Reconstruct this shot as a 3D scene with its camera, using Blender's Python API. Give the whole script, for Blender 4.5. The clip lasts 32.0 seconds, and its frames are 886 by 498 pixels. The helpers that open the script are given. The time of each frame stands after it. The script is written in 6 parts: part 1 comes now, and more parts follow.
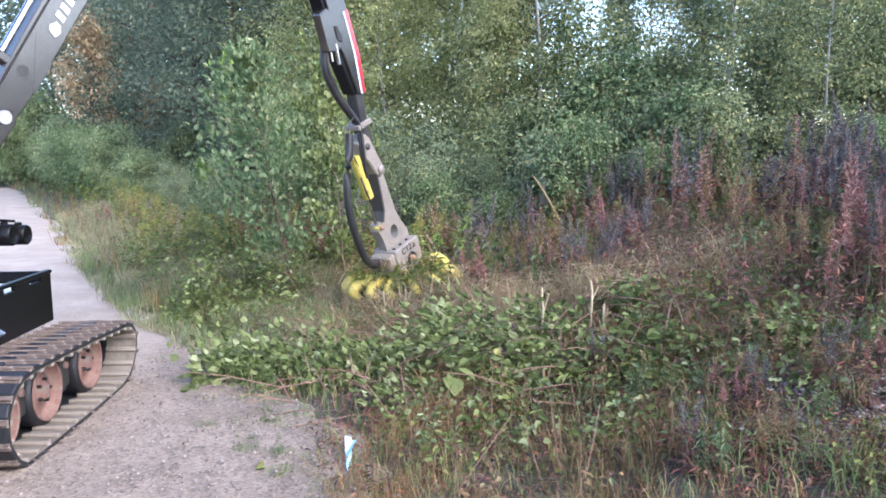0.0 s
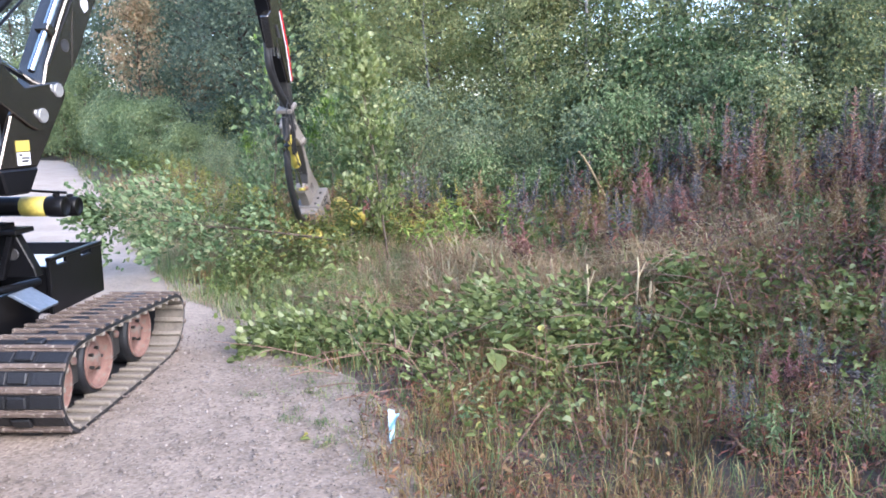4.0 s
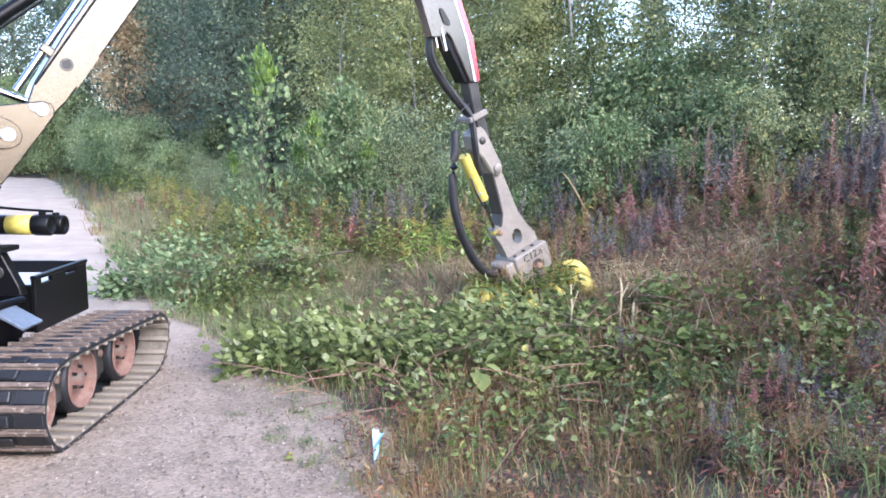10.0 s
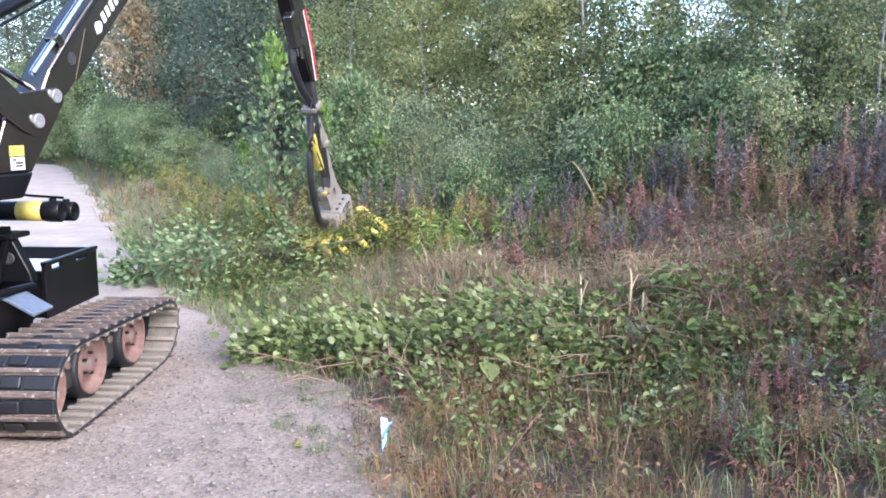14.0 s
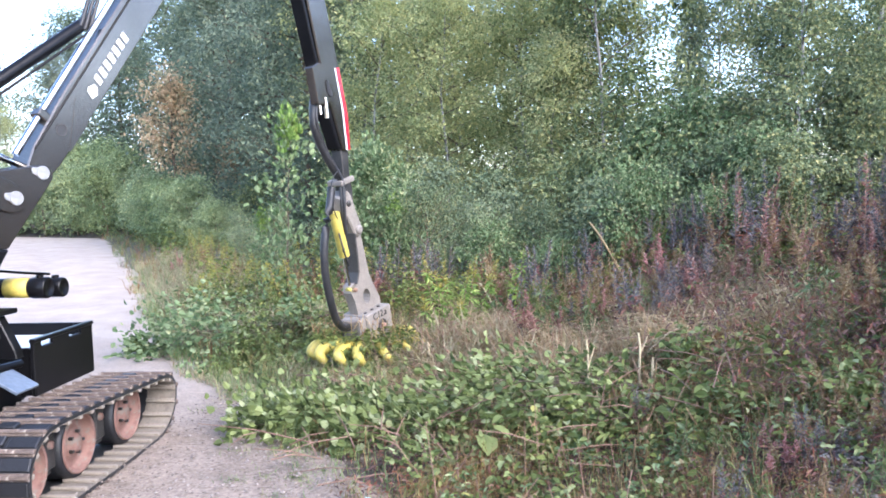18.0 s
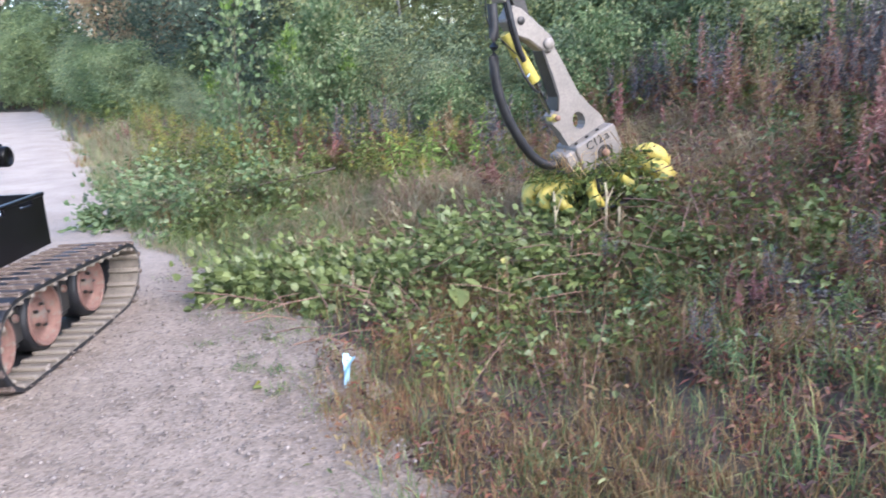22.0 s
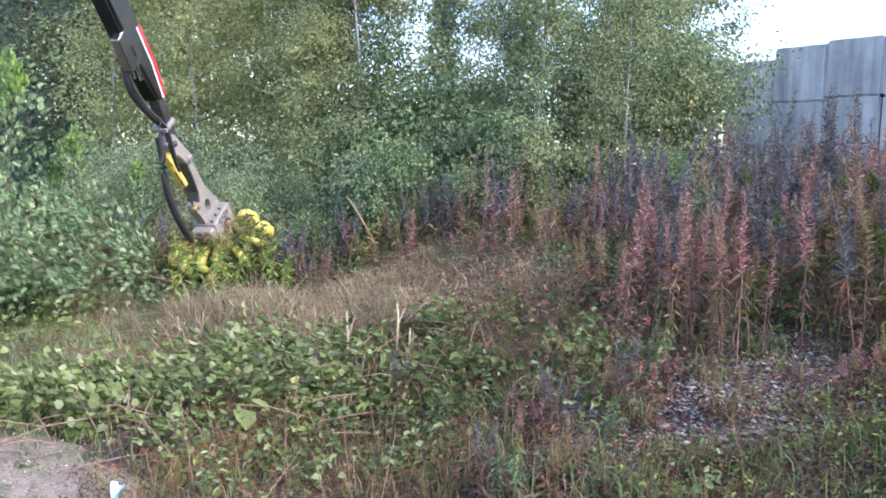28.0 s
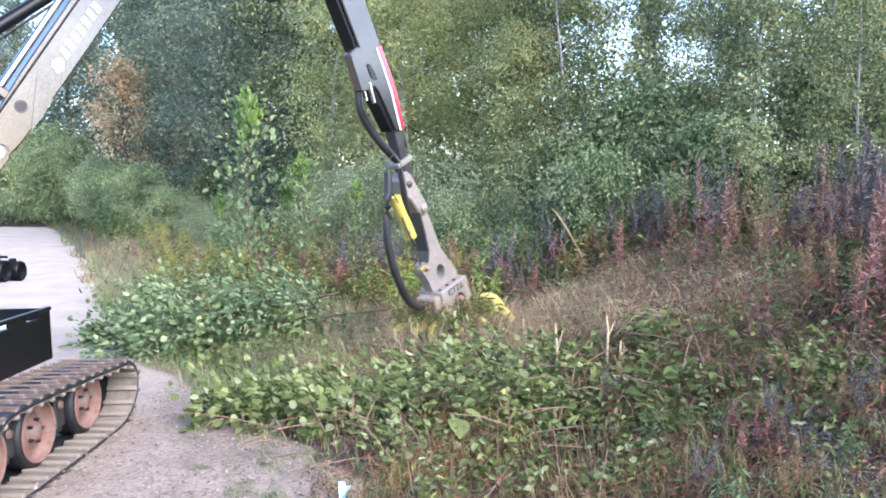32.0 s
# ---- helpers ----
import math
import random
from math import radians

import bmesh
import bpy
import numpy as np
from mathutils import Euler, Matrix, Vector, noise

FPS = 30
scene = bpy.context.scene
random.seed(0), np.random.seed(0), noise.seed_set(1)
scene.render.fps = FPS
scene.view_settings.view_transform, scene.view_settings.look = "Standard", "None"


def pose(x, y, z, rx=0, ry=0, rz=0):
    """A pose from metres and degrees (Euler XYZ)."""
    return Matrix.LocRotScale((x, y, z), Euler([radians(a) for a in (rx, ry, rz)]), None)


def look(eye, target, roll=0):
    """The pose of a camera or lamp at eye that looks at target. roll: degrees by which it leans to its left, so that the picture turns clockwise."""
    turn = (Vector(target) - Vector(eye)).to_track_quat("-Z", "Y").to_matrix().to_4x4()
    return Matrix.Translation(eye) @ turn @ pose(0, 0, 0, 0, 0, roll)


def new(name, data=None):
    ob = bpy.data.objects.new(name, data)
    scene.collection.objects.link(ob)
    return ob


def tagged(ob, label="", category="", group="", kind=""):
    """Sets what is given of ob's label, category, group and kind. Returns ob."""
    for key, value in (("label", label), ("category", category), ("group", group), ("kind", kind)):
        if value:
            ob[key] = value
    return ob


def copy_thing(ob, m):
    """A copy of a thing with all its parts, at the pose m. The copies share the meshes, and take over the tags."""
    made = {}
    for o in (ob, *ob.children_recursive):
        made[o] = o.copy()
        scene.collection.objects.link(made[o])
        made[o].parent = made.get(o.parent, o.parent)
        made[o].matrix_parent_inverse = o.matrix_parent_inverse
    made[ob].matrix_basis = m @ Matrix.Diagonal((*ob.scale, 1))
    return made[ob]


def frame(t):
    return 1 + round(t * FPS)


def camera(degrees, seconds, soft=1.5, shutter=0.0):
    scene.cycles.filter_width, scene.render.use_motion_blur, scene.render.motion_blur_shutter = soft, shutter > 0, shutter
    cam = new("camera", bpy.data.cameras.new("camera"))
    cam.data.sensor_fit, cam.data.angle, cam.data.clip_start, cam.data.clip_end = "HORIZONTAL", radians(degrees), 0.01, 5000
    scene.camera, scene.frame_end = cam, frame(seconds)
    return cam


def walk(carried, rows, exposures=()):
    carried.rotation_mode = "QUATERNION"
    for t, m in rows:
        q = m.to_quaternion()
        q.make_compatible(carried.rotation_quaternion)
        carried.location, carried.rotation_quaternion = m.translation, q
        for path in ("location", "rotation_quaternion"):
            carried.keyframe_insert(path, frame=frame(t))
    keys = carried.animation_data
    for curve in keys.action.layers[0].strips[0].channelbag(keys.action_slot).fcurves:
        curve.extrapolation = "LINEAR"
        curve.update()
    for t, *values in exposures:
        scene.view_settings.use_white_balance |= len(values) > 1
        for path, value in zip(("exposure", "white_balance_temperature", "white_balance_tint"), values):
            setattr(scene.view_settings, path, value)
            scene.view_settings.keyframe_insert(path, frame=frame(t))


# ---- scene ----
cam = camera(58.3, 32.0, soft=1.7, shutter=0.4)
PATH = [
    (0, (0.010, -0.005, 1.653), (0.139, 4.948, 0.980), -0.55),
    (0.5, (0.006, -0.006, 1.650), (0.085, 4.948, 0.979), -0.63),
    (1, (0.003, -0.003, 1.647), (0.073, 4.946, 0.938), -0.37),
    (1.5, (0.001, -0.004, 1.652), (0.060, 4.944, 0.932), -0.21),
    (2, (0.001, 0.002, 1.650), (0.029, 4.947, 0.907), -0.15),
    (2.5, (0.004, 0.005, 1.646), (0.039, 4.951, 0.910), -0.13),
    (3, (0.000, 0.014, 1.648), (0.005, 4.948, 0.841), -0.15),
    (3.5, (-0.006, 0.034, 1.646), (-0.111, 4.964, 0.821), -0.34),
    (5.5, (-0.006, 0.006, 1.648), (-0.162, 4.930, 0.794), -0.53),
    (6, (0.001, 0.009, 1.649), (-0.146, 4.929, 0.770), -0.47),
    (6.5, (-0.005, 0.012, 1.649), (-0.176, 4.928, 0.752), -0.29),
    (7, (-0.006, 0.014, 1.648), (-0.206, 4.925, 0.730), -0.35),
    (7.5, (-0.005, 0.010, 1.653), (-0.209, 4.924, 0.755), -0.30),
    (8, (0.004, 0.024, 1.661), (-0.139, 4.959, 0.868), -0.17),
    (8.5, (0.000, -0.002, 1.654), (-0.006, 4.952, 0.973), -0.05),
    (9, (-0.000, -0.000, 1.652), (-0.000, 4.951, 0.956), -0.01),
    (9.5, (-0.004, -0.002, 1.651), (-0.033, 4.946, 0.934), 0.07),
    (10, (-0.001, -0.012, 1.655), (-0.046, 4.939, 0.953), -0.01),
    (10.5, (-0.005, -0.012, 1.653), (-0.018, 4.937, 0.936), 0.10),
    (11, (0.001, -0.013, 1.659), (0.007, 4.935, 0.936), 0.13),
    (11.5, (0.000, -0.011, 1.655), (-0.018, 4.935, 0.918), 0.15),
    (12, (-0.002, -0.008, 1.656), (-0.038, 4.939, 0.934), 0.13),
    (12.5, (-0.002, -0.004, 1.656), (-0.058, 4.942, 0.921), 0.04),
    (13, (-0.003, -0.004, 1.653), (-0.076, 4.940, 0.911), 0.16),
    (13.5, (-0.003, 0.001, 1.655), (-0.105, 4.941, 0.888), 0.29),
    (15.5, (-0.010, -0.001, 1.653), (-0.103, 4.937, 0.874), 0.30),
    (16, (-0.004, -0.001, 1.658), (-0.137, 4.928, 0.827), 0.20),
    (16.5, (-0.003, 0.003, 1.659), (-0.190, 4.928, 0.812), 0.02),
    (17, (0.042, 0.032, 1.670), (-0.091, 4.964, 0.859), -0.45),
    (17.5, (0.208, 0.120, 1.687), (-0.039, 5.084, 1.144), 0.52),
    (18, (0.286, 0.155, 1.658), (-0.078, 5.128, 1.282), -1.42),
    (18.5, (0.271, 0.138, 1.618), (-0.229, 5.076, 1.005), -0.87),
    (19, (0.255, 0.191, 1.604), (-0.477, 5.042, 0.637), -2.27),
    (19.5, (0.239, 0.206, 1.601), (-0.444, 5.042, 0.528), -3.19),
    (20, (0.210, 0.212, 1.608), (-0.412, 5.036, 0.448), -3.57),
    (20.5, (0.205, 0.213, 1.601), (-0.462, 5.026, 0.424), -4.01),
    (21, (0.198, 0.220, 1.597), (-0.318, 5.041, 0.375), -3.76),
    (21.5, (0.198, 0.228, 1.595), (-0.210, 5.049, 0.333), -3.37),
    (22, (0.208, 0.233, 1.601), (0.097, 5.078, 0.369), -3.20),
    (22.5, (0.256, 0.236, 1.601), (0.696, 5.132, 0.687), -1.33),
    (23, (0.214, 0.211, 1.605), (1.382, 5.055, 1.187), 0.36),
    (23.5, (0.223, 0.208, 1.600), (1.602, 5.002, 1.269), 0.75),
    (24, (0.215, 0.209, 1.603), (1.693, 4.967, 1.191), 1.22),
    (24.5, (0.211, 0.208, 1.605), (1.613, 4.984, 1.130), 1.41),
    (25, (0.212, 0.206, 1.604), (1.607, 4.981, 1.102), 1.42),
    (25.5, (0.209, 0.202, 1.605), (1.577, 4.984, 1.102), 1.48),
    (26, (0.212, 0.205, 1.605), (1.525, 5.001, 1.079), 1.30),
    (26.5, (0.208, 0.201, 1.606), (1.461, 5.015, 1.095), 1.21),
    (28.5, (0.199, 0.202, 1.607), (1.387, 5.031, 1.089), 1.43),
    (29, (0.200, 0.205, 1.605), (1.380, 5.034, 1.065), 1.52),
    (29.5, (0.195, 0.204, 1.604), (1.365, 5.035, 1.060), 1.78),
    (30, (0.181, 0.217, 1.611), (1.172, 5.079, 0.994), 1.47),
    (30.5, (0.149, 0.216, 1.617), (0.805, 5.143, 1.078), 0.79),
    (31, (0.126, 0.187, 1.605), (0.121, 5.161, 1.094), -0.52),
    (31.5, (0.177, 0.181, 1.616), (0.012, 5.159, 1.179), -1.34),
    (32, (0.189, 0.180, 1.614), (0.106, 5.160, 1.173), -1.15),
]
walk(cam, [(t, look(eye, target, roll)) for t, eye, target, roll in PATH],
     exposures=[(0, 1.78), (5, 1.84), (10, 1.88), (16, 1.89), (18, 1.96), (19.2, 1.74), (20.5, 1.66), (22, 1.70), (23, 1.82), (29.8, 1.86), (31, 2.05), (32, 1.97)])

# ---- light: evening sky, low soft sun behind the camera ----
world = bpy.data.worlds.new("sky")
scene.world = world
world.use_nodes = True
wn = world.node_tree.nodes
sky = wn.new("ShaderNodeTexSky")
sky.sky_type = "NISHITA"
sky.sun_disc = False
sky.sun_elevation = radians(38)
sky.sun_rotation = radians(133)
sky.air_density, sky.dust_density, sky.ozone_density = 1.0, 1.4, 1.6
world.node_tree.links.new(sky.outputs[0], wn["Background"].inputs["Color"])
wn["Background"].inputs["Strength"].default_value = 0.2
sun = new("sun", bpy.data.lights.new("sun", "SUN"))
sun.data.energy, sun.data.angle, sun.data.color = 1.6, radians(40), (1.0, 0.93, 0.84)
sun.matrix_world = look((0.731 * 30, -0.682 * 30, 23.4), (0, 0, 0))
scene.view_settings.use_white_balance = True
scene.view_settings.white_balance_temperature = 5940
scene.view_settings.white_balance_tint = 17


# ---- materials ----
def material(name, rough=0.6, metal=0.0):
    m = bpy.data.materials.new(name)
    m.use_nodes = True
    b = m.node_tree.nodes["Principled BSDF"]
    b.inputs["Roughness"].default_value, b.inputs["Metallic"].default_value = rough, metal
    return m, m.node_tree, b


def ramp(nt, source, stops):
    r = nt.nodes.new("ShaderNodeValToRGB")
    while len(r.color_ramp.elements) < len(stops):
        r.color_ramp.elements.new(0.5)
    for e, (p, c) in zip(r.color_ramp.elements, stops):
        e.position, e.color = p, (*c, 1)
    nt.links.new(source, r.inputs[0])
    return r.outputs[0]


def tex(nt, scale, detail=4.0, rough=0.6, kind="ShaderNodeTexNoise", coords="Object"):
    c = nt.nodes.new("ShaderNodeTexCoord")
    n = nt.nodes.new(kind)
    n.inputs["Scale"].default_value = scale
    if kind == "ShaderNodeTexNoise":
        n.inputs["Detail"].default_value, n.inputs["Roughness"].default_value = detail, rough
    nt.links.new(c.outputs[coords], n.inputs["Vector"])
    return n.outputs["Fac" if kind == "ShaderNodeTexNoise" else "Distance"]


def mixed(nt, a, b, fac, mode="MIX"):
    m = nt.nodes.new("ShaderNodeMix")
    m.data_type, m.blend_type = "RGBA", mode
    for k, v in ((0, fac), (6, a), (7, b)):
        if isinstance(v, bpy.types.NodeSocket):
            nt.links.new(v, m.inputs[k])
        else:
            m.inputs[k].default_value = v if k == 0 else (*v, 1)
    return m.outputs[2]


def bump(nt, b, height, strength=0.3, distance=0.01):
    n = nt.nodes.new("ShaderNodeBump")
    n.inputs["Strength"].default_value, n.inputs["Distance"].default_value = strength, distance
    nt.links.new(height, n.inputs["Height"])
    nt.links.new(n.outputs[0], b.inputs["Normal"])


def surface(name, dark, light, scale, rough=0.6, metal=0.0, relief=0.3, grain=40.0, wear=None, coords="Object"):
    """Two scales of colour variation, fine relief and, if given, worn patches."""
    m, nt, b = material(name, rough, metal)
    col = ramp(nt, tex(nt, scale, 6, coords=coords), [(0.3, dark), (0.7, light)])
    fine = tex(nt, grain, 3, coords=coords)
    col = mixed(nt, col, ramp(nt, fine, [(0.3, (0.55, 0.55, 0.55)), (0.7, (1, 1, 1))]), 0.55, "MULTIPLY")
    if wear:
        w = ramp(nt, tex(nt, scale * 2.3, 8, 0.7, coords=coords), [(wear[0], (0, 0, 0)), (wear[0] + 0.08, (1, 1, 1))])
        col = mixed(nt, col, wear[1], w)
    nt.links.new(col, b.inputs["Base Color"])
    bump(nt, b, fine, relief)
    return m


def leafy(name, stops, rough=0.5, glow=0.35, spec=0.4):
    """Leaves, each of its own tint, that let some light through."""
    m, nt, b = material(name, rough)
    b.inputs["Specular IOR Level"].default_value = spec
    g = nt.nodes.new("ShaderNodeNewGeometry")
    o = nt.nodes.new("ShaderNodeObjectInfo")
    col = ramp(nt, g.outputs["Random Per Island"], stops)
    tone = ramp(nt, o.outputs["Random"], [(0.0, (0.72, 0.78, 0.7)), (1.0, (1.0, 1.0, 1.0))])
    patch = ramp(nt, tex(nt, 1.1, 3), [(0.32, (0.56, 0.63, 0.6)), (0.68, (1.12, 1.1, 1.03))])
    col = mixed(nt, mixed(nt, col, tone, 1.0, "MULTIPLY"), patch, 1.0, "MULTIPLY")
    nt.links.new(col, b.inputs["Base Color"])
    t = nt.nodes.new("ShaderNodeBsdfTranslucent")
    nt.links.new(col, t.inputs["Color"])
    mix = nt.nodes.new("ShaderNodeMixShader")
    mix.inputs[0].default_value = glow
    nt.links.new(b.outputs[0], mix.inputs[1])
    nt.links.new(t.outputs[0], mix.inputs[2])
    nt.links.new(mix.outputs[0], nt.nodes["Material Output"].inputs[0])
    return m


def loose_stone(name, dark, middle, light):
    m, nt, b = material(name, 0.9)
    g = nt.nodes.new("ShaderNodeNewGeometry")
    col = ramp(nt, g.outputs["Random Per Island"], [(0, dark), (0.6, middle), (1, light)])
    fine = tex(nt, 120, 3)
    nt.links.new(mixed(nt, col, ramp(nt, fine, [(0.3, (0.7, 0.7, 0.7)), (0.7, (1, 1, 1))]), 0.6, "MULTIPLY"), b.inputs["Base Color"])
    bump(nt, b, fine, 0.3)
    return m


def gravel():
    m, nt, b = material("road gravel", 0.88)
    col = ramp(nt, tex(nt, 0.9, 7), [(0.3, (0.208, 0.166, 0.128)), (0.7, (0.292, 0.245, 0.198))])
    n = nt.nodes.new("ShaderNodeTexVoronoi")
    n.inputs["Scale"].default_value = 62
    c = nt.nodes.new("ShaderNodeTexCoord")
    nt.links.new(c.outputs["Object"], n.inputs["Vector"])
    g = nt.nodes.new("ShaderNodeRGBToBW")
    nt.links.new(n.outputs["Color"], g.inputs[0])
    col = mixed(nt, col, ramp(nt, g.outputs[0], [(0.12, (0.5, 0.46, 0.44)), (0.4, (0.92, 0.89, 0.87)), (0.7, (1.05, 1.03, 1.01)), (0.9, (1.35, 1.32, 1.3))]), 0.75, "MULTIPLY")
    col = mixed(nt, col, ramp(nt, tex(nt, 5.0, 6, 0.75), [(0.35, (0.72, 0.7, 0.68)), (0.65, (1.08, 1.06, 1.05))]), 0.8, "MULTIPLY")
    # haze and glare over the far road are painted in as a paler colour
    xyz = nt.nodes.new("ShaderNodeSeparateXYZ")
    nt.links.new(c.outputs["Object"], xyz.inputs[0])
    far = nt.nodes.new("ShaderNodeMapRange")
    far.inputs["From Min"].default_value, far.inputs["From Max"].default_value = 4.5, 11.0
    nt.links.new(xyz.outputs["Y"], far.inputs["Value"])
    hazed = mixed(nt, col, ramp(nt, tex(nt, 1.6, 5), [(0.35, (0.36, 0.305, 0.255)), (0.65, (0.50, 0.43, 0.365))]), 0.6)
    col = mixed(nt, col, hazed, far.outputs[0])
    nt.links.new(col, b.inputs["Base Color"])
    bump(nt, b, n.outputs["Distance"], 0.7, 0.006)
    return m


def concrete():
    """Cast blocks with dark rain streaks down their faces, each block of its own tone."""
    m, nt, b = material("cast concrete", 0.92)
    o = nt.nodes.new("ShaderNodeObjectInfo")
    c = nt.nodes.new("ShaderNodeTexCoord")
    put = nt.nodes.new("ShaderNodeMapping")
    put.inputs["Scale"].default_value = (7.0, 7.0, 0.45)
    nt.links.new(c.outputs["Object"], put.inputs["Vector"])
    nt.links.new(o.outputs["Random"], put.inputs["Location"])
    n = nt.nodes.new("ShaderNodeTexNoise")
    n.noise_dimensions = "4D"
    n.inputs["Scale"].default_value, n.inputs["Detail"].default_value = 1.0, 5
    nt.links.new(put.outputs[0], n.inputs["Vector"])
    nt.links.new(o.outputs["Random"], n.inputs["W"])
    col = ramp(nt, n.outputs["Fac"], [(0.36, (0.30, 0.297, 0.292)), (0.5, (0.50, 0.496, 0.488)), (0.64, (0.66, 0.655, 0.642))])
    col = mixed(nt, col, ramp(nt, tex(nt, 3.0, 6, 0.7), [(0.35, (0.72, 0.72, 0.72)), (0.65, (1.05, 1.05, 1.05))]), 0.8, "MULTIPLY")
    col = mixed(nt, col, ramp(nt, o.outputs["Random"], [(0, (0.82, 0.82, 0.82)), (1, (1.06, 1.06, 1.06))]), 1.0, "MULTIPLY")
    fine = tex(nt, 60, 4)
    col = mixed(nt, col, ramp(nt, fine, [(0.3, (0.7, 0.7, 0.7)), (0.7, (1, 1, 1))]), 0.5, "MULTIPLY")
    nt.links.new(col, b.inputs["Base Color"])
    bump(nt, b, fine, 0.3)
    return m


GRAVEL = gravel()
SOIL = surface("soil with litter", (0.048, 0.037, 0.028), (0.125, 0.096, 0.072), 3.5, 0.95, relief=1.0, grain=45, wear=(0.66, (0.10, 0.10, 0.05)))
PEBBLE = loose_stone("grey pebble", (0.095, 0.073, 0.058), (0.20, 0.16, 0.132), (0.40, 0.33, 0.28))
COBBLE = loose_stone("pale rounded stone", (0.19, 0.15, 0.125), (0.32, 0.262, 0.22), (0.52, 0.44, 0.38))
GRIT = loose_stone("road grit", (0.14, 0.112, 0.095), (0.23, 0.19, 0.162), (0.32, 0.275, 0.24))
CONCRETE = concrete()
BARK = surface("brown bark", (0.06, 0.045, 0.03), (0.17, 0.125, 0.09), 9.0, 0.9, relief=0.6, grain=60)
BIRCH_BARK = surface("birch bark", (0.22, 0.21, 0.19), (0.40, 0.38, 0.35), 5.0, 0.8, relief=0.3, grain=40, wear=(0.56, (0.05, 0.045, 0.04)))
TWIG = surface("reddish stem", (0.15, 0.08, 0.058), (0.31, 0.19, 0.13), 9.0, 0.8, relief=0.2)
PALE_STEM = surface("pale cut stem", (0.42, 0.34, 0.2), (0.62, 0.53, 0.34), 12.0, 0.8, relief=0.2)
SILVER = surface("silver grey lacquer", (0.15, 0.136, 0.12), (0.20, 0.18, 0.16), 2.0, 0.21, 0.92, relief=0.03, grain=80)
BEIGE = surface("worn grey beige paint", (0.20, 0.177, 0.153), (0.275, 0.245, 0.21), 4.0, 0.5, 0.1, relief=0.08, grain=60, wear=(0.64, (0.16, 0.12, 0.092)))
BLACK = surface("black machine paint", (0.004, 0.004, 0.0045), (0.009, 0.009, 0.0105), 3.0, 0.3, relief=0.03, grain=60, wear=(0.74, (0.03, 0.028, 0.027)))
BLACK.node_tree.nodes["Principled BSDF"].inputs["Specular IOR Level"].default_value = 0.18
DARK = surface("dark steel", (0.03, 0.03, 0.03), (0.075, 0.07, 0.065), 5.0, 0.5, 0.4, relief=0.1, grain=60)
BLUEGREY = surface("blue grey sheet metal", (0.13, 0.16, 0.2), (0.2, 0.24, 0.29), 3.0, 0.35, 0.3, relief=0.05)
WHITE = surface("white sheet metal", (0.8, 0.83, 0.84), (0.9, 0.92, 0.92), 2.0, 0.5, relief=0.04, wear=(0.78, (0.65, 0.65, 0.63)))
RUBBER = surface("black rubber", (0.008, 0.009, 0.011), (0.02, 0.021, 0.025), 6.0, 0.5, relief=0.3, grain=60, wear=(0.68, (0.06, 0.054, 0.048)))
HOSE = surface("hose rubber", (0.012, 0.012, 0.013), (0.03, 0.03, 0.032), 8.0, 0.45, relief=0.1)
TRACKSTEEL = surface("muddy track steel", (0.07, 0.05, 0.04), (0.19, 0.142, 0.112), 12.0, 0.75, 0.0, relief=0.6, grain=55, wear=(0.57, (0.3, 0.25, 0.205)))
RIM = surface("faded red wheel rim", (0.165, 0.085, 0.066), (0.25, 0.145, 0.115), 7.0, 0.85, relief=0.2, grain=50, wear=(0.54, (0.17, 0.14, 0.115)))
YELLOW = surface("yellow paint", (0.42, 0.335, 0.055), (0.57, 0.47, 0.105), 6.0, 0.55, relief=0.1, grain=50, wear=(0.58, (0.30, 0.23, 0.09)))
RED = surface("red decal", (0.5, 0.015, 0.03), (0.62, 0.03, 0.045), 3.0, 0.21, relief=0.02)
RED.node_tree.nodes["Principled BSDF"].inputs["IOR"].default_value = 2.1
WHITEPAINT = surface("white decal", (0.7, 0.7, 0.69), (0.82, 0.82, 0.81), 3.0, 0.4, relief=0.02)
PINMETAL = surface("bright worn pin", (0.36, 0.35, 0.33), (0.5, 0.49, 0.47), 6.0, 0.4, 0.6, relief=0.05)
INNERSTEEL = surface("pale worn cleat", (0.17, 0.145, 0.115), (0.26, 0.225, 0.18), 9.0, 0.85, relief=0.3, grain=50, wear=(0.64, (0.14, 0.11, 0.085)))
LINING = surface("dusty belt lining", (0.13, 0.112, 0.09), (0.20, 0.172, 0.14), 7.0, 0.95, relief=0.4, grain=40, wear=(0.64, (0.085, 0.075, 0.065)))
BOOMEDGE = surface("dull black plate edge", (0.015, 0.015, 0.016), (0.03, 0.03, 0.031), 5.0, 0.6, relief=0.05)
CHROME = surface("chromed rod", (0.6, 0.6, 0.6), (0.75, 0.75, 0.75), 3.0, 0.12, 1.0, relief=0.01)
BLUEPLASTIC = surface("pale blue plastic", (0.30, 0.55, 0.68), (0.46, 0.70, 0.80), 14.0, 0.4, relief=0.3, grain=40)
CUTSTEM = surface("orange-brown cut stem", (0.34, 0.21, 0.115), (0.55, 0.39, 0.22), 14.0, 0.8, relief=0.2)
LETTER_AND_SHADE = surface("black lettering and hole shade", (0.015, 0.015, 0.015), (0.035, 0.035, 0.035), 5.0, 0.6, relief=0.02)

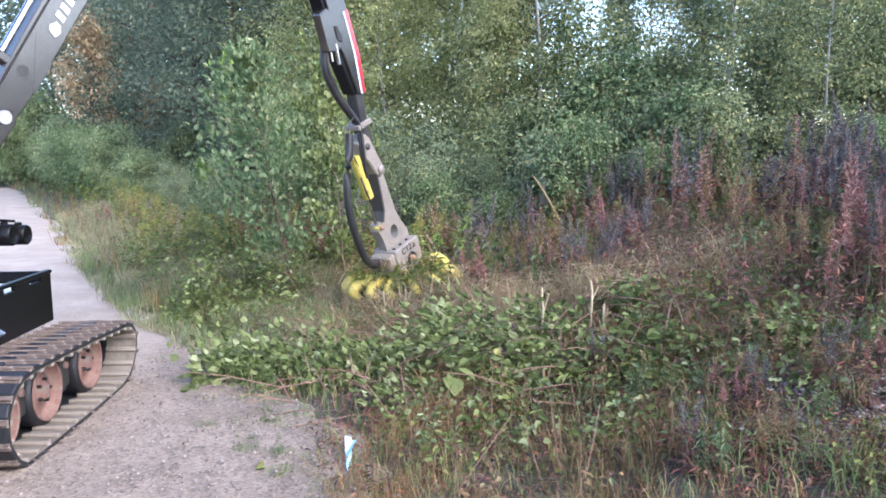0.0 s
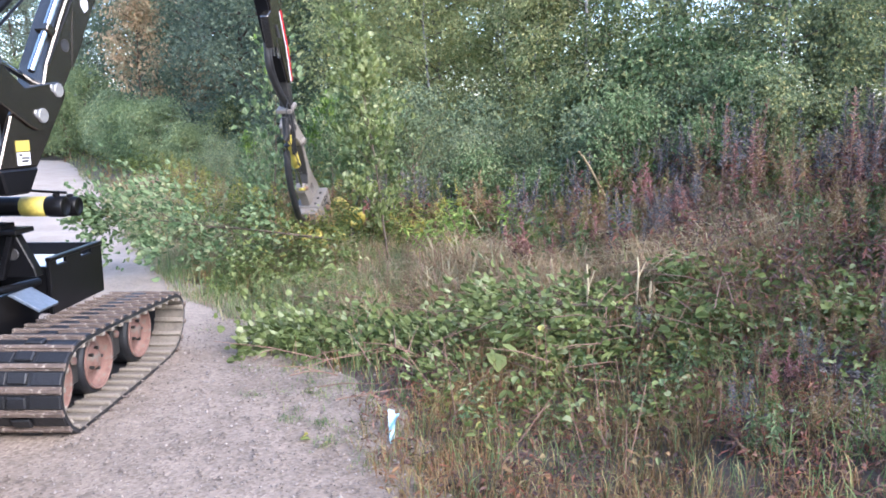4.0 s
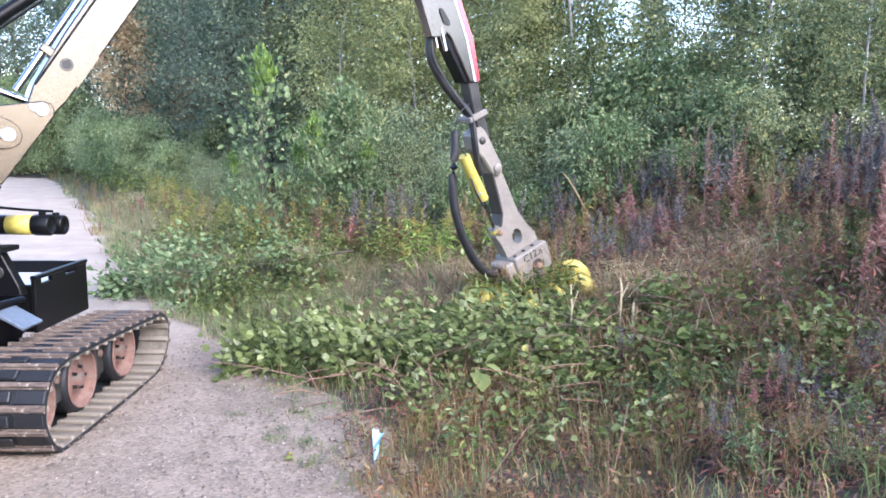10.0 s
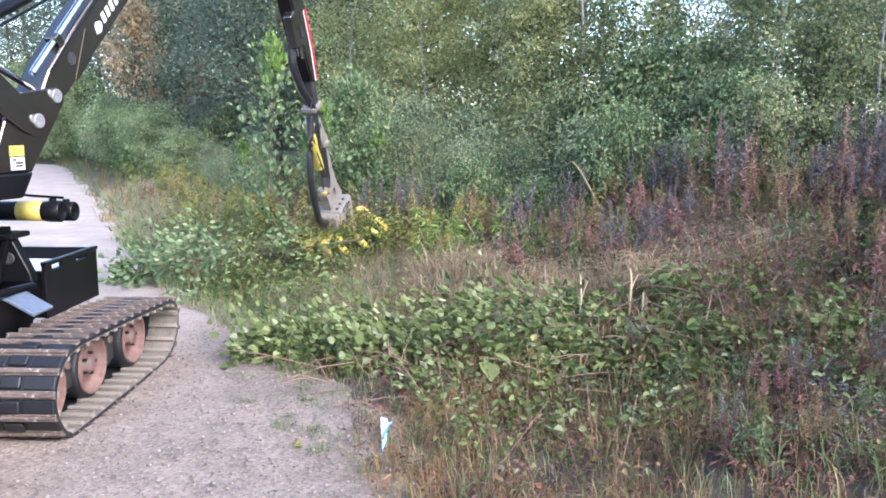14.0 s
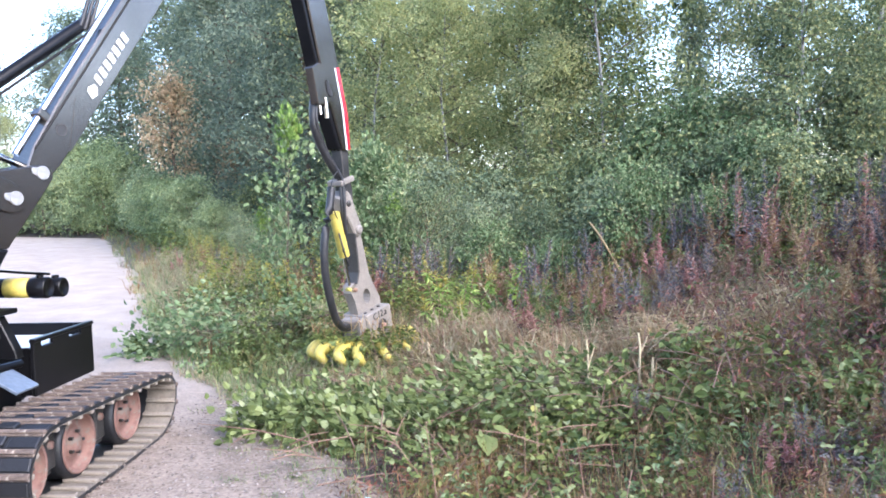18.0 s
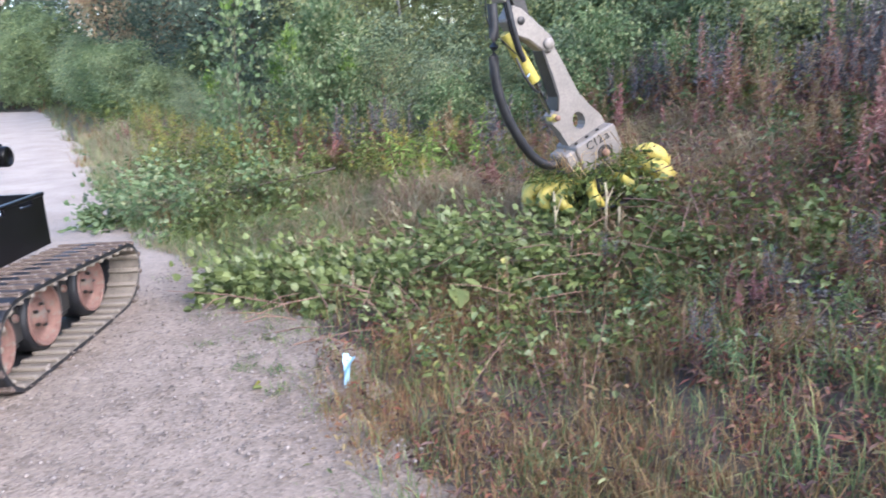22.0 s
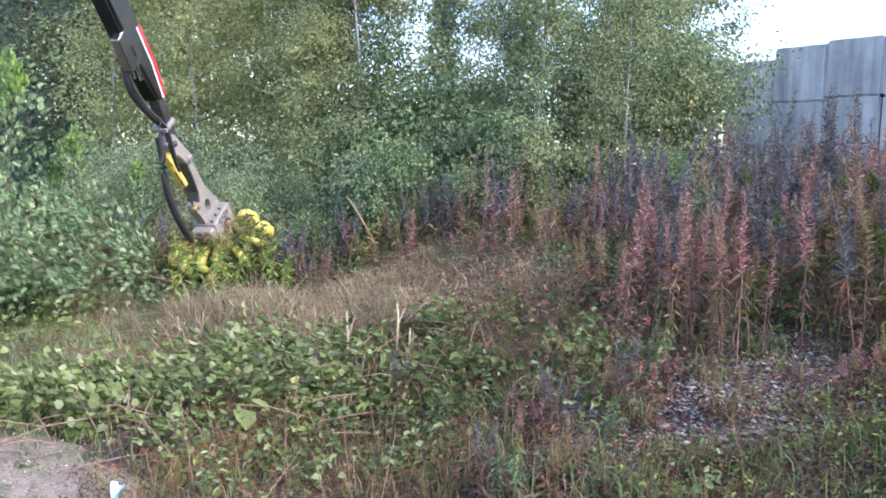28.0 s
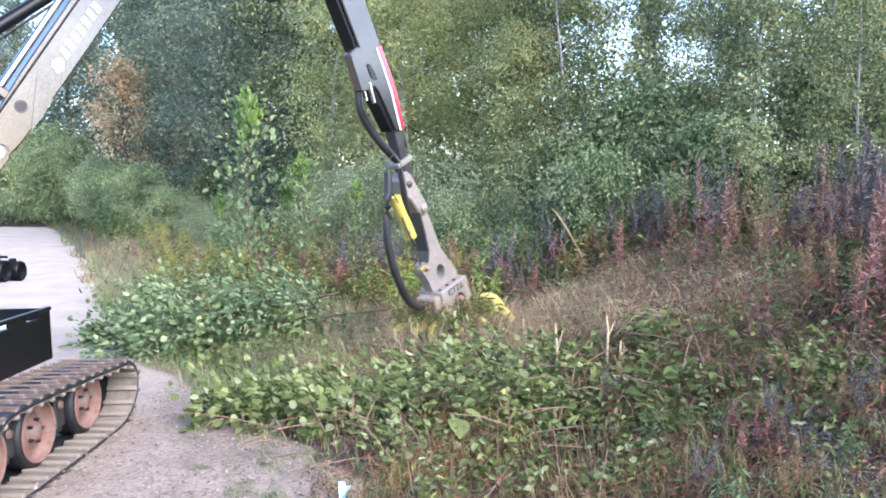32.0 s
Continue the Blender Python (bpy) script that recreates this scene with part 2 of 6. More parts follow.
LEAF_BIRCH = leafy("birch leaves", [(0, (0.133, 0.170, 0.100)), (0.5, (0.209, 0.249, 0.135)), (0.85, (0.328, 0.355, 0.171)), (1, (0.557, 0.484, 0.221))], 0.6, 0.33, 0.2)
# distant trees: lightened and blued, with the haze mixed into the colour
LEAF_DARK = leafy("hazed alder leaves", [(0, (0.182, 0.223, 0.186)), (0.6, (0.253, 0.297, 0.232)), (1, (0.363, 0.386, 0.270))], 0.65, 0.5, 0.12)
# golden evening sun on the birch crowns is put into this leaf colour
LEAF_SUNLIT = leafy("birch leaves with painted sunlight", [(0, (0.389, 0.420, 0.231)), (0.5, (0.583, 0.588, 0.326)), (1, (0.799, 0.704, 0.367))], 0.6, 0.6, 0.12)
GRASS_STRAW = leafy("bleached mown grass", [(0, (0.4, 0.26, 0.18)), (0.3, (0.62, 0.45, 0.31)), (0.6, (0.78, 0.64, 0.47)), (0.75, (0.58, 0.34, 0.24)), (0.88, (0.42, 0.26, 0.18)), (1, (0.3, 0.32, 0.15))], 0.7, 0.5, 0.25)
LEAF_RUST = leafy("rusty withered leaves", [(0, (0.34, 0.25, 0.16)), (0.6, (0.6, 0.43, 0.27)), (1, (0.36, 0.36, 0.23))], glow=0.45)
LEAF_WILLOW = leafy("willow leaves", [(0, (0.161, 0.204, 0.141)), (0.5, (0.260, 0.308, 0.197)), (0.92, (0.384, 0.418, 0.246)), (1, (0.620, 0.517, 0.268))], 0.6, 0.32, 0.2)
LEAF_PALE = leafy("pale big leaves", [(0, (0.116, 0.141, 0.050)), (0.45, (0.193, 0.228, 0.081)), (0.8, (0.299, 0.333, 0.143)), (1, (0.455, 0.465, 0.278))], 0.55, 0.32, 0.2)
LEAF_HERB = leafy("herb leaves", [(0, (0.095, 0.120, 0.040)), (0.5, (0.168, 0.205, 0.065)), (0.85, (0.263, 0.300, 0.096)), (1, (0.389, 0.340, 0.113))], 0.5, 0.3, 0.2)
LEAF_FRESH = leafy("fresh green leaves", [(0, (0.168, 0.257, 0.065)), (0.6, (0.294, 0.419, 0.117)), (1, (0.560, 0.634, 0.208))], 0.55, 0.4, 0.2)
LEAF_DRY = leafy("withered herb leaves", [(0, (0.090, 0.055, 0.062)), (0.3, (0.181, 0.109, 0.112)), (0.5, (0.331, 0.197, 0.171)), (0.68, (0.352, 0.132, 0.095)), (0.82, (0.235, 0.112, 0.110)), (1, (0.139, 0.149, 0.072))], 0.7, 0.25, 0.12)
LEAF_NETTLE = leafy("nettle leaves", [(0, (0.118, 0.174, 0.084)), (0.5, (0.206, 0.276, 0.138)), (0.85, (0.313, 0.378, 0.215)), (1, (0.470, 0.456, 0.256))], 0.6, 0.33, 0.15)
LEAF_YELLOW = leafy("yellow blossom", [(0, (0.36, 0.32, 0.08)), (0.4, (0.6, 0.49, 0.1)), (0.6, (0.3, 0.33, 0.12)), (1, (0.25, 0.29, 0.11))])
LEAF_AUTUMN = leafy("autumn herb leaves", [(0, (0.13, 0.085, 0.06)), (0.3, (0.31, 0.15, 0.09)), (0.5, (0.35, 0.20, 0.11)), (0.7, (0.38, 0.29, 0.15)), (0.85, (0.26, 0.155, 0.115)), (1, (0.16, 0.20, 0.09))], 0.65)
# lightened copy of the willow leaves; the far shrubs' haze is in the colour
LEAF_WILLOW_FAR = leafy("willow leaves lightened for distance", [(0, (0.238, 0.294, 0.179)), (0.5, (0.367, 0.433, 0.251)), (0.9, (0.475, 0.536, 0.289)), (1, (0.605, 0.577, 0.289))], 0.6, 0.42, 0.12)
SEEDHEAD = leafy("slate grey fireweed spikes", [(0, (0.085, 0.080, 0.097)), (0.45, (0.175, 0.165, 0.195)), (0.8, (0.286, 0.265, 0.302)), (1, (0.466, 0.410, 0.429))], 0.8, 0.25, 0.15)
SEEDPINK = leafy("reddish fireweed spikes", [(0, (0.243, 0.092, 0.096)), (0.5, (0.514, 0.221, 0.218)), (1, (0.768, 0.498, 0.480))], 0.8, 0.3, 0.15)
SEEDSTRAW = leafy("straw fireweed spikes", [(0, (0.218, 0.133, 0.070)), (0.5, (0.350, 0.234, 0.129)), (1, (0.491, 0.404, 0.279))], 0.8, 0.2, 0.15)
GRASS_DRY = leafy("dry grass", [(0, (0.154, 0.090, 0.050)), (0.3, (0.330, 0.200, 0.104)), (0.55, (0.515, 0.360, 0.189)), (0.68, (0.391, 0.175, 0.099)), (0.82, (0.247, 0.125, 0.072)), (1, (0.175, 0.190, 0.068))], 0.7, 0.25, 0.25)
GRASS_VERGE = leafy("pale verge grass", [(0, (0.406, 0.307, 0.207)), (0.3, (0.599, 0.484, 0.352)), (0.55, (0.483, 0.356, 0.259)), (0.7, (0.329, 0.376, 0.197)), (1, (0.444, 0.494, 0.279))], 0.75, 0.45, 0.12)
GRASS_GREEN = leafy("green grass", [(0, (0.109, 0.160, 0.068)), (0.5, (0.207, 0.282, 0.120)), (0.85, (0.332, 0.389, 0.165)), (1, (0.576, 0.459, 0.230))], 0.6)


# ---- mesh helpers ----
def mesh_of(name, chunks, mat, smooth=True):
    """One mesh of (vertices, faces) arrays; the faces of a chunk have the same number of corners."""
    vs, loops, starts, base, n = [], [], [], 0, 0
    for v, f in chunks:
        v, f = np.asarray(v, np.float32), np.asarray(f, np.int32)
        vs.append(v)
        loops.append((f + base).ravel())
        starts.append(n + np.arange(len(f)) * f.shape[1])
        base, n = base + len(v), n + f.size
    v, loops, starts = np.concatenate(vs), np.concatenate(loops), np.concatenate(starts)
    me = bpy.data.meshes.new(name)
    me.vertices.add(len(v))
    me.vertices.foreach_set("co", v.ravel())
    me.loops.add(len(loops))
    me.loops.foreach_set("vertex_index", loops.astype(np.int32))
    me.polygons.add(len(starts))
    me.polygons.foreach_set("loop_start", starts.astype(np.int32))
    me.polygons.foreach_set("use_smooth", np.full(len(starts), smooth))
    me.update(calc_edges=True)
    me.materials.append(mat)
    return me


def part(name, chunks, mat, parent, label="", smooth=False):
    """Links chunks, or a mesh made before, as one part under a thing or a part."""
    ob = new(name, mesh_of(name, chunks, mat, smooth) if isinstance(chunks, list) else chunks)
    ob.parent = parent
    return tagged(ob, label)


def thing(name, at, label, category, group="", kind=""):
    ob = new(name)
    ob.location = at
    return tagged(ob, label, category, group, kind)


def solid(name, chunks, mat, at, label, category="", group="", kind="", smooth=False):
    ob = new(name, mesh_of(name, chunks, mat, smooth))
    ob.location = at
    return tagged(ob, label, category, group, kind)


def from_bm(bm):
    """The chunks of a bmesh, one for each number of corners."""
    bm.verts.index_update()
    v = np.array([x.co[:] for x in bm.verts])
    kinds = {}
    for f in bm.faces:
        kinds.setdefault(len(f.verts), []).append([x.index for x in f.verts])
    bm.free()
    return [(v, np.array(f)) for f in kinds.values()]


def moved(chunks, m):
    a = np.array(m)
    return [(np.asarray(v) @ a[:3, :3].T + a[:3, 3], f) for v, f in chunks]


def box(x0, x1, y0, y1, z0, z1, bevel=0.008, segments=1):
    bm = bmesh.new()
    bmesh.ops.create_cube(bm, size=1)
    for v in bm.verts:
        v.co = ((x0 + x1) / 2 + v.co.x * (x1 - x0), (y0 + y1) / 2 + v.co.y * (y1 - y0), (z0 + z1) / 2 + v.co.z * (z1 - z0))
    if bevel:
        bmesh.ops.bevel(bm, geom=bm.edges[:], offset=bevel, segments=segments, affect="EDGES")
    return from_bm(bm)


def plate(points, y0, y1, bevel=0.006):
    """A plate with an outline in x and z, from y0 to y1."""
    bm = bmesh.new()
    face = bm.faces.new([bm.verts.new((x, y0, z)) for x, z in points])
    got = bmesh.ops.extrude_face_region(bm, geom=[face])
    bmesh.ops.translate(bm, verts=[g for g in got["geom"] if isinstance(g, bmesh.types.BMVert)], vec=(0, y1 - y0, 0))
    bmesh.ops.recalc_face_normals(bm, faces=bm.faces[:])
    if bevel:
        bmesh.ops.bevel(bm, geom=bm.edges[:], offset=bevel, segments=1, affect="EDGES")
    return from_bm(bm)


def lathe(profile, axis="z", at=(0, 0, 0), n=20):
    """A turned body: profile rows of (radius, height) round an axis."""
    a = np.arange(n) * 2 * np.pi / n
    rows = [np.stack([r * np.cos(a), r * np.sin(a), np.full(n, h)], 1) for r, h in profile]
    v = np.concatenate(rows)
    i, j = np.arange(len(rows) - 1)[:, None] * n, np.arange(n)[None]
    f = np.stack([i + j, i + (j + 1) % n, i + n + (j + 1) % n, i + n + j], -1).reshape(-1, 4)
    turn = {"z": (0, 1, 2), "x": (2, 0, 1), "y": (1, 2, 0)}[axis]
    v = v[:, turn]
    return [(v + np.array(at), f)]


def rod(a, b, r, n=12):
    return tube([a, b], r, n)


def tube(points, radius, n=8, cap=True):
    """A round tube along points; radius: one value or one for each point."""
    p = np.asarray(points, float)
    r = np.atleast_1d(np.asarray(radius, float))
    r = np.interp(np.linspace(0, 1, len(p)), np.linspace(0, 1, len(r)), r)
    d = np.gradient(p, axis=0)
    d /= np.linalg.norm(d, axis=1, keepdims=True) + 1e-9
    up = np.where(np.abs(d[:, 2:3]) > 0.9, [[1.0, 0, 0]], [[0, 0, 1.0]])
    s = np.cross(d, up)
    s /= np.linalg.norm(s, axis=1, keepdims=True) + 1e-9
    t = np.cross(s, d)
    a = np.arange(n) * 2 * np.pi / n
    v = (p[:, None] + r[:, None, None] * (np.cos(a)[None, :, None] * s[:, None] + np.sin(a)[None, :, None] * t[:, None])).reshape(-1, 3)
    i, j = np.arange(len(p) - 1)[:, None] * n, np.arange(n)[None]
    f = np.stack([i + j, i + n + j, i + n + (j + 1) % n, i + (j + 1) % n], -1).reshape(-1, 4)
    out = [(v, f)]
    if cap:
        out += [(v[:n], np.arange(n)[None]), (v[-n:], np.arange(n)[None, ::-1])]
    return out


def curve(points, n=16):
    """A smooth line through points (Catmull-Rom)."""
    p = np.asarray(points, float)
    q = np.concatenate([2 * p[:1] - p[1:2], p, 2 * p[-1:] - p[-2:-1]])
    out = []
    for i in range(1, len(q) - 2):
        for t in np.linspace(0, 1, n // (len(p) - 1) + 1, endpoint=False):
            out.append(0.5 * (2 * q[i] + (q[i + 1] - q[i - 1]) * t + (2 * q[i - 1] - 5 * q[i] + 4 * q[i + 1] - q[i + 2]) * t * t
                              + (3 * q[i] - q[i - 1] - 3 * q[i + 1] + q[i + 2]) * t ** 3))
    return np.array(out + [p[-1]])


def unit(v):
    return v / (np.linalg.norm(v, axis=-1, keepdims=True) + 1e-9)


def leaves(base, way, length, width, rng, fold=0.25, droop=0.0, fine=False):
    """Folded leaves at base points along ways; fine ones have six corners, the others four."""
    n = len(base)
    length, width = np.broadcast_to(length, (n,))[:, None], np.broadcast_to(width, (n,))[:, None]
    way = unit(way + np.array([0, 0, -droop]))
    side = unit(np.cross(way, rng.normal(0, 1, (n, 3)) * [0.6, 0.6, 0.35] + [0, 0, 1]))
    up = np.cross(side, way)
    tip = base + way * length - up * length * 0.12
    if not fine:
        m = base + way * length * 0.48 + up * width * fold
        v = np.stack([base, m + side * width / 2, tip, m - side * width / 2], 1)
        f = np.arange(n)[:, None] * 4 + np.array([[0, 1, 2], [0, 2, 3]]).ravel()[None]
        return v.reshape(-1, 3), f.reshape(-1, 3)
    a, b = base + way * length * 0.28 + up * width * fold, base + way * length * 0.68 + up * width * fold * 0.8
    v = np.stack([base, a + side * width * 0.46, b + side * width * 0.40, tip, b - side * width * 0.40, a - side * width * 0.46], 1)
    f = np.arange(n)[:, None] * 6 + np.array([[0, 1, 2, 3], [0, 3, 4, 5]]).ravel()[None]
    return v.reshape(-1, 3), f.reshape(-1, 4)


def blades(base, height, lean, width, rng):
    """Grass blades: a bent ribbon of two quads that narrows to a tip."""
    n = len(base)
    height, width = np.broadcast_to(height, (n,))[:, None], np.broadcast_to(width, (n,))[:, None]
    a = rng.uniform(0, 2 * np.pi, n)
    out = np.stack([np.cos(a), np.sin(a), 0 * a], 1)
    side = np.stack([-np.sin(a), np.cos(a), 0 * a], 1)
    lean = np.broadcast_to(lean, (n,))[:, None] * rng.uniform(0.3, 1.3, (n, 1))
    up = np.array([[0, 0, 1.0]])
    mid = base + height * (up * 0.6 + out * lean * 0.35)
    tip = base + height * (up * (1 - 0.35 * lean) + out * lean)
    v = np.stack([base - side * width / 2, base + side * width / 2, mid - side * width * 0.4, mid + side * width * 0.4,
                  tip - side * width * 0.08, tip + side * width * 0.08], 1)
    f = np.arange(n)[:, None] * 6 + np.array([[0, 1, 3, 2], [2, 3, 5, 4]]).ravel()[None]
    return v.reshape(-1, 3), f.reshape(-1, 4)


# ---- the ground ----
EDGE_Y = np.array([-40, -8, 0, 3.1, 3.75, 4.53, 5.3, 6.6, 7.0, 10, 14.8, 27.8, 31, 33.5, 37, 45, 200.0])
EDGE_X = np.array([4, 2.2, 0.7, -0.26, -0.55, -0.74, -1.43, -2.13, -2.6, -4.3, -6.8, -13.9, -15.8, -21, -32, -50, -300.0])


def edge(y):
    return np.interp(y, EDGE_Y, EDGE_X)


def ground_height(x, y):
    """Flat road, a bank that climbs to the wall, low humps."""
    x, y = np.asarray(x, float), np.asarray(y, float)
    s = np.clip(x - 0.8 - 0.05 * np.maximum(y - 6, 0), 0, 7.0)
    near = np.clip((y + 4) / 6, 0, 1)
    h = (0.32 * s - 0.018 * s * s) * near
    off = np.clip(x - edge(y) - 0.15, 0, 1.5) / 1.5
    h = h + off * (0.05 + 0.05 * np.sin(x * 1.7 + 1.1 * y) + 0.04 * np.sin(2.9 * y - 1.3 * x))
    far = np.clip((y - 14) / 30, 0, 1)
    return h + far * 0.35 * off


def scatter(n, x0, x1, y0, y1, rng, keep=None):
    x, y = rng.uniform(x0, x1, n), rng.uniform(y0, y1, n)
    if keep is not None:
        k = keep(x, y)
        x, y = x[k], y[k]
    return np.stack([x, y, ground_height(x, y)], 1)


def sheet(xs, ys, lift):
    gx, gy = np.meshgrid(xs, ys)
    v = np.stack([gx.ravel(), gy.ravel(), (ground_height(gx, gy) + lift(gx, gy)).ravel()], 1)
    n, m = len(xs), len(ys)
    i, j = np.arange(m - 1)[:, None] * n, np.arange(n - 1)[None]
    return [(v, np.stack([i + j, i + j + 1, i + n + j + 1, i + n + j], -1).reshape(-1, 4))]


def ground():
    xs = np.concatenate([np.linspace(-600, -30, 12), np.linspace(-28, -6, 30), np.linspace(-5.6, 9, 110), np.linspace(9.5, 30, 20), np.linspace(40, 600, 10)])
    ys = np.concatenate([np.linspace(-600, -20, 10), np.linspace(-18, 2, 16), np.linspace(2.2, 14, 100), np.linspace(14.6, 50, 40), np.linspace(60, 900, 12)])
    rough = lambda x, y: np.where((np.abs(x) < 12) & (y < 20), 0.012 * np.sin(9 * x + 3 * y) * np.sin(7 * y - 2 * x), 0)  # noqa: E731
    solid("ground", sheet(xs, ys, rough), SOIL, (0, 0, 0), "brown soil under litter, rising to a bank", "ground", kind="structure", smooth=True)


def road():
    ys = np.concatenate([np.linspace(-40, 2, 22), np.linspace(2.2, 15, 140), np.linspace(15.5, 46, 50)])
    us = np.linspace(0, 1, 56)
    rng = np.random.RandomState(5)
    wob = 0.07 * np.sin(ys * 5.1) + 0.05 * np.sin(ys * 11.7 + 1) + 0.02 * rng.normal(size=len(ys))
    right = edge(ys) + wob + 0.3
    left = right - 5.3 - 0.02 * np.abs(ys) - 0.25 * np.maximum(ys - 12, 0)
    x = right[:, None] + (left - right)[:, None] * us[None]
    y = np.broadcast_to(ys[:, None], x.shape)
    z = 0.035 + 0.03 * np.sin(us * np.pi)[None] - 0.03 * np.exp(-((us[None] - 0.3) / 0.05) ** 2) - 0.03 * np.exp(-((us[None] - 0.72) / 0.05) ** 2)
    z = z + 0.006 * np.sin(7 * x + 4 * y) - 0.035 * np.exp(-us[None] / 0.012) - 0.05 * np.exp(-(1 - us[None]) / 0.018)
    v = np.stack([x, y, z], -1).reshape(-1, 3)
    n = len(us)
    i, j = np.arange(len(ys) - 1)[:, None] * n, np.arange(n - 1)[None]
    f = np.stack([i + j, i + n + j, i + n + j + 1, i + j + 1], -1).reshape(-1, 4)
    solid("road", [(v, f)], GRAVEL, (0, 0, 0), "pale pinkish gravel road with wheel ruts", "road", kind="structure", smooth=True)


def stones(n, x0, x1, y0, y1, size, seed, keep=None, sink=0.3, flat=1.0):
    """Small rounded stones: squashed octahedra with jitter, one mesh."""
    rng = np.random.RandomState(seed)
    p = scatter(n, x0, x1, y0, y1, rng, keep)
    n = len(p)
    s = size * np.minimum(rng.lognormal(0, 0.45, n), 2.2)[:, None]
    t = np.array([[1, 0, 0], [0.3, 0.9, 0.1], [-0.8, 0.6, 0], [-0.8, -0.6, 0.1], [0.3, -0.95, 0], [0.1, 0.1, 0.75], [-0.1, 0, -0.6]])
    a = rng.uniform(0, 6.3, n)
    c, q = np.cos(a)[:, None], np.sin(a)[:, None]
    v = t[None] * rng.uniform(0.7, 1.2, (n, 7, 3)) * s[:, None] * [1, 1, flat]
    v = np.stack([v[..., 0] * c - v[..., 1] * q, v[..., 0] * q + v[..., 1] * c, v[..., 2]], -1) + p[:, None] + np.array([0, 0, 1]) * s[:, None] * sink
    fan = np.array([[0, 1, 5], [1, 2, 5], [2, 3, 5], [3, 4, 5], [4, 0, 5], [1, 0, 6], [2, 1, 6], [3, 2, 6], [4, 3, 6], [0, 4, 6]])
    return [(v.reshape(-1, 3), (np.arange(n)[:, None, None] * 7 + fan[None]).reshape(-1, 3))]


ground()
road()
tagged(solid("gravel", stones(13000, -3.6, 0.4, 2.9, 7.0, 0.006, 3, lambda x, y: (x < edge(y) + 0.05 + 0.3 * np.sin(97 * x) ** 2 * np.sin(61 * y) ** 2 + 0.1) & (np.abs(x + 2.35) > 0.3), 3.0), GRIT, (0, 0, 0.035),
             "loose grit lying on the road", "gravel", kind="stuff", smooth=True))
tagged(solid("pebbles", stones(42000, 1.0, 3.3, 2.5, 4.6, 0.0075, 4, lambda x, y: ((x - 2.35) / 0.9) ** 2 + ((y - 3.55) / 0.8) ** 2 + 0.2 * np.sin(6 * x + 2 * y) * np.sin(5 * y - x) + 0.12 * np.sin(23 * x) * np.sin(19 * y) < 0.9, 0.3, 0.75), PEBBLE, (0, 0, 0.004),
             "grey pebbles on the bare foot of the bank", "pebbles", kind="stuff", smooth=True))
tagged(solid("cobbles", stones(1500, 1.0, 3.3, 2.5, 4.6, 0.0125, 14, lambda x, y: ((x - 2.35) / 0.95) ** 2 + ((y - 3.55) / 0.85) ** 2 + 0.25 * np.sin(6 * x + 2 * y) * np.sin(5 * y - x) < 0.95, 0.35, 0.75), COBBLE, (0, 0, 0.008),
             "larger pale stones among the pebbles", "pebbles", kind="stuff", smooth=True))


# ---- the concrete block wall on the bank ----
def block_wall():
    wall = thing("wall_east", (0, 0, 0), "stacked grey precast concrete blocks on the bank", "wall", kind="structure")
    mesh = mesh_of("block", box(-0.4, 0.4, -0.384, 0.384, 0, 0.806, 0.022, 2), CONCRETE, False)
    rng = np.random.RandomState(8)
    along, step = math.radians(27), 0.775
    for i in range(-1, 16):
        y = 10.63 - math.cos(along) * step * i
        x = 8.39 + math.sin(along) * step * i
        top = 3.33 if i < 0 else 3.49 if i == 0 else 3.53
        for k in range(4):
            ob = part("block", mesh, CONCRETE, wall)
            ob.matrix_basis = pose(x + rng.uniform(-0.015, 0.015), y, top - 0.81 * (k + 1), 0, 0, 27 + rng.uniform(-0.5, 0.5) + 180 * rng.randint(2))


block_wall()


# ---- the tracked harvester ----
TX = -1.99      # outer plane of the right-hand tracks
AXIS = (-2.257, 4.34)
LEG_PIN = 0.262
RING_TILT = 13


def belt_line():
    """The belt's loop, in y and z, over three wheels, and its length."""
    p = [(0.0, 0.012), (0.45, 0.01), (0.95, 0.01), (1.3, 0.022), (1.48, 0.10), (1.578, 0.24), (1.58, 0.385), (1.47, 0.48), (1.25, 0.502),
         (0.98, 0.522), (0.5, 0.55), (0.12, 0.56), (-0.04, 0.515), (-0.14, 0.39), (-0.16, 0.23), (-0.09, 0.08)]
    q = curve([(0, y, z * 0.86) for y, z in p + p[:1]], 16 * 8)[:, 1:]
    return q


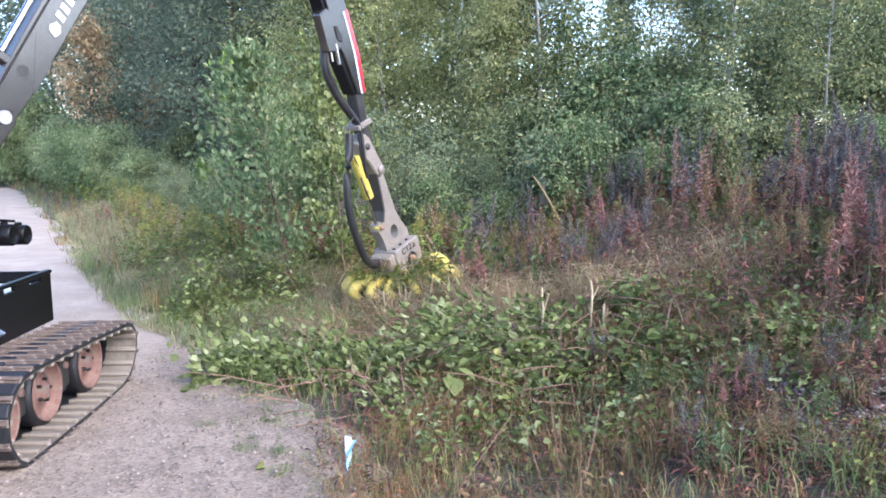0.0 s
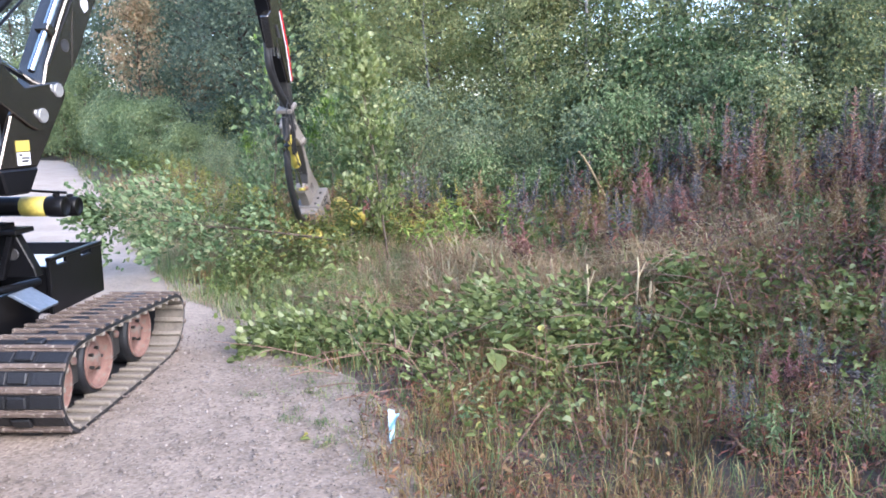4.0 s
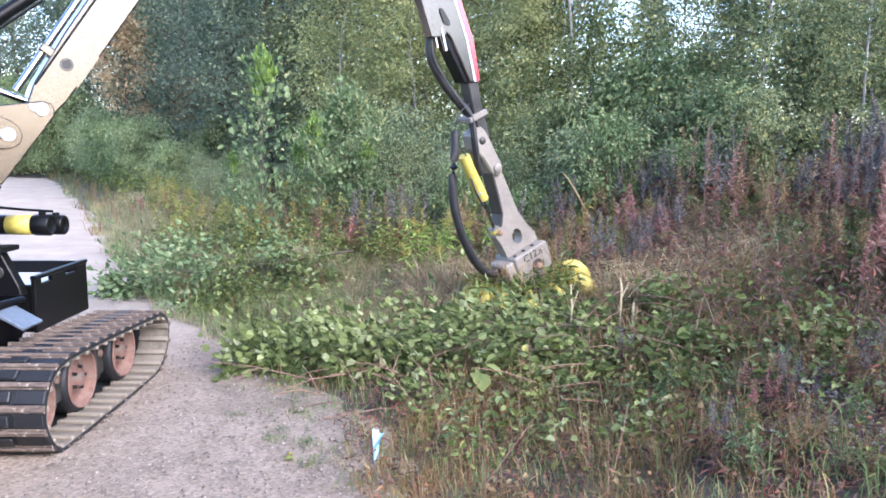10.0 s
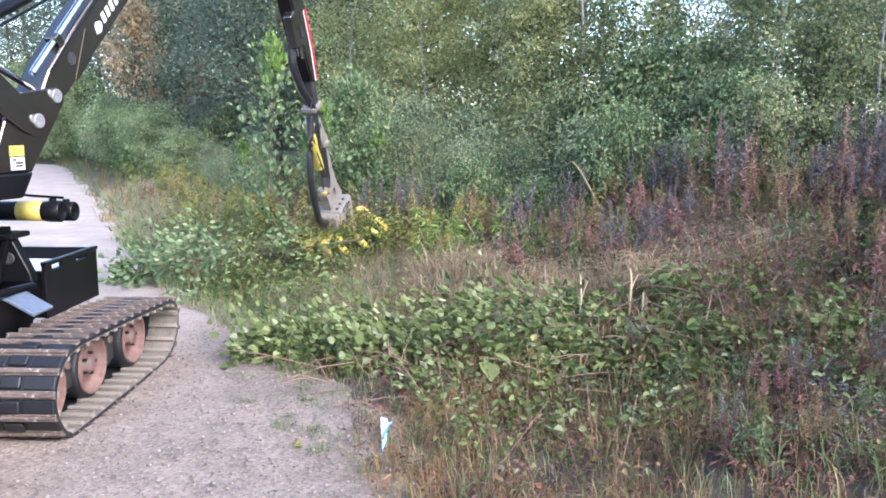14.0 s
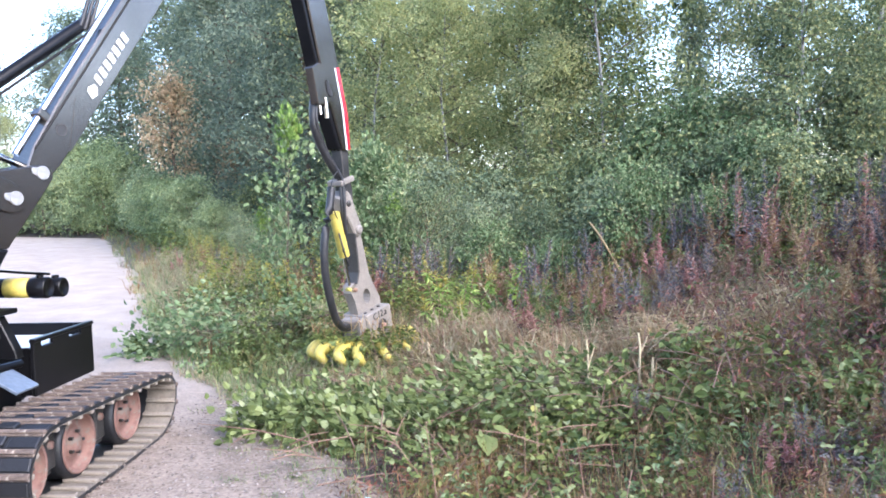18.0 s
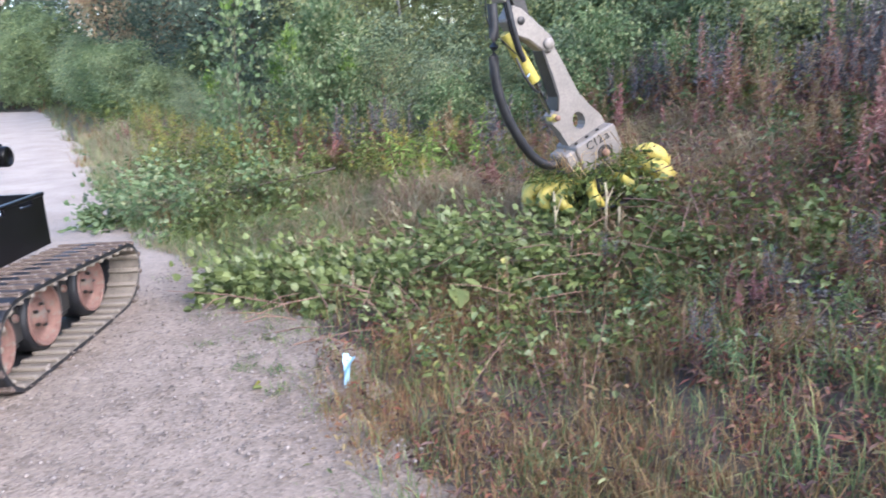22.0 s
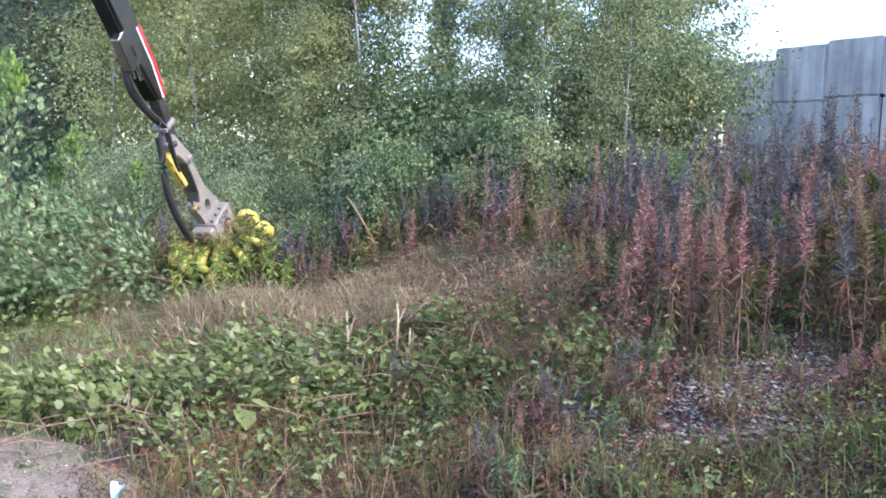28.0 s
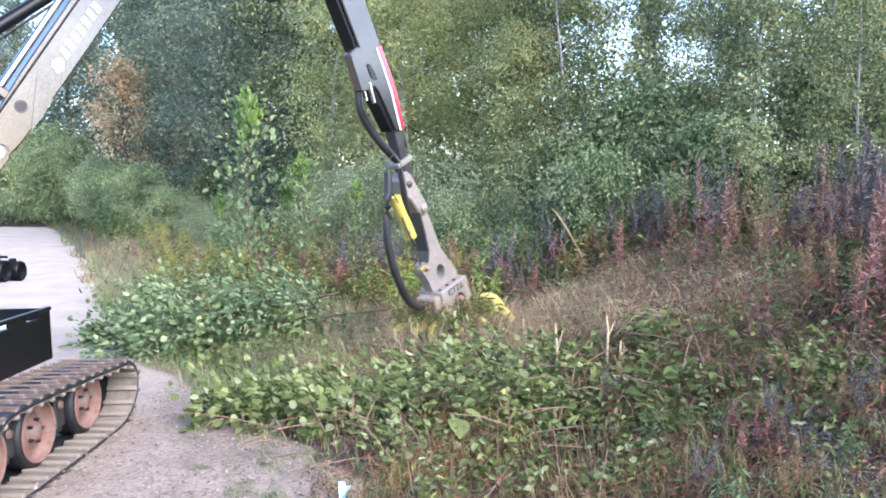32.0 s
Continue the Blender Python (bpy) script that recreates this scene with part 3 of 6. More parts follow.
def track_unit(at, front_up=True):
    """One bogie: rubber belt with steel cleats round three wheels. Its outer side lies at x = 0, its rear wheel at y = 0."""
    unit_ = thing("track_unit", at, "muddy rubber belt track with steel cleats round three red wheels", "track", "tracks of the harvester")
    q = belt_line()
    seg = np.linalg.norm(np.diff(q, axis=0), axis=1)
    s = np.r_[0, np.cumsum(seg)]
    width, n = 0.43, len(q) - 1
    d = unit(np.gradient(q, axis=0))
    out = np.stack([d[:, 1], -d[:, 0]], 1)
    ring = []
    for x0, off in ((-width, 0.0), (0, 0.0), (0, -0.022), (-width, -0.022)):
        ring.append(np.concatenate([np.full((n, 1), x0), (q + out * off)[:n]], 1))
    v = np.stack(ring, 1).reshape(-1, 3)
    i = np.arange(n)[:, None]
    f = np.stack([np.stack([i * 4 + k, i * 4 + (k + 1) % 4, ((i + 1) % n) * 4 + (k + 1) % 4, ((i + 1) % n) * 4 + k], -1) for k in range(4)], 1).reshape(-1, 4)
    belt = part("belt", [(v, f)], RUBBER, unit_, "black rubber belt")
    lining = np.stack([np.concatenate([np.full((n, 1), x0), (q + out * off)[:n]], 1) for x0, off in ((0.001, -0.0225), (0.001, -0.026), (-0.2, -0.026))], 1).reshape(-1, 3)
    i3 = np.arange(n)[:, None]
    f = np.stack([np.stack([i3 * 3 + k, i3 * 3 + k + 1, ((i3 + 1) % n) * 3 + k + 1, ((i3 + 1) % n) * 3 + k], -1) for k in range(2)], 1).reshape(-1, 4)
    part("belt_lining", [(lining, f)], LINING, unit_, "dusty tan inner face of the belt")
    count = int(s[-1] / 0.115)
    cleat = mesh_of("cleat", box(-width - 0.006, 0.005, -0.02, 0.02, -0.004, 0.008, 0.003) + box(-width - 0.008, 0.007, -0.013, 0.013, 0.006, 0.022, 0.004), TRACKSTEEL, False)
    pads = [mesh_of("pad", box(x0, x1, -0.034, 0.034, -0.004, 0.006, 0.004), RUBBER, False) for x0, x1 in ((-width * 0.36, -0.004), (-width + 0.004, -width * 0.66))]
    guide = mesh_of("guide", box(-width * 0.62, -width * 0.40, -0.03, 0.03, -0.004, 0.02, 0.006), RUBBER, False)
    inner = mesh_of("inner_cleat", box(-0.2, 0.003, -0.015, 0.015, -0.046, -0.024, 0.005), INNERSTEEL, False)
    for k in range(count):
        for w, name, mesh, mat in ((s[-1] * k / count, "cleat", cleat, TRACKSTEEL), (s[-1] * (k + 0.5) / count, "guide", guide, RUBBER), (s[-1] * (k + 0.5) / count, "pad", pads[0], RUBBER), (s[-1] * (k + 0.5) / count, "pad", pads[1], RUBBER), (s[-1] * k / count, "inner_cleat", inner, INNERSTEEL)):
            y, z = np.interp(w, s, q[:, 0]), np.interp(w, s, q[:, 1])
            a = math.degrees(math.atan2(np.interp(w, s, d[:, 1]), np.interp(w, s, d[:, 0])))
            part(name, mesh, mat, unit_).matrix_basis = pose(0, y, z, a + 180)
    tyre = mesh_of("tyre", lathe([(0.14, -0.13), (0.17, -0.14), (0.196, -0.1), (0.204, -0.04), (0.204, 0.04), (0.2, 0.075), (0.188, 0.095), (0.172, 0.098), (0.16, 0.08)], "x", n=32), RUBBER, True)
    rim = mesh_of("rim", lathe([(0.174, 0.088), (0.174, 0.106), (0.167, 0.11), (0.158, 0.104)], "x", n=32) + lathe([(0.158, 0.104), (0.15, 0.06), (0.138, 0.05), (0.09, 0.056), (0.082, 0.066)], "x", n=32)
                   + lathe([(0.082, 0.066), (0.056, 0.07), (0.052, 0.09), (0.034, 0.098), (0.0, 0.098)], "x", n=24), RIM, True)
    nut = mesh_of("wheel_nut", lathe([(0.010, 0.07), (0.010, 0.094), (0.0, 0.094)], "x", n=6), DARK, False)
    for y, z in ((0.06, 0.222), (0.56, 0.222), (1.15, 0.228)):
        wheel = part("wheel", tyre, RUBBER, unit_, "black tyre on a faded red rim")
        wheel.location = (-0.245, y, z + 0.012)
        r = part("rim", rim, RIM, wheel, "faded red steel rim")
        for k in range(5):
            o = part("wheel_nut", nut, DARK, wheel)
            o.location = (0, 0.064 * math.cos(k * 1.257), 0.064 * math.sin(k * 1.257))
    for y in (0.31, 0.85):
        part("roller_bracket", box(-0.27, -0.17, y - 0.055, y + 0.055, 0.16, 0.36, 0.012), DARK, unit_, "dark steel roller bracket")
        part("roller_bolt", lathe([(0.0, -0.155), (0.022, -0.155), (0.026, -0.17)], "x", (0, y, 0.3), 8), RIM, unit_, "rusty bolt head", True)
    part("bogie_beam", box(-0.42, -0.36, -0.1, 1.15, 0.2, 0.32, 0.02), BLACK, unit_, "black bogie beam")
    part("bogie_plate", box(-0.36, -0.33, 0.1, 1.2, 0.1, 0.42, 0.01), BLACK, unit_, "dark plate behind the wheels")
    for y in (0.33, 0.89):
        part("roller_arm", box(-0.3, -0.2, y - 0.035, y + 0.035, 0.12, 0.4, 0.01), DARK, unit_, "dark steel arm")
    return unit_


def harvester():
    h = thing("harvester", (0, 0, 0), "small black tracked forest harvester with a silver crane", "harvester")
    part("chassis", box(-3.95, -2.72, 0.9, 4.95, 0.42, 0.66, 0.03) + box(-3.7, -2.8, 1.2, 4.7, 0.64, 0.8, 0.03), BLACK, h, "black welded frame")
    part("side_rail", rod((-2.56, 3.9, 0.74), (-2.43, 4.4, 0.735), 0.022, 12), BLACK, h, "black round rail", True)
    part("side_plate", box(-2.62, -2.5, 3.2, 4.5, 0.42, 0.7, 0.01), BLACK, h, "black side plate")
    part("side_beam", box(-2.78, -2.62, 3.3, 4.75, 0.44, 0.6, 0.02), BLACK, h)
    part("step_plate", plate([(-2.46, 0.715), (-2.43, 0.722), (-2.28, 0.635), (-2.29, 0.62), (-2.43, 0.70)], 4.12, 4.32, 0.003), BLUEGREY, h, "blue grey bent step plate")
    bin_ = part("front_box", box(-3.6, -2.42, 4.5, 4.53, 0.52, 0.8, 0.006) + box(-3.6, -2.42, 5.09, 5.12, 0.52, 0.85, 0.006) + box(-2.43, -2.4, 4.48, 5.14, 0.52, 0.8, 0.006)
                + box(-2.425, -2.4, 4.48, 4.56, 0.79, 0.845, 0.004) + box(-2.425, -2.4, 4.68, 4.86, 0.79, 0.845, 0.004) + box(-2.425, -2.4, 5.0, 5.14, 0.79, 0.855, 0.004)
                + box(-2.43, -2.39, 4.48, 5.14, 0.832, 0.856, 0.005), BLACK, h, "black steel box with slotted rim")
    part("top_plate", box(-3.58, -2.44, 4.54, 5.08, 0.76, 0.776, 0.004), WHITE, bin_, "pale sheet metal lid")
    part("bottom_plate", box(-3.58, -2.44, 4.54, 5.08, 0.52, 0.55, 0.005), BLACK, bin_)
    part("mount", plate([(-2.72, 0.79), (-2.35, 0.79), (-2.36, 0.84), (-2.45, 1.03), (-2.70, 1.03)], 4.24, 4.31, 0.006) + box(-2.6, -2.41, 4.18, 4.37, 1.03, 1.058, 0.005) + box(-2.62, -2.5, 4.2, 4.34, 1.056, 1.085, 0.005), BLACK, h, "black crane foot gusset")
    part("foot_rib", plate([(-2.56, 0.78), (-2.52, 0.78), (-2.44, 1.03), (-2.47, 1.03)], 4.2, 4.24, 0.004), BLACK, h, "black rib")
    part("pin_tube", rod((-2.95, 4.19, 1.10), (-2.56, 4.19, 1.095), 0.034, 18), BLACK, h, "black pin tube", True)
    for x in (-2.62, -2.67, -2.74):
        part("pin_ring", lathe([(0.034, x - 0.01), (0.039, x - 0.008), (0.039, x + 0.008), (0.034, x + 0.01)], "x", (0, 4.19, 1.098), 18), DARK, h)
    part("foot_boss", lathe([(0.0, 4.233), (0.03, 4.233), (0.034, 4.239)], "y", (-2.47, 0, 0.92), 16), DARK, h, "dark boss")
    part("hub", lathe([(0.075, 1.06), (0.1, 1.09), (0.11, 1.13), (0.11, 1.22), (0.1, 1.25)], "z", (-2.75, 4.38, 0), 28), BLACK, h, "black slewing hub", True)
    part("drain_hose", tube(curve([(-2.63, 4.17, 1.06), (-2.615, 4.15, 0.95), (-2.62, 4.14, 0.86), (-2.68, 4.1, 0.79)], 14), 0.011, 8), DARK, h, "thin grey hose", True)
    part("engine_cover", box(-3.75, -2.86, 1.1, 3.5, 0.8, 1.45, 0.05, 2), BLACK, h, "black engine cover")
    part("cab", box(-3.7, -2.95, 2.6, 3.9, 0.9, 2.1, 0.06, 2), BLACK, h, "black cab")
    slew = None
    for r, x1, y, z in ((0.055, -2.215, 4.36, 1.168), (0.052, -2.225, 4.53, 1.15)):
        c = part("slew_cylinder", lathe([(r, -3.3), (r, x1 - 0.09)], "x", (0, y, z), 28) + lathe([(r + 0.003, x1 - 0.09), (r + 0.005, x1 - 0.085), (r + 0.005, x1 - 0.006), (r, x1)], "x", (0, y, z), 28)
                 + lathe([(r, x1), (r - 0.012, x1), (r - 0.014, x1 - 0.006), (0.0, x1 - 0.006)], "x", (0, y, z), 28), BLACK, h, "black slewing cylinder", True)
        part("hose_port", lathe([(0.02, 0.0), (0.02, 0.025), (0.013, 0.03), (0.0, 0.03)], "z", (x1 - 0.05, y, z + r - 0.01), 10), BLACK, c)
        slew = slew or c
    part("label", lathe([(0.0557, -2.455), (0.056, -2.455), (0.056, -2.315), (0.0557, -2.315)], "x", (0, 4.36, 1.168), 28), YELLOW, slew, "yellow warning label", True)
    part("pipe", tube(curve([(-2.75, 4.33, 1.25), (-2.55, 4.33, 1.27), (-2.35, 4.34, 1.255), (-2.2, 4.35, 1.245)], 12), 0.008, 6), BLACK, slew)
    part("neck", lathe([(0.11, 1.08), (0.11, 1.24), (0.085, 1.25), (0.085, 1.28), (0.095, 1.285), (0.095, 1.31), (0.08, 1.32), (0.08, 1.36), (0.0, 1.36)], "z", (-2.75, 4.39, 0), 24), DARK, h, "dark turned slewing neck", True)
    strut = part("support_cylinder", rod((-2.9, 4.17, 0.62), (-2.765, 4.19, 0.93), 0.034, 16), DARK, h, "dark cylinder with chrome rod", True)
    part("piston_rod", rod((-2.765, 4.19, 0.93), (-2.71, 4.19, 1.08), 0.021, 12), CHROME, strut, "chrome piston rod", True)
    for k in range(3):
        part("hose", tube(curve([(-2.95 + 0.03 * k, 4.2, 0.7), (-2.98 + 0.05 * k, 4.12, 1.0), (-2.9 + 0.02 * k, 4.1, 1.35), (-2.78 + 0.04 * k, 4.14, 1.62), (-2.62, 4.2, 1.82)], 20), 0.02, 8), HOSE, h, "thick black hydraulic hose", True)
    for k in range(5):
        y = 3.6 + 0.2 * k
        part("pipe", tube(curve([(-2.8, y, 0.82), (-2.74, y + 0.05, 0.9), (-2.76, y + 0.12, 1.0), (-2.85, y + 0.1, 1.05)], 12), 0.012, 6), HOSE, h, "", True)
    return h


def tower(h):
    """The slewing tower; its pins lie near the slewing axis. Local x runs along the crane, z up, from the axis at ground level."""
    side = [(-0.476, 1.40), (-0.189, 1.40), (0.019, 1.673), (0.088, 1.765), (0.092, 1.80), (0.078, 1.832), (0.035, 1.846), (-0.236, 1.808), (-0.356, 1.665)]
    t = part("tower", plate(side, -0.05, -0.02, 0.006) + plate(side, 0.16, 0.19, 0.006) + box(-0.45, -0.21, -0.03, 0.17, 1.4, 1.46, 0.01), SILVER, h, "silver grey slewing tower of two plates")
    lever = [(-1.0, 2.3), (-0.508, 1.99), (-0.252, 1.80), (-0.125, 1.735), (-0.09, 1.705), (-0.075, 1.66), (-0.09, 1.615), (-0.13, 1.592), (-0.18, 1.588), (-0.24, 1.61), (-0.508, 1.765), (-1.0, 2.06)]
    link = part("lever", plate(lever, -0.068, -0.0505, 0.004) + plate(lever, 0.1905, 0.21, 0.004), SILVER, t, "silver grey lever plate")
    part("edge_plate", plate([(-0.20, 1.40), (-0.185, 1.40), (0.096, 1.765), (0.098, 1.80), (0.092, 1.80), (0.086, 1.768)], -0.018, 0.158, 0.0), BOOMEDGE, t, "dark edge plate")
    part("pedestal", plate([(-0.478, 1.398), (-0.187, 1.398), (-0.27, 1.27), (-0.44, 1.27)], -0.06, 0.19, 0.01), BLACK, t, "black pedestal")
    pin = mesh_of("pin", lathe([(0.038, 0.02), (0.038, 0.003), (0.035, 0.0)], "y", (0, 0, 0), 20) + lathe([(0.035, 0.0), (0.0, 0.0)], "y", (0, 0, 0), 20), PINMETAL, True)
    ear = mesh_of("pin_ear", plate([(-0.012, 0.03), (-0.058, 0.03), (-0.064, 0.012), (-0.058, -0.004), (-0.012, -0.03)], 0.004, 0.012, 0.002), PINMETAL, False)
    for x, z, y in ((0.027, 1.8, -0.06), (-0.144, 1.665, -0.08)):
        o = part("pin", pin, PINMETAL, t, "bright pin end")
        o.location = (x, y, z)
        part("pin_ear", ear, PINMETAL, o)
    part("warning_label", box(-0.345, -0.245, -0.0545, -0.0508, 1.485, 1.54, 0), YELLOW, t, "yellow warning label")
    part("data_plate", box(-0.34, -0.247, -0.0545, -0.0508, 1.415, 1.48, 0), WHITEPAINT, t, "white data plate")
    for x0, x1, z in ((-0.332, -0.305, 1.462), (-0.312, -0.255, 1.446), (-0.312, -0.265, 1.431)):
        part("data_bar", box(x0, x1, -0.0565, -0.0548, z, z + 0.01, 0), LETTER_AND_SHADE, t)
    cyl = part("lift_cylinder", rod((-0.75, 0.07, 2.13), (-0.33, 0.07, 1.965), 0.034, 16), BLACK, t, "black cylinder", True)
    part("piston_rod", rod((-0.33, 0.07, 1.965), (-0.02, 0.07, 1.845), 0.018, 12), CHROME, cyl, "chrome piston rod", True)
    part("cylinder_bracket", box(-0.34, -0.29, 0.02, 0.12, 1.9, 1.96, 0.006), DARK, cyl)
    for k in range(3):
        part("hose", tube(curve([(-0.56 - 0.03 * k, -0.02, 1.1), (-0.53 - 0.04 * k, -0.05, 1.35), (-0.44 - 0.04 * k, -0.03, 1.56), (-0.40 - 0.04 * k, 0.03, 1.8), (-0.5, 0.05, 2.05)], 20), 0.017, 8), HOSE, t, "thick black hydraulic hose", True)
    return t

def boom(h):
    """Main boom from its foot pin along local x."""
    b = part("boom", plate([(-0.05, -0.06), (0.12, -0.085), (0.5, -0.095), (1.2, -0.10), (3.0, -0.09), (3.16, -0.04), (3.16, 0.06), (3.0, 0.11), (1.0, 0.125), (0.45, 0.12), (0.1, 0.10), (-0.05, 0.06)], -0.085, 0.085, 0.008), SILVER, h, "silver grey box-section boom")
    part("pivot_hole", lathe([(0.036, -0.0865), (0.03, -0.0865), (0.026, -0.08)], "y", (0.285, 0, 0.02), 20), DARK, b, "dark worn bore edge")
    # closed flat disc; the shade inside the bore is painted black
    part("bore", lathe([(0.027, -0.0862), (0.0, -0.0862)], "y", (0.285, 0, 0.02), 20), LETTER_AND_SHADE, b, "flat black disc for the bore's shade")
    lift = part("lift_rod", rod((0.02, -0.05, 0.145), (1.3, -0.05, 0.165), 0.02, 12), CHROME, b, "chrome piston rod", True)
    part("rod_clamp", box(0.27, 0.32, -0.08, 0.0, 0.1, 0.175, 0.006), SILVER, lift)
    part("pipe", rod((0.1, -0.088, 0.09), (2.8, -0.088, 0.09), 0.006, 8), BLACK, b, "", True)
    for dz in (0.0, 0.03, 0.06):
        part("hose", tube(curve([(0.9, -0.03, 0.16 + dz), (1.3, -0.05, 0.26 + dz), (2.0, -0.04, 0.23 + dz), (2.9, -0.02, 0.18 + dz)], 18), 0.012, 6), HOSE, b, "", True)
    part("logo", plate([(0.56, -0.035), (0.60, -0.05), (0.635, -0.03), (0.64, 0.0), (0.60, 0.022), (0.575, 0.01)], -0.0895, -0.0855, 0), WHITEPAINT, b, "white maker's mark")
    for k in range(7):
        x = 0.66 + 0.056 * k
        part("logo_bar", plate([(x, -0.035), (x + 0.034, -0.035), (x + 0.044, 0.022), (x + 0.01, 0.022)], -0.0895, -0.0855, 0), WHITEPAINT, b)
    upper = part("upper_cylinder", rod((-0.08, 0.0, 0.53), (1.0, 0.0, 0.18), 0.036, 18) + rod((-0.09, 0.0, 0.533), (-0.05, 0.0, 0.52), 0.042, 18), BLACK, b, "black upper hydraulic cylinder", True)
    part("piston_rod", rod((-0.09, 0.0, 0.533), (-0.5, 0.0, 0.665), 0.02, 12), CHROME, upper, "chrome piston rod", True)
    part("cylinder_pipe", rod((-0.05, -0.045, 0.47), (0.9, -0.045, 0.165), 0.008, 8), BLACK, upper)
    part("web_plate", plate([(0.2, -0.09), (0.5, 0.055), (0.52, 0.045), (0.42, -0.093)], -0.088, -0.0855, 0), SILVER, b, "welded web plate")
    return b

def stick(h):
    """The outer arm. Local origin: the pin at its tip; z up along the arm, x away from the machine."""
    lean = pose(0, 0, 0, 0, -15, 0)
    put = lambda chunks: moved(chunks, lean)  # noqa: E731
    s = part("stick", put(plate([(0.06, 0.44), (0.15, 0.42), (0.21, 0.7), (0.23, 1.3), (0.22, 2.9), (0.16, 3.08), (0.04, 3.08), (0.0, 2.9), (0.0, 1.2), (0.0, 0.86), (0.025, 0.8)], -0.075, 0.075, 0.01)), SILVER, h, "silver grey outer arm")
    part("tip_block", put(plate([(-0.01, 0.02), (0.01, -0.03), (0.075, -0.03), (0.10, 0.08), (0.11, 0.25), (0.155, 0.43), (0.055, 0.45), (0.02, 0.24)], -0.055, 0.055, 0.008)), DARK, s, "dark steel tip")
    part("underside", put(plate([(0.055, 0.45), (0.025, 0.8), (0.0, 0.86), (-0.004, 1.2), (-0.03, 2.6), (-0.06, 2.6), (-0.03, 0.84), (0.02, 0.46)], -0.06, 0.06, 0.006)), BLACK, s, "black underside plate")
    part("decal", put(plate([(0.115, 0.43), (0.15, 0.43), (0.212, 0.72), (0.222, 1.1), (0.175, 1.1), (0.165, 0.75)], -0.079, -0.0765, 0)), RED, s, "red decal stripe")
    part("decal_edge", put(plate([(0.097, 0.44), (0.113, 0.43), (0.164, 0.75), (0.174, 1.1), (0.16, 1.1), (0.148, 0.75)], -0.079, -0.0765, 0)), WHITEPAINT, s, "white decal stripe")
    part("hose_guard", put(plate([(-0.14, 0.87), (-0.03, 0.83), (0.02, 0.86), (0.01, 1.16), (-0.02, 1.18), (-0.12, 1.16)], -0.08, 0.0, 0.008)), SILVER, s, "silver grey hose guard")
    # no hole is cut here: a thin black plate gives the slot's shade
    part("slot", put(plate([(0.0, 0.92), (0.045, 0.89), (0.055, 0.92), (0.03, 1.02), (0.01, 1.03), (0.0, 1.01)], -0.0885, -0.0755, 0)), LETTER_AND_SHADE, s, "black plate for the slot's shade")
    part("fitting", put(rod((-0.03, -0.07, 0.9), (-0.06, -0.075, 0.74), 0.018, 10)), CHROME, s, "bright hose fitting", True)
    part("fitting", put(rod((-0.08, -0.05, 0.9), (-0.105, -0.055, 0.78), 0.012, 10)), CHROME, s, "bright hose fitting", True)
    part("band", put(box(-0.06, 0.125, -0.082, 0.078, 0.165, 0.212, 0.008)), BEIGE, s, "worn clamp band")
    rng = np.random.RandomState(2)
    for k in range(5):
        dx, dy = rng.uniform(-0.025, 0.025), rng.uniform(-0.06, 0.05)
        part("hose", put(tube(curve([(-0.08 + dx, dy, 0.9), (-0.14 + dx, dy, 0.72), (-0.10 + dx, dy, 0.5), (-0.04 + dx, dy * 0.7 - 0.03, 0.3), (-0.02 + dx, dy * 0.6 - 0.05, 0.19),
                                     (-0.07 + dx, dy * 0.6 - 0.06, 0.02), (-0.10 + dx, dy * 0.5 - 0.05, -0.14), (-0.10 + dx, dy * 0.4 - 0.04, -0.24)], 28), 0.016, 8) if k else
                         tube(curve([(-0.09, 0, 0.9), (-0.15, 0, 0.7), (-0.11, -0.01, 0.48), (-0.02, -0.03, 0.24)], 20), 0.035, 10)), HOSE, s, "black hydraulic hose", True)
    part("thin_cable", put(tube(curve([(0.0, -0.05, 0.3), (-0.15, -0.08, 0.27), (-0.22, -0.06, 0.12), (-0.18, -0.05, -0.05), (-0.12, -0.04, -0.2)], 20), 0.005, 5)), HOSE, s, "", True)
    return s


def yoke(h):
    """The short link from the arm's tip down to the head; local z up, the head's pin at z = -0.262."""
    y = part("yoke", plate([(-0.07, 0.10), (0.05, 0.11), (0.075, 0.04), (0.065, -0.15), (0.062, -0.27), (0.03, -0.325), (-0.03, -0.325), (-0.062, -0.27), (-0.07, -0.12), (-0.105, -0.02)], -0.06, 0.06, 0.012), BEIGE, h, "worn grey beige link")
    part("pin", lathe([(0.0, -0.07), (0.026, -0.07), (0.03, -0.062), (0.03, 0.07)], "y", (0, 0, 0), 14), DARK, y, "", True)
    part("pin", lathe([(0.0, -0.08), (0.034, -0.08), (0.04, -0.07), (0.04, 0.07)], "y", (0, 0, -LEG_PIN), 16), BEIGE, y, "worn pin head", True)
    return y


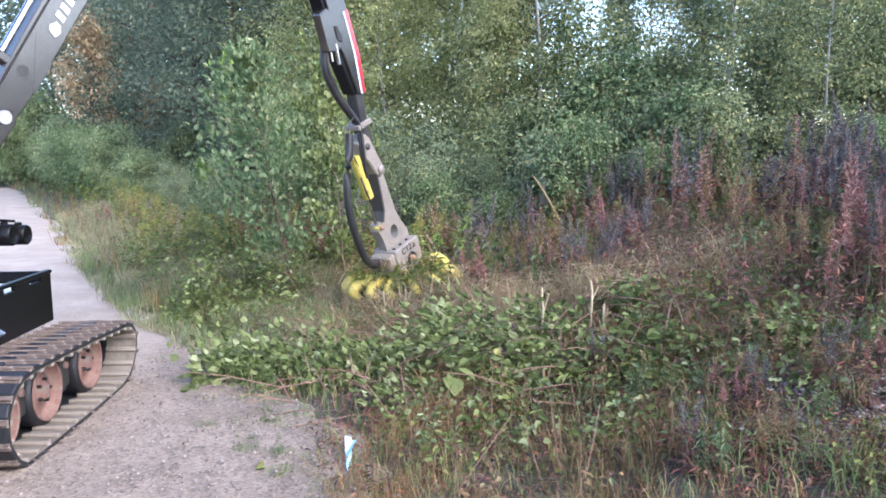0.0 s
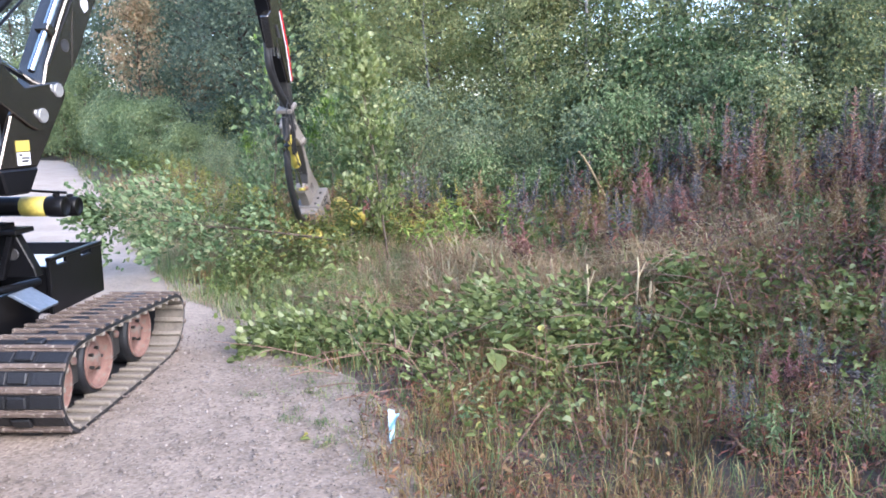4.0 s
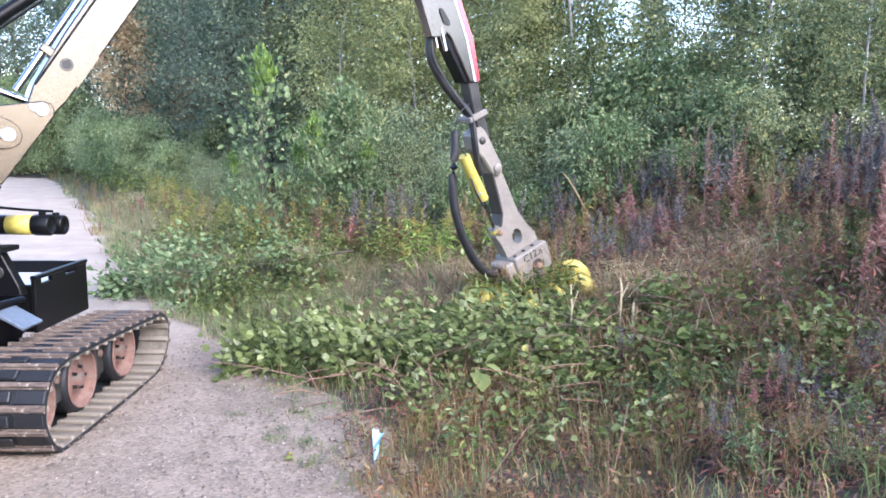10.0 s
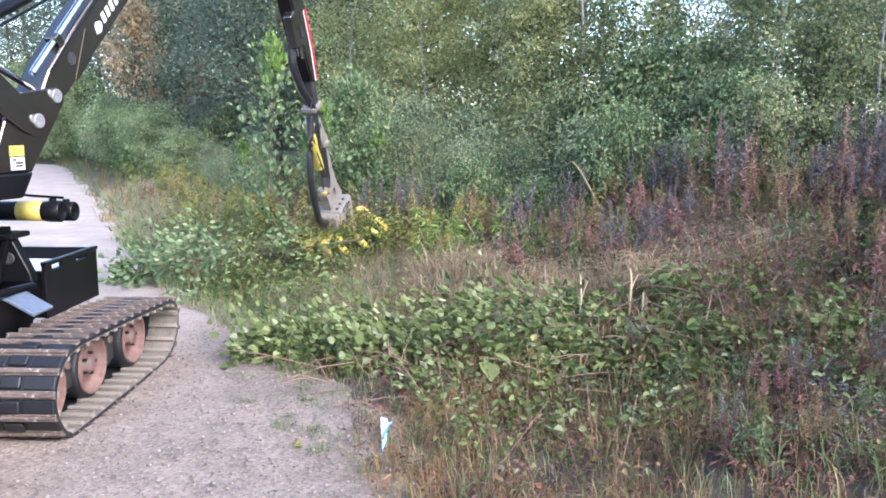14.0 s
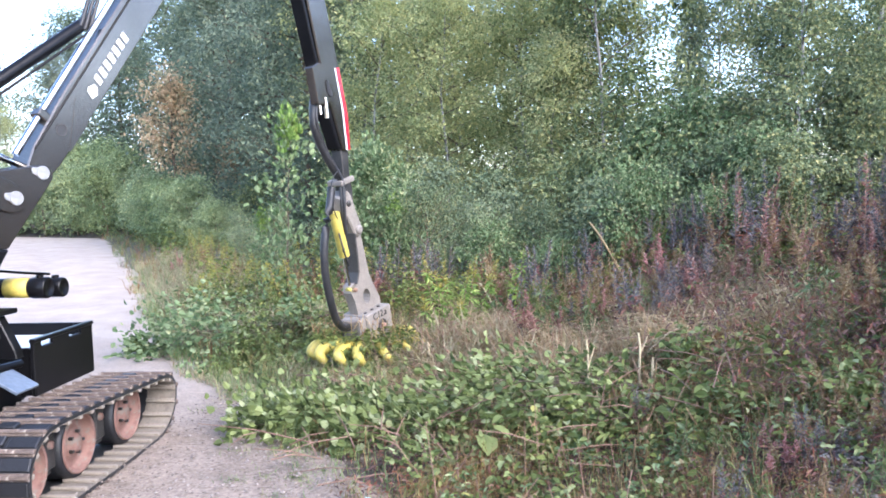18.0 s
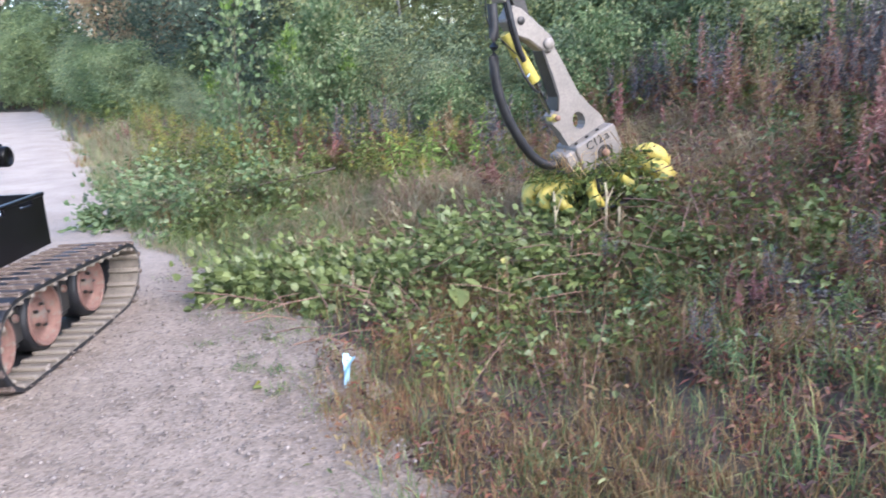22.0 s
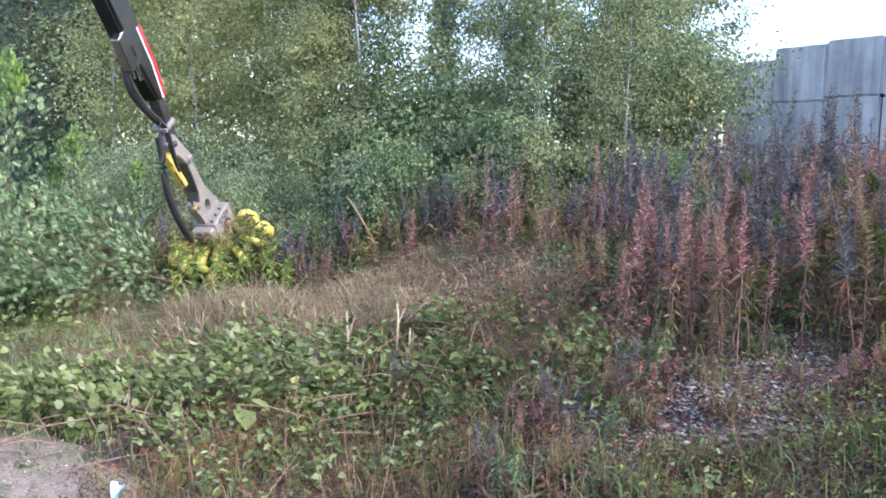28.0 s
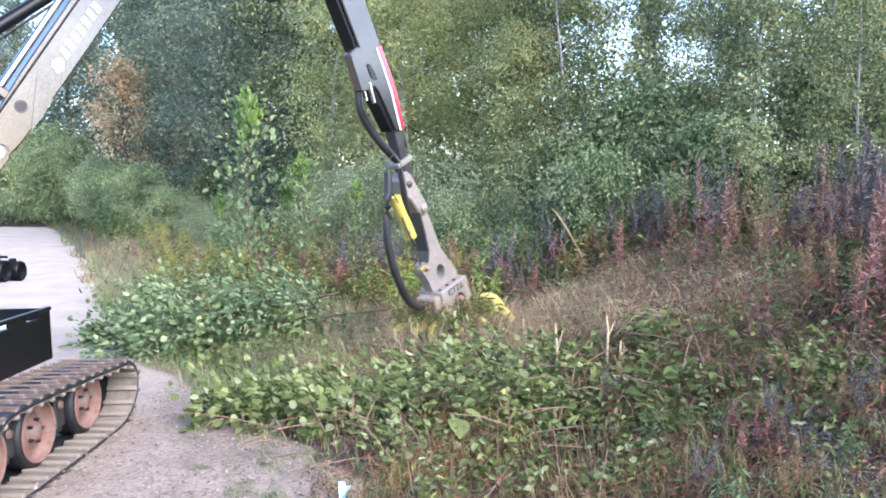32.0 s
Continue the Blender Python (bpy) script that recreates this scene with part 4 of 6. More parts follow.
def felling_head():
    """The head with its leg. Origin: the leg's pin; z up along the leg, x away from the machine; the camera's side is -y."""
    h = thing("felling_head", (0, 0, 0), "worn beige felling head with yellow gathering fingers", "felling head")
    bm = bmesh.new()
    outer = [(-0.045, 0.03), (0.0, 0.055), (0.045, 0.03), (0.075, -0.2), (0.10, -0.42), (0.15, -0.55), (0.205, -0.66), (0.215, -0.74), (-0.13, -0.74), (-0.155, -0.6), (-0.185, -0.52), (-0.175, -0.46), (-0.12, -0.44), (-0.075, -0.36), (-0.06, -0.2)]
    ring = [(0.02 + 0.052 * math.cos(a), -0.605 + 0.066 * math.sin(a)) for a in np.arange(14) * 2 * np.pi / 14]
    ov = [bm.verts.new((x, -0.03, z)) for x, z in outer]
    iv = [bm.verts.new((x, -0.03, z)) for x, z in ring]
    es = [bm.edges.new((c[i], c[(i + 1) % len(c)])) for c in (ov, iv) for i in range(len(c))]
    bmesh.ops.triangle_fill(bm, edges=es, use_beauty=True)
    got = bmesh.ops.extrude_face_region(bm, geom=bm.faces[:])
    bmesh.ops.translate(bm, verts=[g for g in got["geom"] if isinstance(g, bmesh.types.BMVert)], vec=(0, 0.09, 0))
    bmesh.ops.recalc_face_normals(bm, faces=bm.faces[:])
    part("leg", from_bm(bm), BEIGE, h, "worn beige leg plate with an oval hole")
    part("leg_flange", plate([(-0.062, -0.02), (-0.045, -0.02), (-0.05, -0.2), (-0.065, -0.36), (-0.11, -0.45), (-0.13, -0.45), (-0.085, -0.36), (-0.075, -0.2)], -0.06, 0.07, 0.004), DARK, h, "dark flange")
    part("bolt", lathe([(0.0, -0.05), (0.018, -0.05), (0.02, -0.03)], "y", (-0.135, 0, -0.5), 10), TWIG, h, "rusty bolt", True)
    body = part("housing", plate([(-0.15, -0.74), (-0.135, -0.725), (0.205, -0.725), (0.22, -0.74), (0.22, -0.93), (0.16, -0.985), (-0.1, -0.985), (-0.15, -0.94)], -0.13, 0.13, 0.01), BEIGE, h, "worn beige housing box")
    part("side_cover", box(-0.24, -0.145, -0.115, 0.1, -0.925, -0.745, 0.012), BEIGE, body, "worn side cover")
    # closed disc with a rim, dark in place of the shade inside the opening
    part("drive_hole", lathe([(0.0, -0.13), (0.05, -0.13), (0.054, -0.136), (0.062, -0.136), (0.064, -0.13)], "y", (0.06, 0, -0.885), 20), DARK, body, "dark rimmed disc for the shaded drive opening", True)
    part("drive_bolt", lathe([(0.0, -0.155), (0.025, -0.155), (0.03, -0.13)], "y", (0.065, 0, -0.885), 8), TWIG, body, "rusty hub bolt", True)
    for x in (-0.1, 0.0, 0.1):
        part("weld_bolt", lathe([(0.0, 0.02), (0.014, 0.02), (0.016, 0.0)], "z", (x, -0.08, -0.735), 8), DARK, body)
    font = bpy.data.curves.new("marking", "FONT")
    font.body, font.size, font.extrude = "C12.a", 0.088, 0.0015
    font.align_x = "CENTER"
    tmp = new("marking", font)
    me = bpy.data.meshes.new_from_object(tmp.evaluated_get(bpy.context.evaluated_depsgraph_get()))
    bpy.data.objects.remove(tmp)
    me.materials.clear()
    me.materials.append(LETTER_AND_SHADE)
    o = part("marking", me, LETTER_AND_SHADE, body, "black stencilled C12.a")
    o.matrix_basis = pose(0.04, -0.1325, -0.80, 90, 0, 0)
    cyl = part("tilt_cylinder", rod((-0.235, -0.01, 0.2), (-0.18, -0.01, -0.19), 0.046, 16) + lathe([(0.0, 0.0), (0.043, 0.0), (0.043, 0.04), (0.0, 0.04)], "z", (-0.185, 0, -0.17), 14), YELLOW, h, "yellow tilt cylinder", True)
    part("piston_rod", rod((-0.185, 0, -0.14), (-0.155, 0, -0.48), 0.014, 10), CHROME, cyl, "chrome piston rod", True)
    part("hose_nipple", rod((-0.19, -0.03, -0.11), (-0.25, -0.06, -0.125), 0.012, 8), CHROME, cyl, "", True)
    part("rod_eye", lathe([(0.0, -0.03), (0.03, -0.03), (0.03, 0.03), (0.0, 0.03)], "y", (-0.155, 0, -0.49), 14), YELLOW, cyl, "", True)
    part("main_hose", tube(curve([(-0.27, -0.05, 0.42), (-0.33, -0.05, 0.27), (-0.45, -0.04, 0.0), (-0.485, -0.03, -0.25), (-0.46, -0.02, -0.5), (-0.40, 0, -0.68), (-0.32, 0, -0.78), (-0.22, 0, -0.81)], 32), 0.034, 12), HOSE, h, "thick black protective hose", True)
    part("thin_hose", tube(curve([(-0.26, -0.05, 0.03), (-0.27, -0.08, -0.1), (-0.24, -0.08, -0.22), (-0.2, -0.05, -0.26)], 14), 0.008, 6), HOSE, h, "", True)
    # the cutting and gathering ring hangs a little back from square to the leg
    ring_pose = pose(0.0, 0, -0.96, 0, RING_TILT, 0)
    put = lambda chunks: moved(chunks, ring_pose)  # noqa: E731
    part("saw_disc", put(lathe([(0.0, -0.20), (0.36, -0.20), (0.42, -0.21), (0.42, -0.225), (0.36, -0.24), (0.0, -0.24)], "z", (0, 0, 0), 36)), DARK, h, "dark saw disc", True)
    part("rotor", put(lathe([(0.14, 0.02), (0.15, -0.06), (0.24, -0.10), (0.26, -0.2), (0.0, -0.2)], "z", (0, 0, 0), 20)), DARK, h, "dark rotor hub", True)
    rng = np.random.RandomState(12)
    for a, r1, r in ((136, 0.5, 0.05), (162, 0.52, 0.05), (184, 0.5, 0.046), (204, 0.5, 0.042), (232, 0.48, 0.036), (268, 0.46, 0.032)):
        a, r0 = math.radians(a), 0.2
        c, s = math.cos(a), math.sin(a)
        pts = [(c * r0, s * r0, -0.06), (c * (r0 + 0.12), s * (r0 + 0.12), -0.05), (c * (r1 - 0.05), s * (r1 - 0.05), -0.08), (c * r1 - s * 0.03, s * r1 + c * 0.03, -0.13), (c * (r1 - 0.04) - s * 0.06, s * (r1 - 0.04) + c * 0.06, -0.18)]
        part("finger", put(tube(curve(pts, 12), [r * 0.6, r * 0.9, r * 1.1, r * 1.05, r * 0.6], 10)), YELLOW, h, "yellow curved gathering finger", True)
    for a, z in ((-48, -0.1), (-18, -0.04)):
        a = math.radians(a)
        c, s = math.cos(a), math.sin(a)
        pts = [(c * 0.22, s * 0.22, z - 0.02), (c * 0.34, s * 0.34, z + 0.02), (c * 0.44, s * 0.44, z + 0.01), (c * 0.52, s * 0.52, z - 0.07), (c * 0.5, s * 0.5, z - 0.15)]
        part("grab_arm", put(tube(curve(pts, 10), [0.03, 0.05, 0.08, 0.08, 0.045], 12)), YELLOW, h, "broad yellow grab arm", True)
    n = 950
    a, r = rng.uniform(0, 6.3, n), 0.44 * np.sqrt(rng.uniform(0.05, 1, n))
    p = np.stack([r * np.cos(a) - 0.03, r * np.sin(a), rng.uniform(-0.05, 0.11, n) * (1.2 - r / 0.46)], 1)
    part("plant_debris", put([leaves(p, rng.normal(0, 1, (n, 3)) * [1, 1, 0.35], rng.uniform(0.04, 0.11, n), rng.uniform(0.008, 0.03, n), rng)]), LEAF_HERB, h, "cut green plants caught on the head")
    m = 700
    a, r = rng.uniform(3.0, 5.4, m), rng.uniform(0.3, 0.52, m)
    hang = np.stack([r * np.cos(a), r * np.sin(a), rng.uniform(-0.3, -0.02, m)], 1)
    part("hanging_leaves", put([leaves(hang, rng.normal(0, 1, (m, 3)) + [0, 0, -0.8], rng.uniform(0.04, 0.1, m), rng.uniform(0.012, 0.05, m), rng)]), LEAF_HERB, h, "torn leaves hanging from the ring")
    p = p[:150] + [-0.06, 0, 0.02]
    part("dry_debris", put([blades(p, rng.uniform(0.12, 0.3, 150), 1.6, 0.006, rng)]), GRASS_DRY, h, "dry grass caught on the head")
    return h


front_track = track_unit((TX, 3.87, 0.035))
rear_track = copy_thing(front_track, pose(TX, 1.52, 0.035))
for y in (3.87, 1.52):
    copy_thing(front_track, pose(-4.05, y, 0.035))
machine = harvester()
TOWER, BOOM, STICK, YOKE = tower(machine), boom(machine), stick(machine), yoke(machine)
HEAD = felling_head()


# ---- plants ----
def limbs(rng, height, n_limb, spread, start=0.25, rise=0.5, bend=0.12):
    """A tapered trunk and its limbs: trunk points, and a list of limb point rows."""
    k = np.linspace(0, 1, 9)
    trunk = np.stack([np.cumsum(rng.normal(0, bend * height / 9, 9)) * k, np.cumsum(rng.normal(0, bend * height / 9, 9)) * k, k * height], 1)
    out = []
    for i in range(n_limb):
        h = start + (1 - start) * (i + rng.uniform(0, 1)) / n_limb
        base = np.array([np.interp(h, k, trunk[:, c]) for c in range(3)])
        a = i * 2.4 + rng.uniform(-0.5, 0.5)
        length = spread * (1.05 - 0.75 * abs(h - 0.45) ** 1.1) * rng.uniform(0.6, 1.15) * (1 - 0.6 * max(0, h - 0.7) / 0.3)
        d = np.array([math.cos(a), math.sin(a), rise * rng.uniform(0.5, 1.5)])
        t = np.linspace(0, 1, 5)[:, None]
        out.append(base + t * d * length + t ** 2 * np.array([0, 0, -0.12 * length]) + np.cumsum(rng.normal(0, 0.05 * length, (5, 3)), 0) * t)
    return trunk, out


def crown(rng, rows, per, length, width, loose, droop=0.2, fine=False, from_=0.25):
    """Leaves round the outer part of the limbs, in uneven clumps."""
    base, way = [], []
    for p in rows:
        clumps = rng.randint(5, 9)
        t = from_ + (1 - from_) * rng.uniform(0, 1, clumps) ** 0.7
        c = np.stack([np.interp(t, np.linspace(0, 1, len(p)), p[:, k]) for k in range(3)], 1)
        n = max(3, int(per / clumps))
        off = rng.normal(0, loose, (clumps, n, 3)) * rng.uniform(0.5, 1.3, (clumps, 1, 1)) * [1, 1, 0.75]
        base.append((c[:, None] + off).reshape(-1, 3))
        way.append((off + rng.normal(0, loose * 0.8, off.shape)).reshape(-1, 3))
    base, way = np.concatenate(base), np.concatenate(way)
    n = len(base)
    return leaves(base, way, length * rng.uniform(0.6, 1.3, n), width * rng.uniform(0.6, 1.3, n), rng, 0.2, droop, fine)


def tree(name, seed, height, n_limb, spread, per, leaf, mats, label, category, start=0.15, loose=0.3, trunk_r=0.09, rise=0.5, fine=False, droop=0.25, flat=1.0):
    rng = np.random.RandomState(seed)
    t = thing(name, (0, 0, 0), label, category)
    trunk, rows = limbs(rng, height, n_limb, spread, start, rise)
    rows = [p * [flat, 1, 1] for p in rows]
    trunk = trunk * [flat, 1, 1]
    part("trunk", tube(trunk, np.linspace(trunk_r, trunk_r * 0.12, len(trunk)), 8), mats[0], t, "", True)
    for p in rows:
        part("limb", tube(p, np.linspace(trunk_r * 0.3, trunk_r * 0.06, 5), 5, False), BARK if mats[0] is BIRCH_BARK else mats[0], t, "", True)
    top = [trunk[-4:]] * 2
    part("crown", [crown(rng, rows + top, per, leaf[0], leaf[1], loose, droop, fine)], mats[1], t)
    if len(mats) > 2:
        part("top_leaves", [crown(rng, [trunk[-3:] + [0, 0, 0.05], trunk[-4:], rows[-1], rows[-2], rows[-3]], 34, leaf[0], leaf[1], 0.06, -0.5, fine)], mats[2], t, "yellow-green top leaves")
    return t


def spruce(seed, height):
    """A dark conifer: whorls of drooping limbs with needle fans."""
    rng = np.random.RandomState(seed)
    t = thing("spruce", (0, 0, 0), "dark green spruce at the forest edge", "tree", "forest trees")
    part("trunk", tube([(0, 0, 0), (0.03, 0, height * 0.5), (0, 0, height)], [0.14, 0.09, 0.01], 8), BARK, t, "", True)
    base, way = [], []
    for h in np.arange(0.06, 0.99, 0.035):
        r = 1.7 * (1 - h) ** 0.8 * rng.uniform(0.75, 1.15)
        for a in rng.uniform(0, 6.3) + np.arange(9) * 0.7 + rng.uniform(-0.2, 0.2, 9):
            n = 26
            q = rng.uniform(0.15, 1, n) * r * rng.uniform(0.7, 1.1)
            p = np.stack([np.cos(a) * q, np.sin(a) * q, height * h - 0.28 * q + 0.06 * q * q], 1) + rng.normal(0, 0.06, (n, 3))
            base.append(p)
            way.append(np.stack([np.cos(a + rng.normal(0, 0.9, n)), np.sin(a + rng.normal(0, 0.9, n)), rng.uniform(-0.7, 0.1, n)], 1))
    base, way = np.concatenate(base), np.concatenate(way)
    part("crown", [leaves(base, way, rng.uniform(0.16, 0.34, len(base)), rng.uniform(0.05, 0.1, len(base)), rng, 0.1, 0.2)], LEAF_DARK, t)
    return t


def plant_rows(proto, places, label=None, group="", lean=4, seed=1):
    """Copies of prototype plants at rows of (x, y, size); the first ones stand themselves."""
    rng = np.random.RandomState(seed)
    made = []
    for i, (x, y, size) in enumerate(places):
        p = proto[i % len(proto)]
        m = pose(x, y, float(ground_height(x, y)) - 0.03, rng.uniform(-lean, lean), rng.uniform(-lean, lean), rng.uniform(0, 360)) @ Matrix.Diagonal((size, size, size * rng.uniform(0.92, 1.1), 1))
        if i < len(proto):
            p.matrix_basis = m
            ob = p
        else:
            ob = p.copy()
            scene.collection.objects.link(ob)
            for c in p.children:
                d = c.copy()
                scene.collection.objects.link(d)
                d.parent = ob
            ob.matrix_basis = m
        tagged(ob, label or "", "", group)
        made.append(ob)
    return made


def forest():
    birch = [tree("birch", 20 + k, 7.5, 32, 1.6, 300, (0.09, 0.072), (BIRCH_BARK, LEAF_BIRCH), "green birch with a pale slender trunk", "tree", 0.1, 0.27, 0.05) for k in range(3)]
    alder = [tree("alder", 30 + k, 8.0, 36, 2.0, 320, (0.115, 0.085), (BARK, LEAF_DARK), "dark green alder at the forest edge", "tree", 0.06, 0.36, 0.11) for k in range(2)]
    gold = [tree("birch", 40, 8.5, 36, 1.9, 300, (0.1, 0.08), (BIRCH_BARK, LEAF_SUNLIT), "birch with golden sunlight painted in its leaves", "tree", 0.06, 0.36, 0.06)]
    rust = [tree("rowan", 45, 6.3, 13, 1.25, 200, (0.16, 0.1), (BARK, LEAF_RUST), "rusty withered broadleaf tree by the road", "tree", 0.45, 0.35, 0.09)]
    fir = [spruce(50, 9.0)]
    plant_rows(birch, [(3.7, 9.9, 0.62), (2.0, 12.8, 0.8), (5.2, 11.2, 0.8), (4.6, 8.9, 0.42), (2.0, 14.5, 0.7), (7.2, 14.8, 0.86), (1.5, 15.4, 0.7), (6.6, 13.0, 0.62), (4.0, 14.2, 0.6), (9.5, 16.5, 0.8), (8.4, 17.6, 0.92), (6.2, 15.6, 0.78), (10.8, 18.5, 0.95), 
                       (5.6, 17.0, 0.6), (-2.6, 18.5, 1.0), (0.3, 19.5, 0.8), (-0.9, 20.5, 1.0)], group="forest trees", seed=2)
    plant_rows(alder, [(-4.3, 19.0, 0.9), (-6.3, 22.0, 1.0), (-8.3, 25.5, 1.15), (-10.4, 29.5, 1.2), (-14.0, 36.0, 1.3), (-18.5, 39.0, 1.2), (-23.0, 41.0, 1.15), (-28, 40.0, 1.1), (-5.0, 27.0, 1.2),
                       (-9.0, 33.0, 1.2), (-32.0, 36.0, 1.0), (-20.5, 46.0, 1.3), (-13.5, 42.0, 1.3), (-16.5, 44.0, 1.5), (-25.0, 47.0, 1.45), (-11.0, 36.5, 1.35), (-30.0, 45.0, 1.4)], group="forest trees", seed=3)
    plant_rows(gold, [(-0.6, 14.4, 0.6), (1.3, 12.9, 0.5), (2.2, 13.4, 0.55), (-2.2, 15.4, 0.62), (0.9, 14.0, 0.55), (0.5, 15.8, 0.8), (-1.9, 17.2, 0.85), (1.5, 18.5, 0.8), (-0.4, 17.6, 0.9), (0.7, 20.0, 0.95), (-3.4, 20.5, 0.95), (-27.0, 33.5, 0.75), (-30.5, 34.0, 0.8), (-24.5, 38.5, 0.7)], group="forest trees", seed=4)
    plant_rows(rust, [(-9.5, 23.7, 0.74), (-7.9, 24.6, 0.5)], group="forest trees", seed=5)
    plant_rows(fir, [(-4.4, 23.5, 0.85), (-7.5, 29.0, 1.0), (-12.5, 33.0, 1.0), (-17.0, 43.0, 1.0), (-2.0, 28.0, 1.1), (5.0, 21.5, 0.7), (7.0, 20.0, 0.62)], group="forest trees", seed=6)


def shrubs():
    willow = [tree("willow_shrub", 60 + k, 2.3, 26, 0.9, 250, (0.055, 0.034), (TWIG, LEAF_WILLOW), "green willow shrub on the verge", "shrub", 0.03, 0.17, 0.03, 0.9) for k in range(3)]
    dark = [tree("alder_shrub", 70 + k, 2.4, 26, 1.0, 200, (0.08, 0.064), (BARK, LEAF_BIRCH if k else LEAF_WILLOW), "leafy green alder shrub", "shrub", 0.05, 0.2, 0.035, 0.8) for k in range(2)]
    plant_rows(willow, [(-2.7, 10.4, 0.4), (-2.0, 10.7, 0.5), (-1.4, 11.0, 0.55), (-0.7, 10.7, 0.66), (0.0, 10.9, 0.62), (0.8, 10.6, 0.56), (1.6, 10.2, 0.5), (2.3, 10.1, 0.55), (2.9, 9.9, 0.6), (-4.4, 14.3, 0.42), (-5.2, 16.6, 0.5), (-3.3, 12.6, 0.5), (-1.9, 12.6, 0.7)], group="shrubs along the verge", seed=7)
    bright = [tree("aspen_shrub", 75 + k, 2.0, 24, 0.75, 130, (0.062, 0.05), (TWIG, LEAF_NETTLE), "bright green leafy aspen shrub behind the mown grass", "shrub", 0.05, 0.18, 0.025, 0.85) for k in range(2)]
    plant_rows(bright, [(0.9, 9.6, 0.5), (1.85, 9.3, 0.7), (2.5, 8.7, 0.48), (3.3, 9.4, 0.8), (0.1, 9.9, 0.6), (4.4, 7.6, 0.42), (3.0, 10.6, 1.0)], group="shrubs along the verge", seed=18)
    far = [tree("willow_shrub", 65 + k, 2.3, 28, 0.95, 260, (0.1, 0.05), (TWIG, LEAF_WILLOW_FAR), "willow shrub by the far road, leaves painted hazy pale", "shrub", 0.02, 0.2, 0.03, 0.8) for k in range(2)]
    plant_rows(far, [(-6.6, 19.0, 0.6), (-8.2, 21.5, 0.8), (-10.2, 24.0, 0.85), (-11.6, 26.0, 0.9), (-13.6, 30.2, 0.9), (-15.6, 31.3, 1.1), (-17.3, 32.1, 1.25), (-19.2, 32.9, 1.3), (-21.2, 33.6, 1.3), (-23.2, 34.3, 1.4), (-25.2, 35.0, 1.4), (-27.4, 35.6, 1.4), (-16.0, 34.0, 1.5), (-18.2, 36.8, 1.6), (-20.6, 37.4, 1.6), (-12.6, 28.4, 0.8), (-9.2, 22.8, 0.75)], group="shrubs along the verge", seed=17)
    plant_rows(dark, [(0.3, 12.6, 0.7), (1.4, 11.4, 0.75), (-0.9, 13.2, 0.75), (2.4, 10.9, 0.85), (3.4, 11.2, 0.85), (-6.0, 20.5, 0.8), (4.6, 10.4, 0.8), (5.6, 9.6, 0.75), (6.3, 10.4, 0.9), (3.3, 8.6, 0.5), (1.6, 9.9, 0.6)], group="shrubs along the verge", seed=8)


def fireweed(seed, height, head, mat, leafmat, full=1.0):
    """A tall withered stem with drooping narrow leaves and a loose, tapering seed spike."""
    rng = np.random.RandomState(seed)
    t = thing("fireweed", (0, 0, 0), "tall withered fireweed with a dull seed head", "plant")
    k = np.linspace(0, 1, 7)
    bend = rng.normal(0, 0.09, 2)
    stem = np.stack([bend[0] * k ** 2 + 0.015 * rng.normal(size=7) * k, bend[1] * k ** 2 + 0.015 * rng.normal(size=7) * k, k * height], 1)
    part("stem", tube(stem, np.linspace(0.007, 0.0025, 7), 5, False), TWIG, t, "", True)
    at = lambda h: np.stack([np.interp(h, k, stem[:, c]) for c in range(3)], 1)  # noqa: E731
    n = 28
    h = rng.uniform(0.08, 1.02 - head * 0.8, n)
    a = rng.uniform(0, 6.3, n)
    way = np.stack([np.cos(a), np.sin(a), rng.uniform(-1.1, 0.5, n)], 1)
    part("foliage", [leaves(at(h), way, rng.uniform(0.06, 0.15, n), rng.uniform(0.012, 0.026, n), rng, 0.3, 0.3)], leafmat, t)
    n = int(210 * full)
    q = ((np.arange(n) + rng.uniform(0, 1, n)) / n) ** 0.8
    clump = 0.5 + 0.5 * np.sin(q * 40 + 6 * rng.uniform())
    a = rng.uniform(0, 6.3, n)
    way = np.stack([np.cos(a), np.sin(a), rng.uniform(0.1, 1.5, n)], 1)
    length = rng.uniform(0.035, 0.1, n) * (0.4 + 0.75 * q) * (0.8 + 0.35 * clump)
    part("seed_head", [leaves(at(1 - head * q), way, length, rng.uniform(0.006, 0.013, n), rng, 0.2, 0.0)], mat, t)
    return t

def kinds_of_fireweed():
    grey = [fireweed(100 + k, 1.25 + 0.08 * k, 0.34 + 0.06 * k, SEEDHEAD, LEAF_DRY, 0.8 + 0.2 * k) for k in range(4)]
    pink = [fireweed(110 + k, 1.3, 0.35 + 0.1 * k, SEEDPINK, LEAF_DRY, 0.7) for k in range(2)]
    straw = [fireweed(116, 1.35, 0.55, SEEDSTRAW, LEAF_AUTUMN, 0.8)]
    bare = [fireweed(118, 1.0, 0.3, SEEDPINK, LEAF_AUTUMN, 0.35)]
    green = [fireweed(120, 0.9, 0.2, LEAF_HERB, LEAF_HERB, 0.5)]
    return [grey[0], pink[0], grey[1], bare[0], grey[2], straw[0], green[0], grey[3], pink[1]]


WEEDS = kinds_of_fireweed()
AUTUMN = [fireweed(124 + k, 0.85 + 0.1 * k, 0.25, SEEDSTRAW if k else SEEDPINK, LEAF_AUTUMN if k else LEAF_NETTLE, 0.4) for k in range(3)]
for w in AUTUMN:
    tagged(w, "leafy fireweed turning red and straw-coloured", "plant")


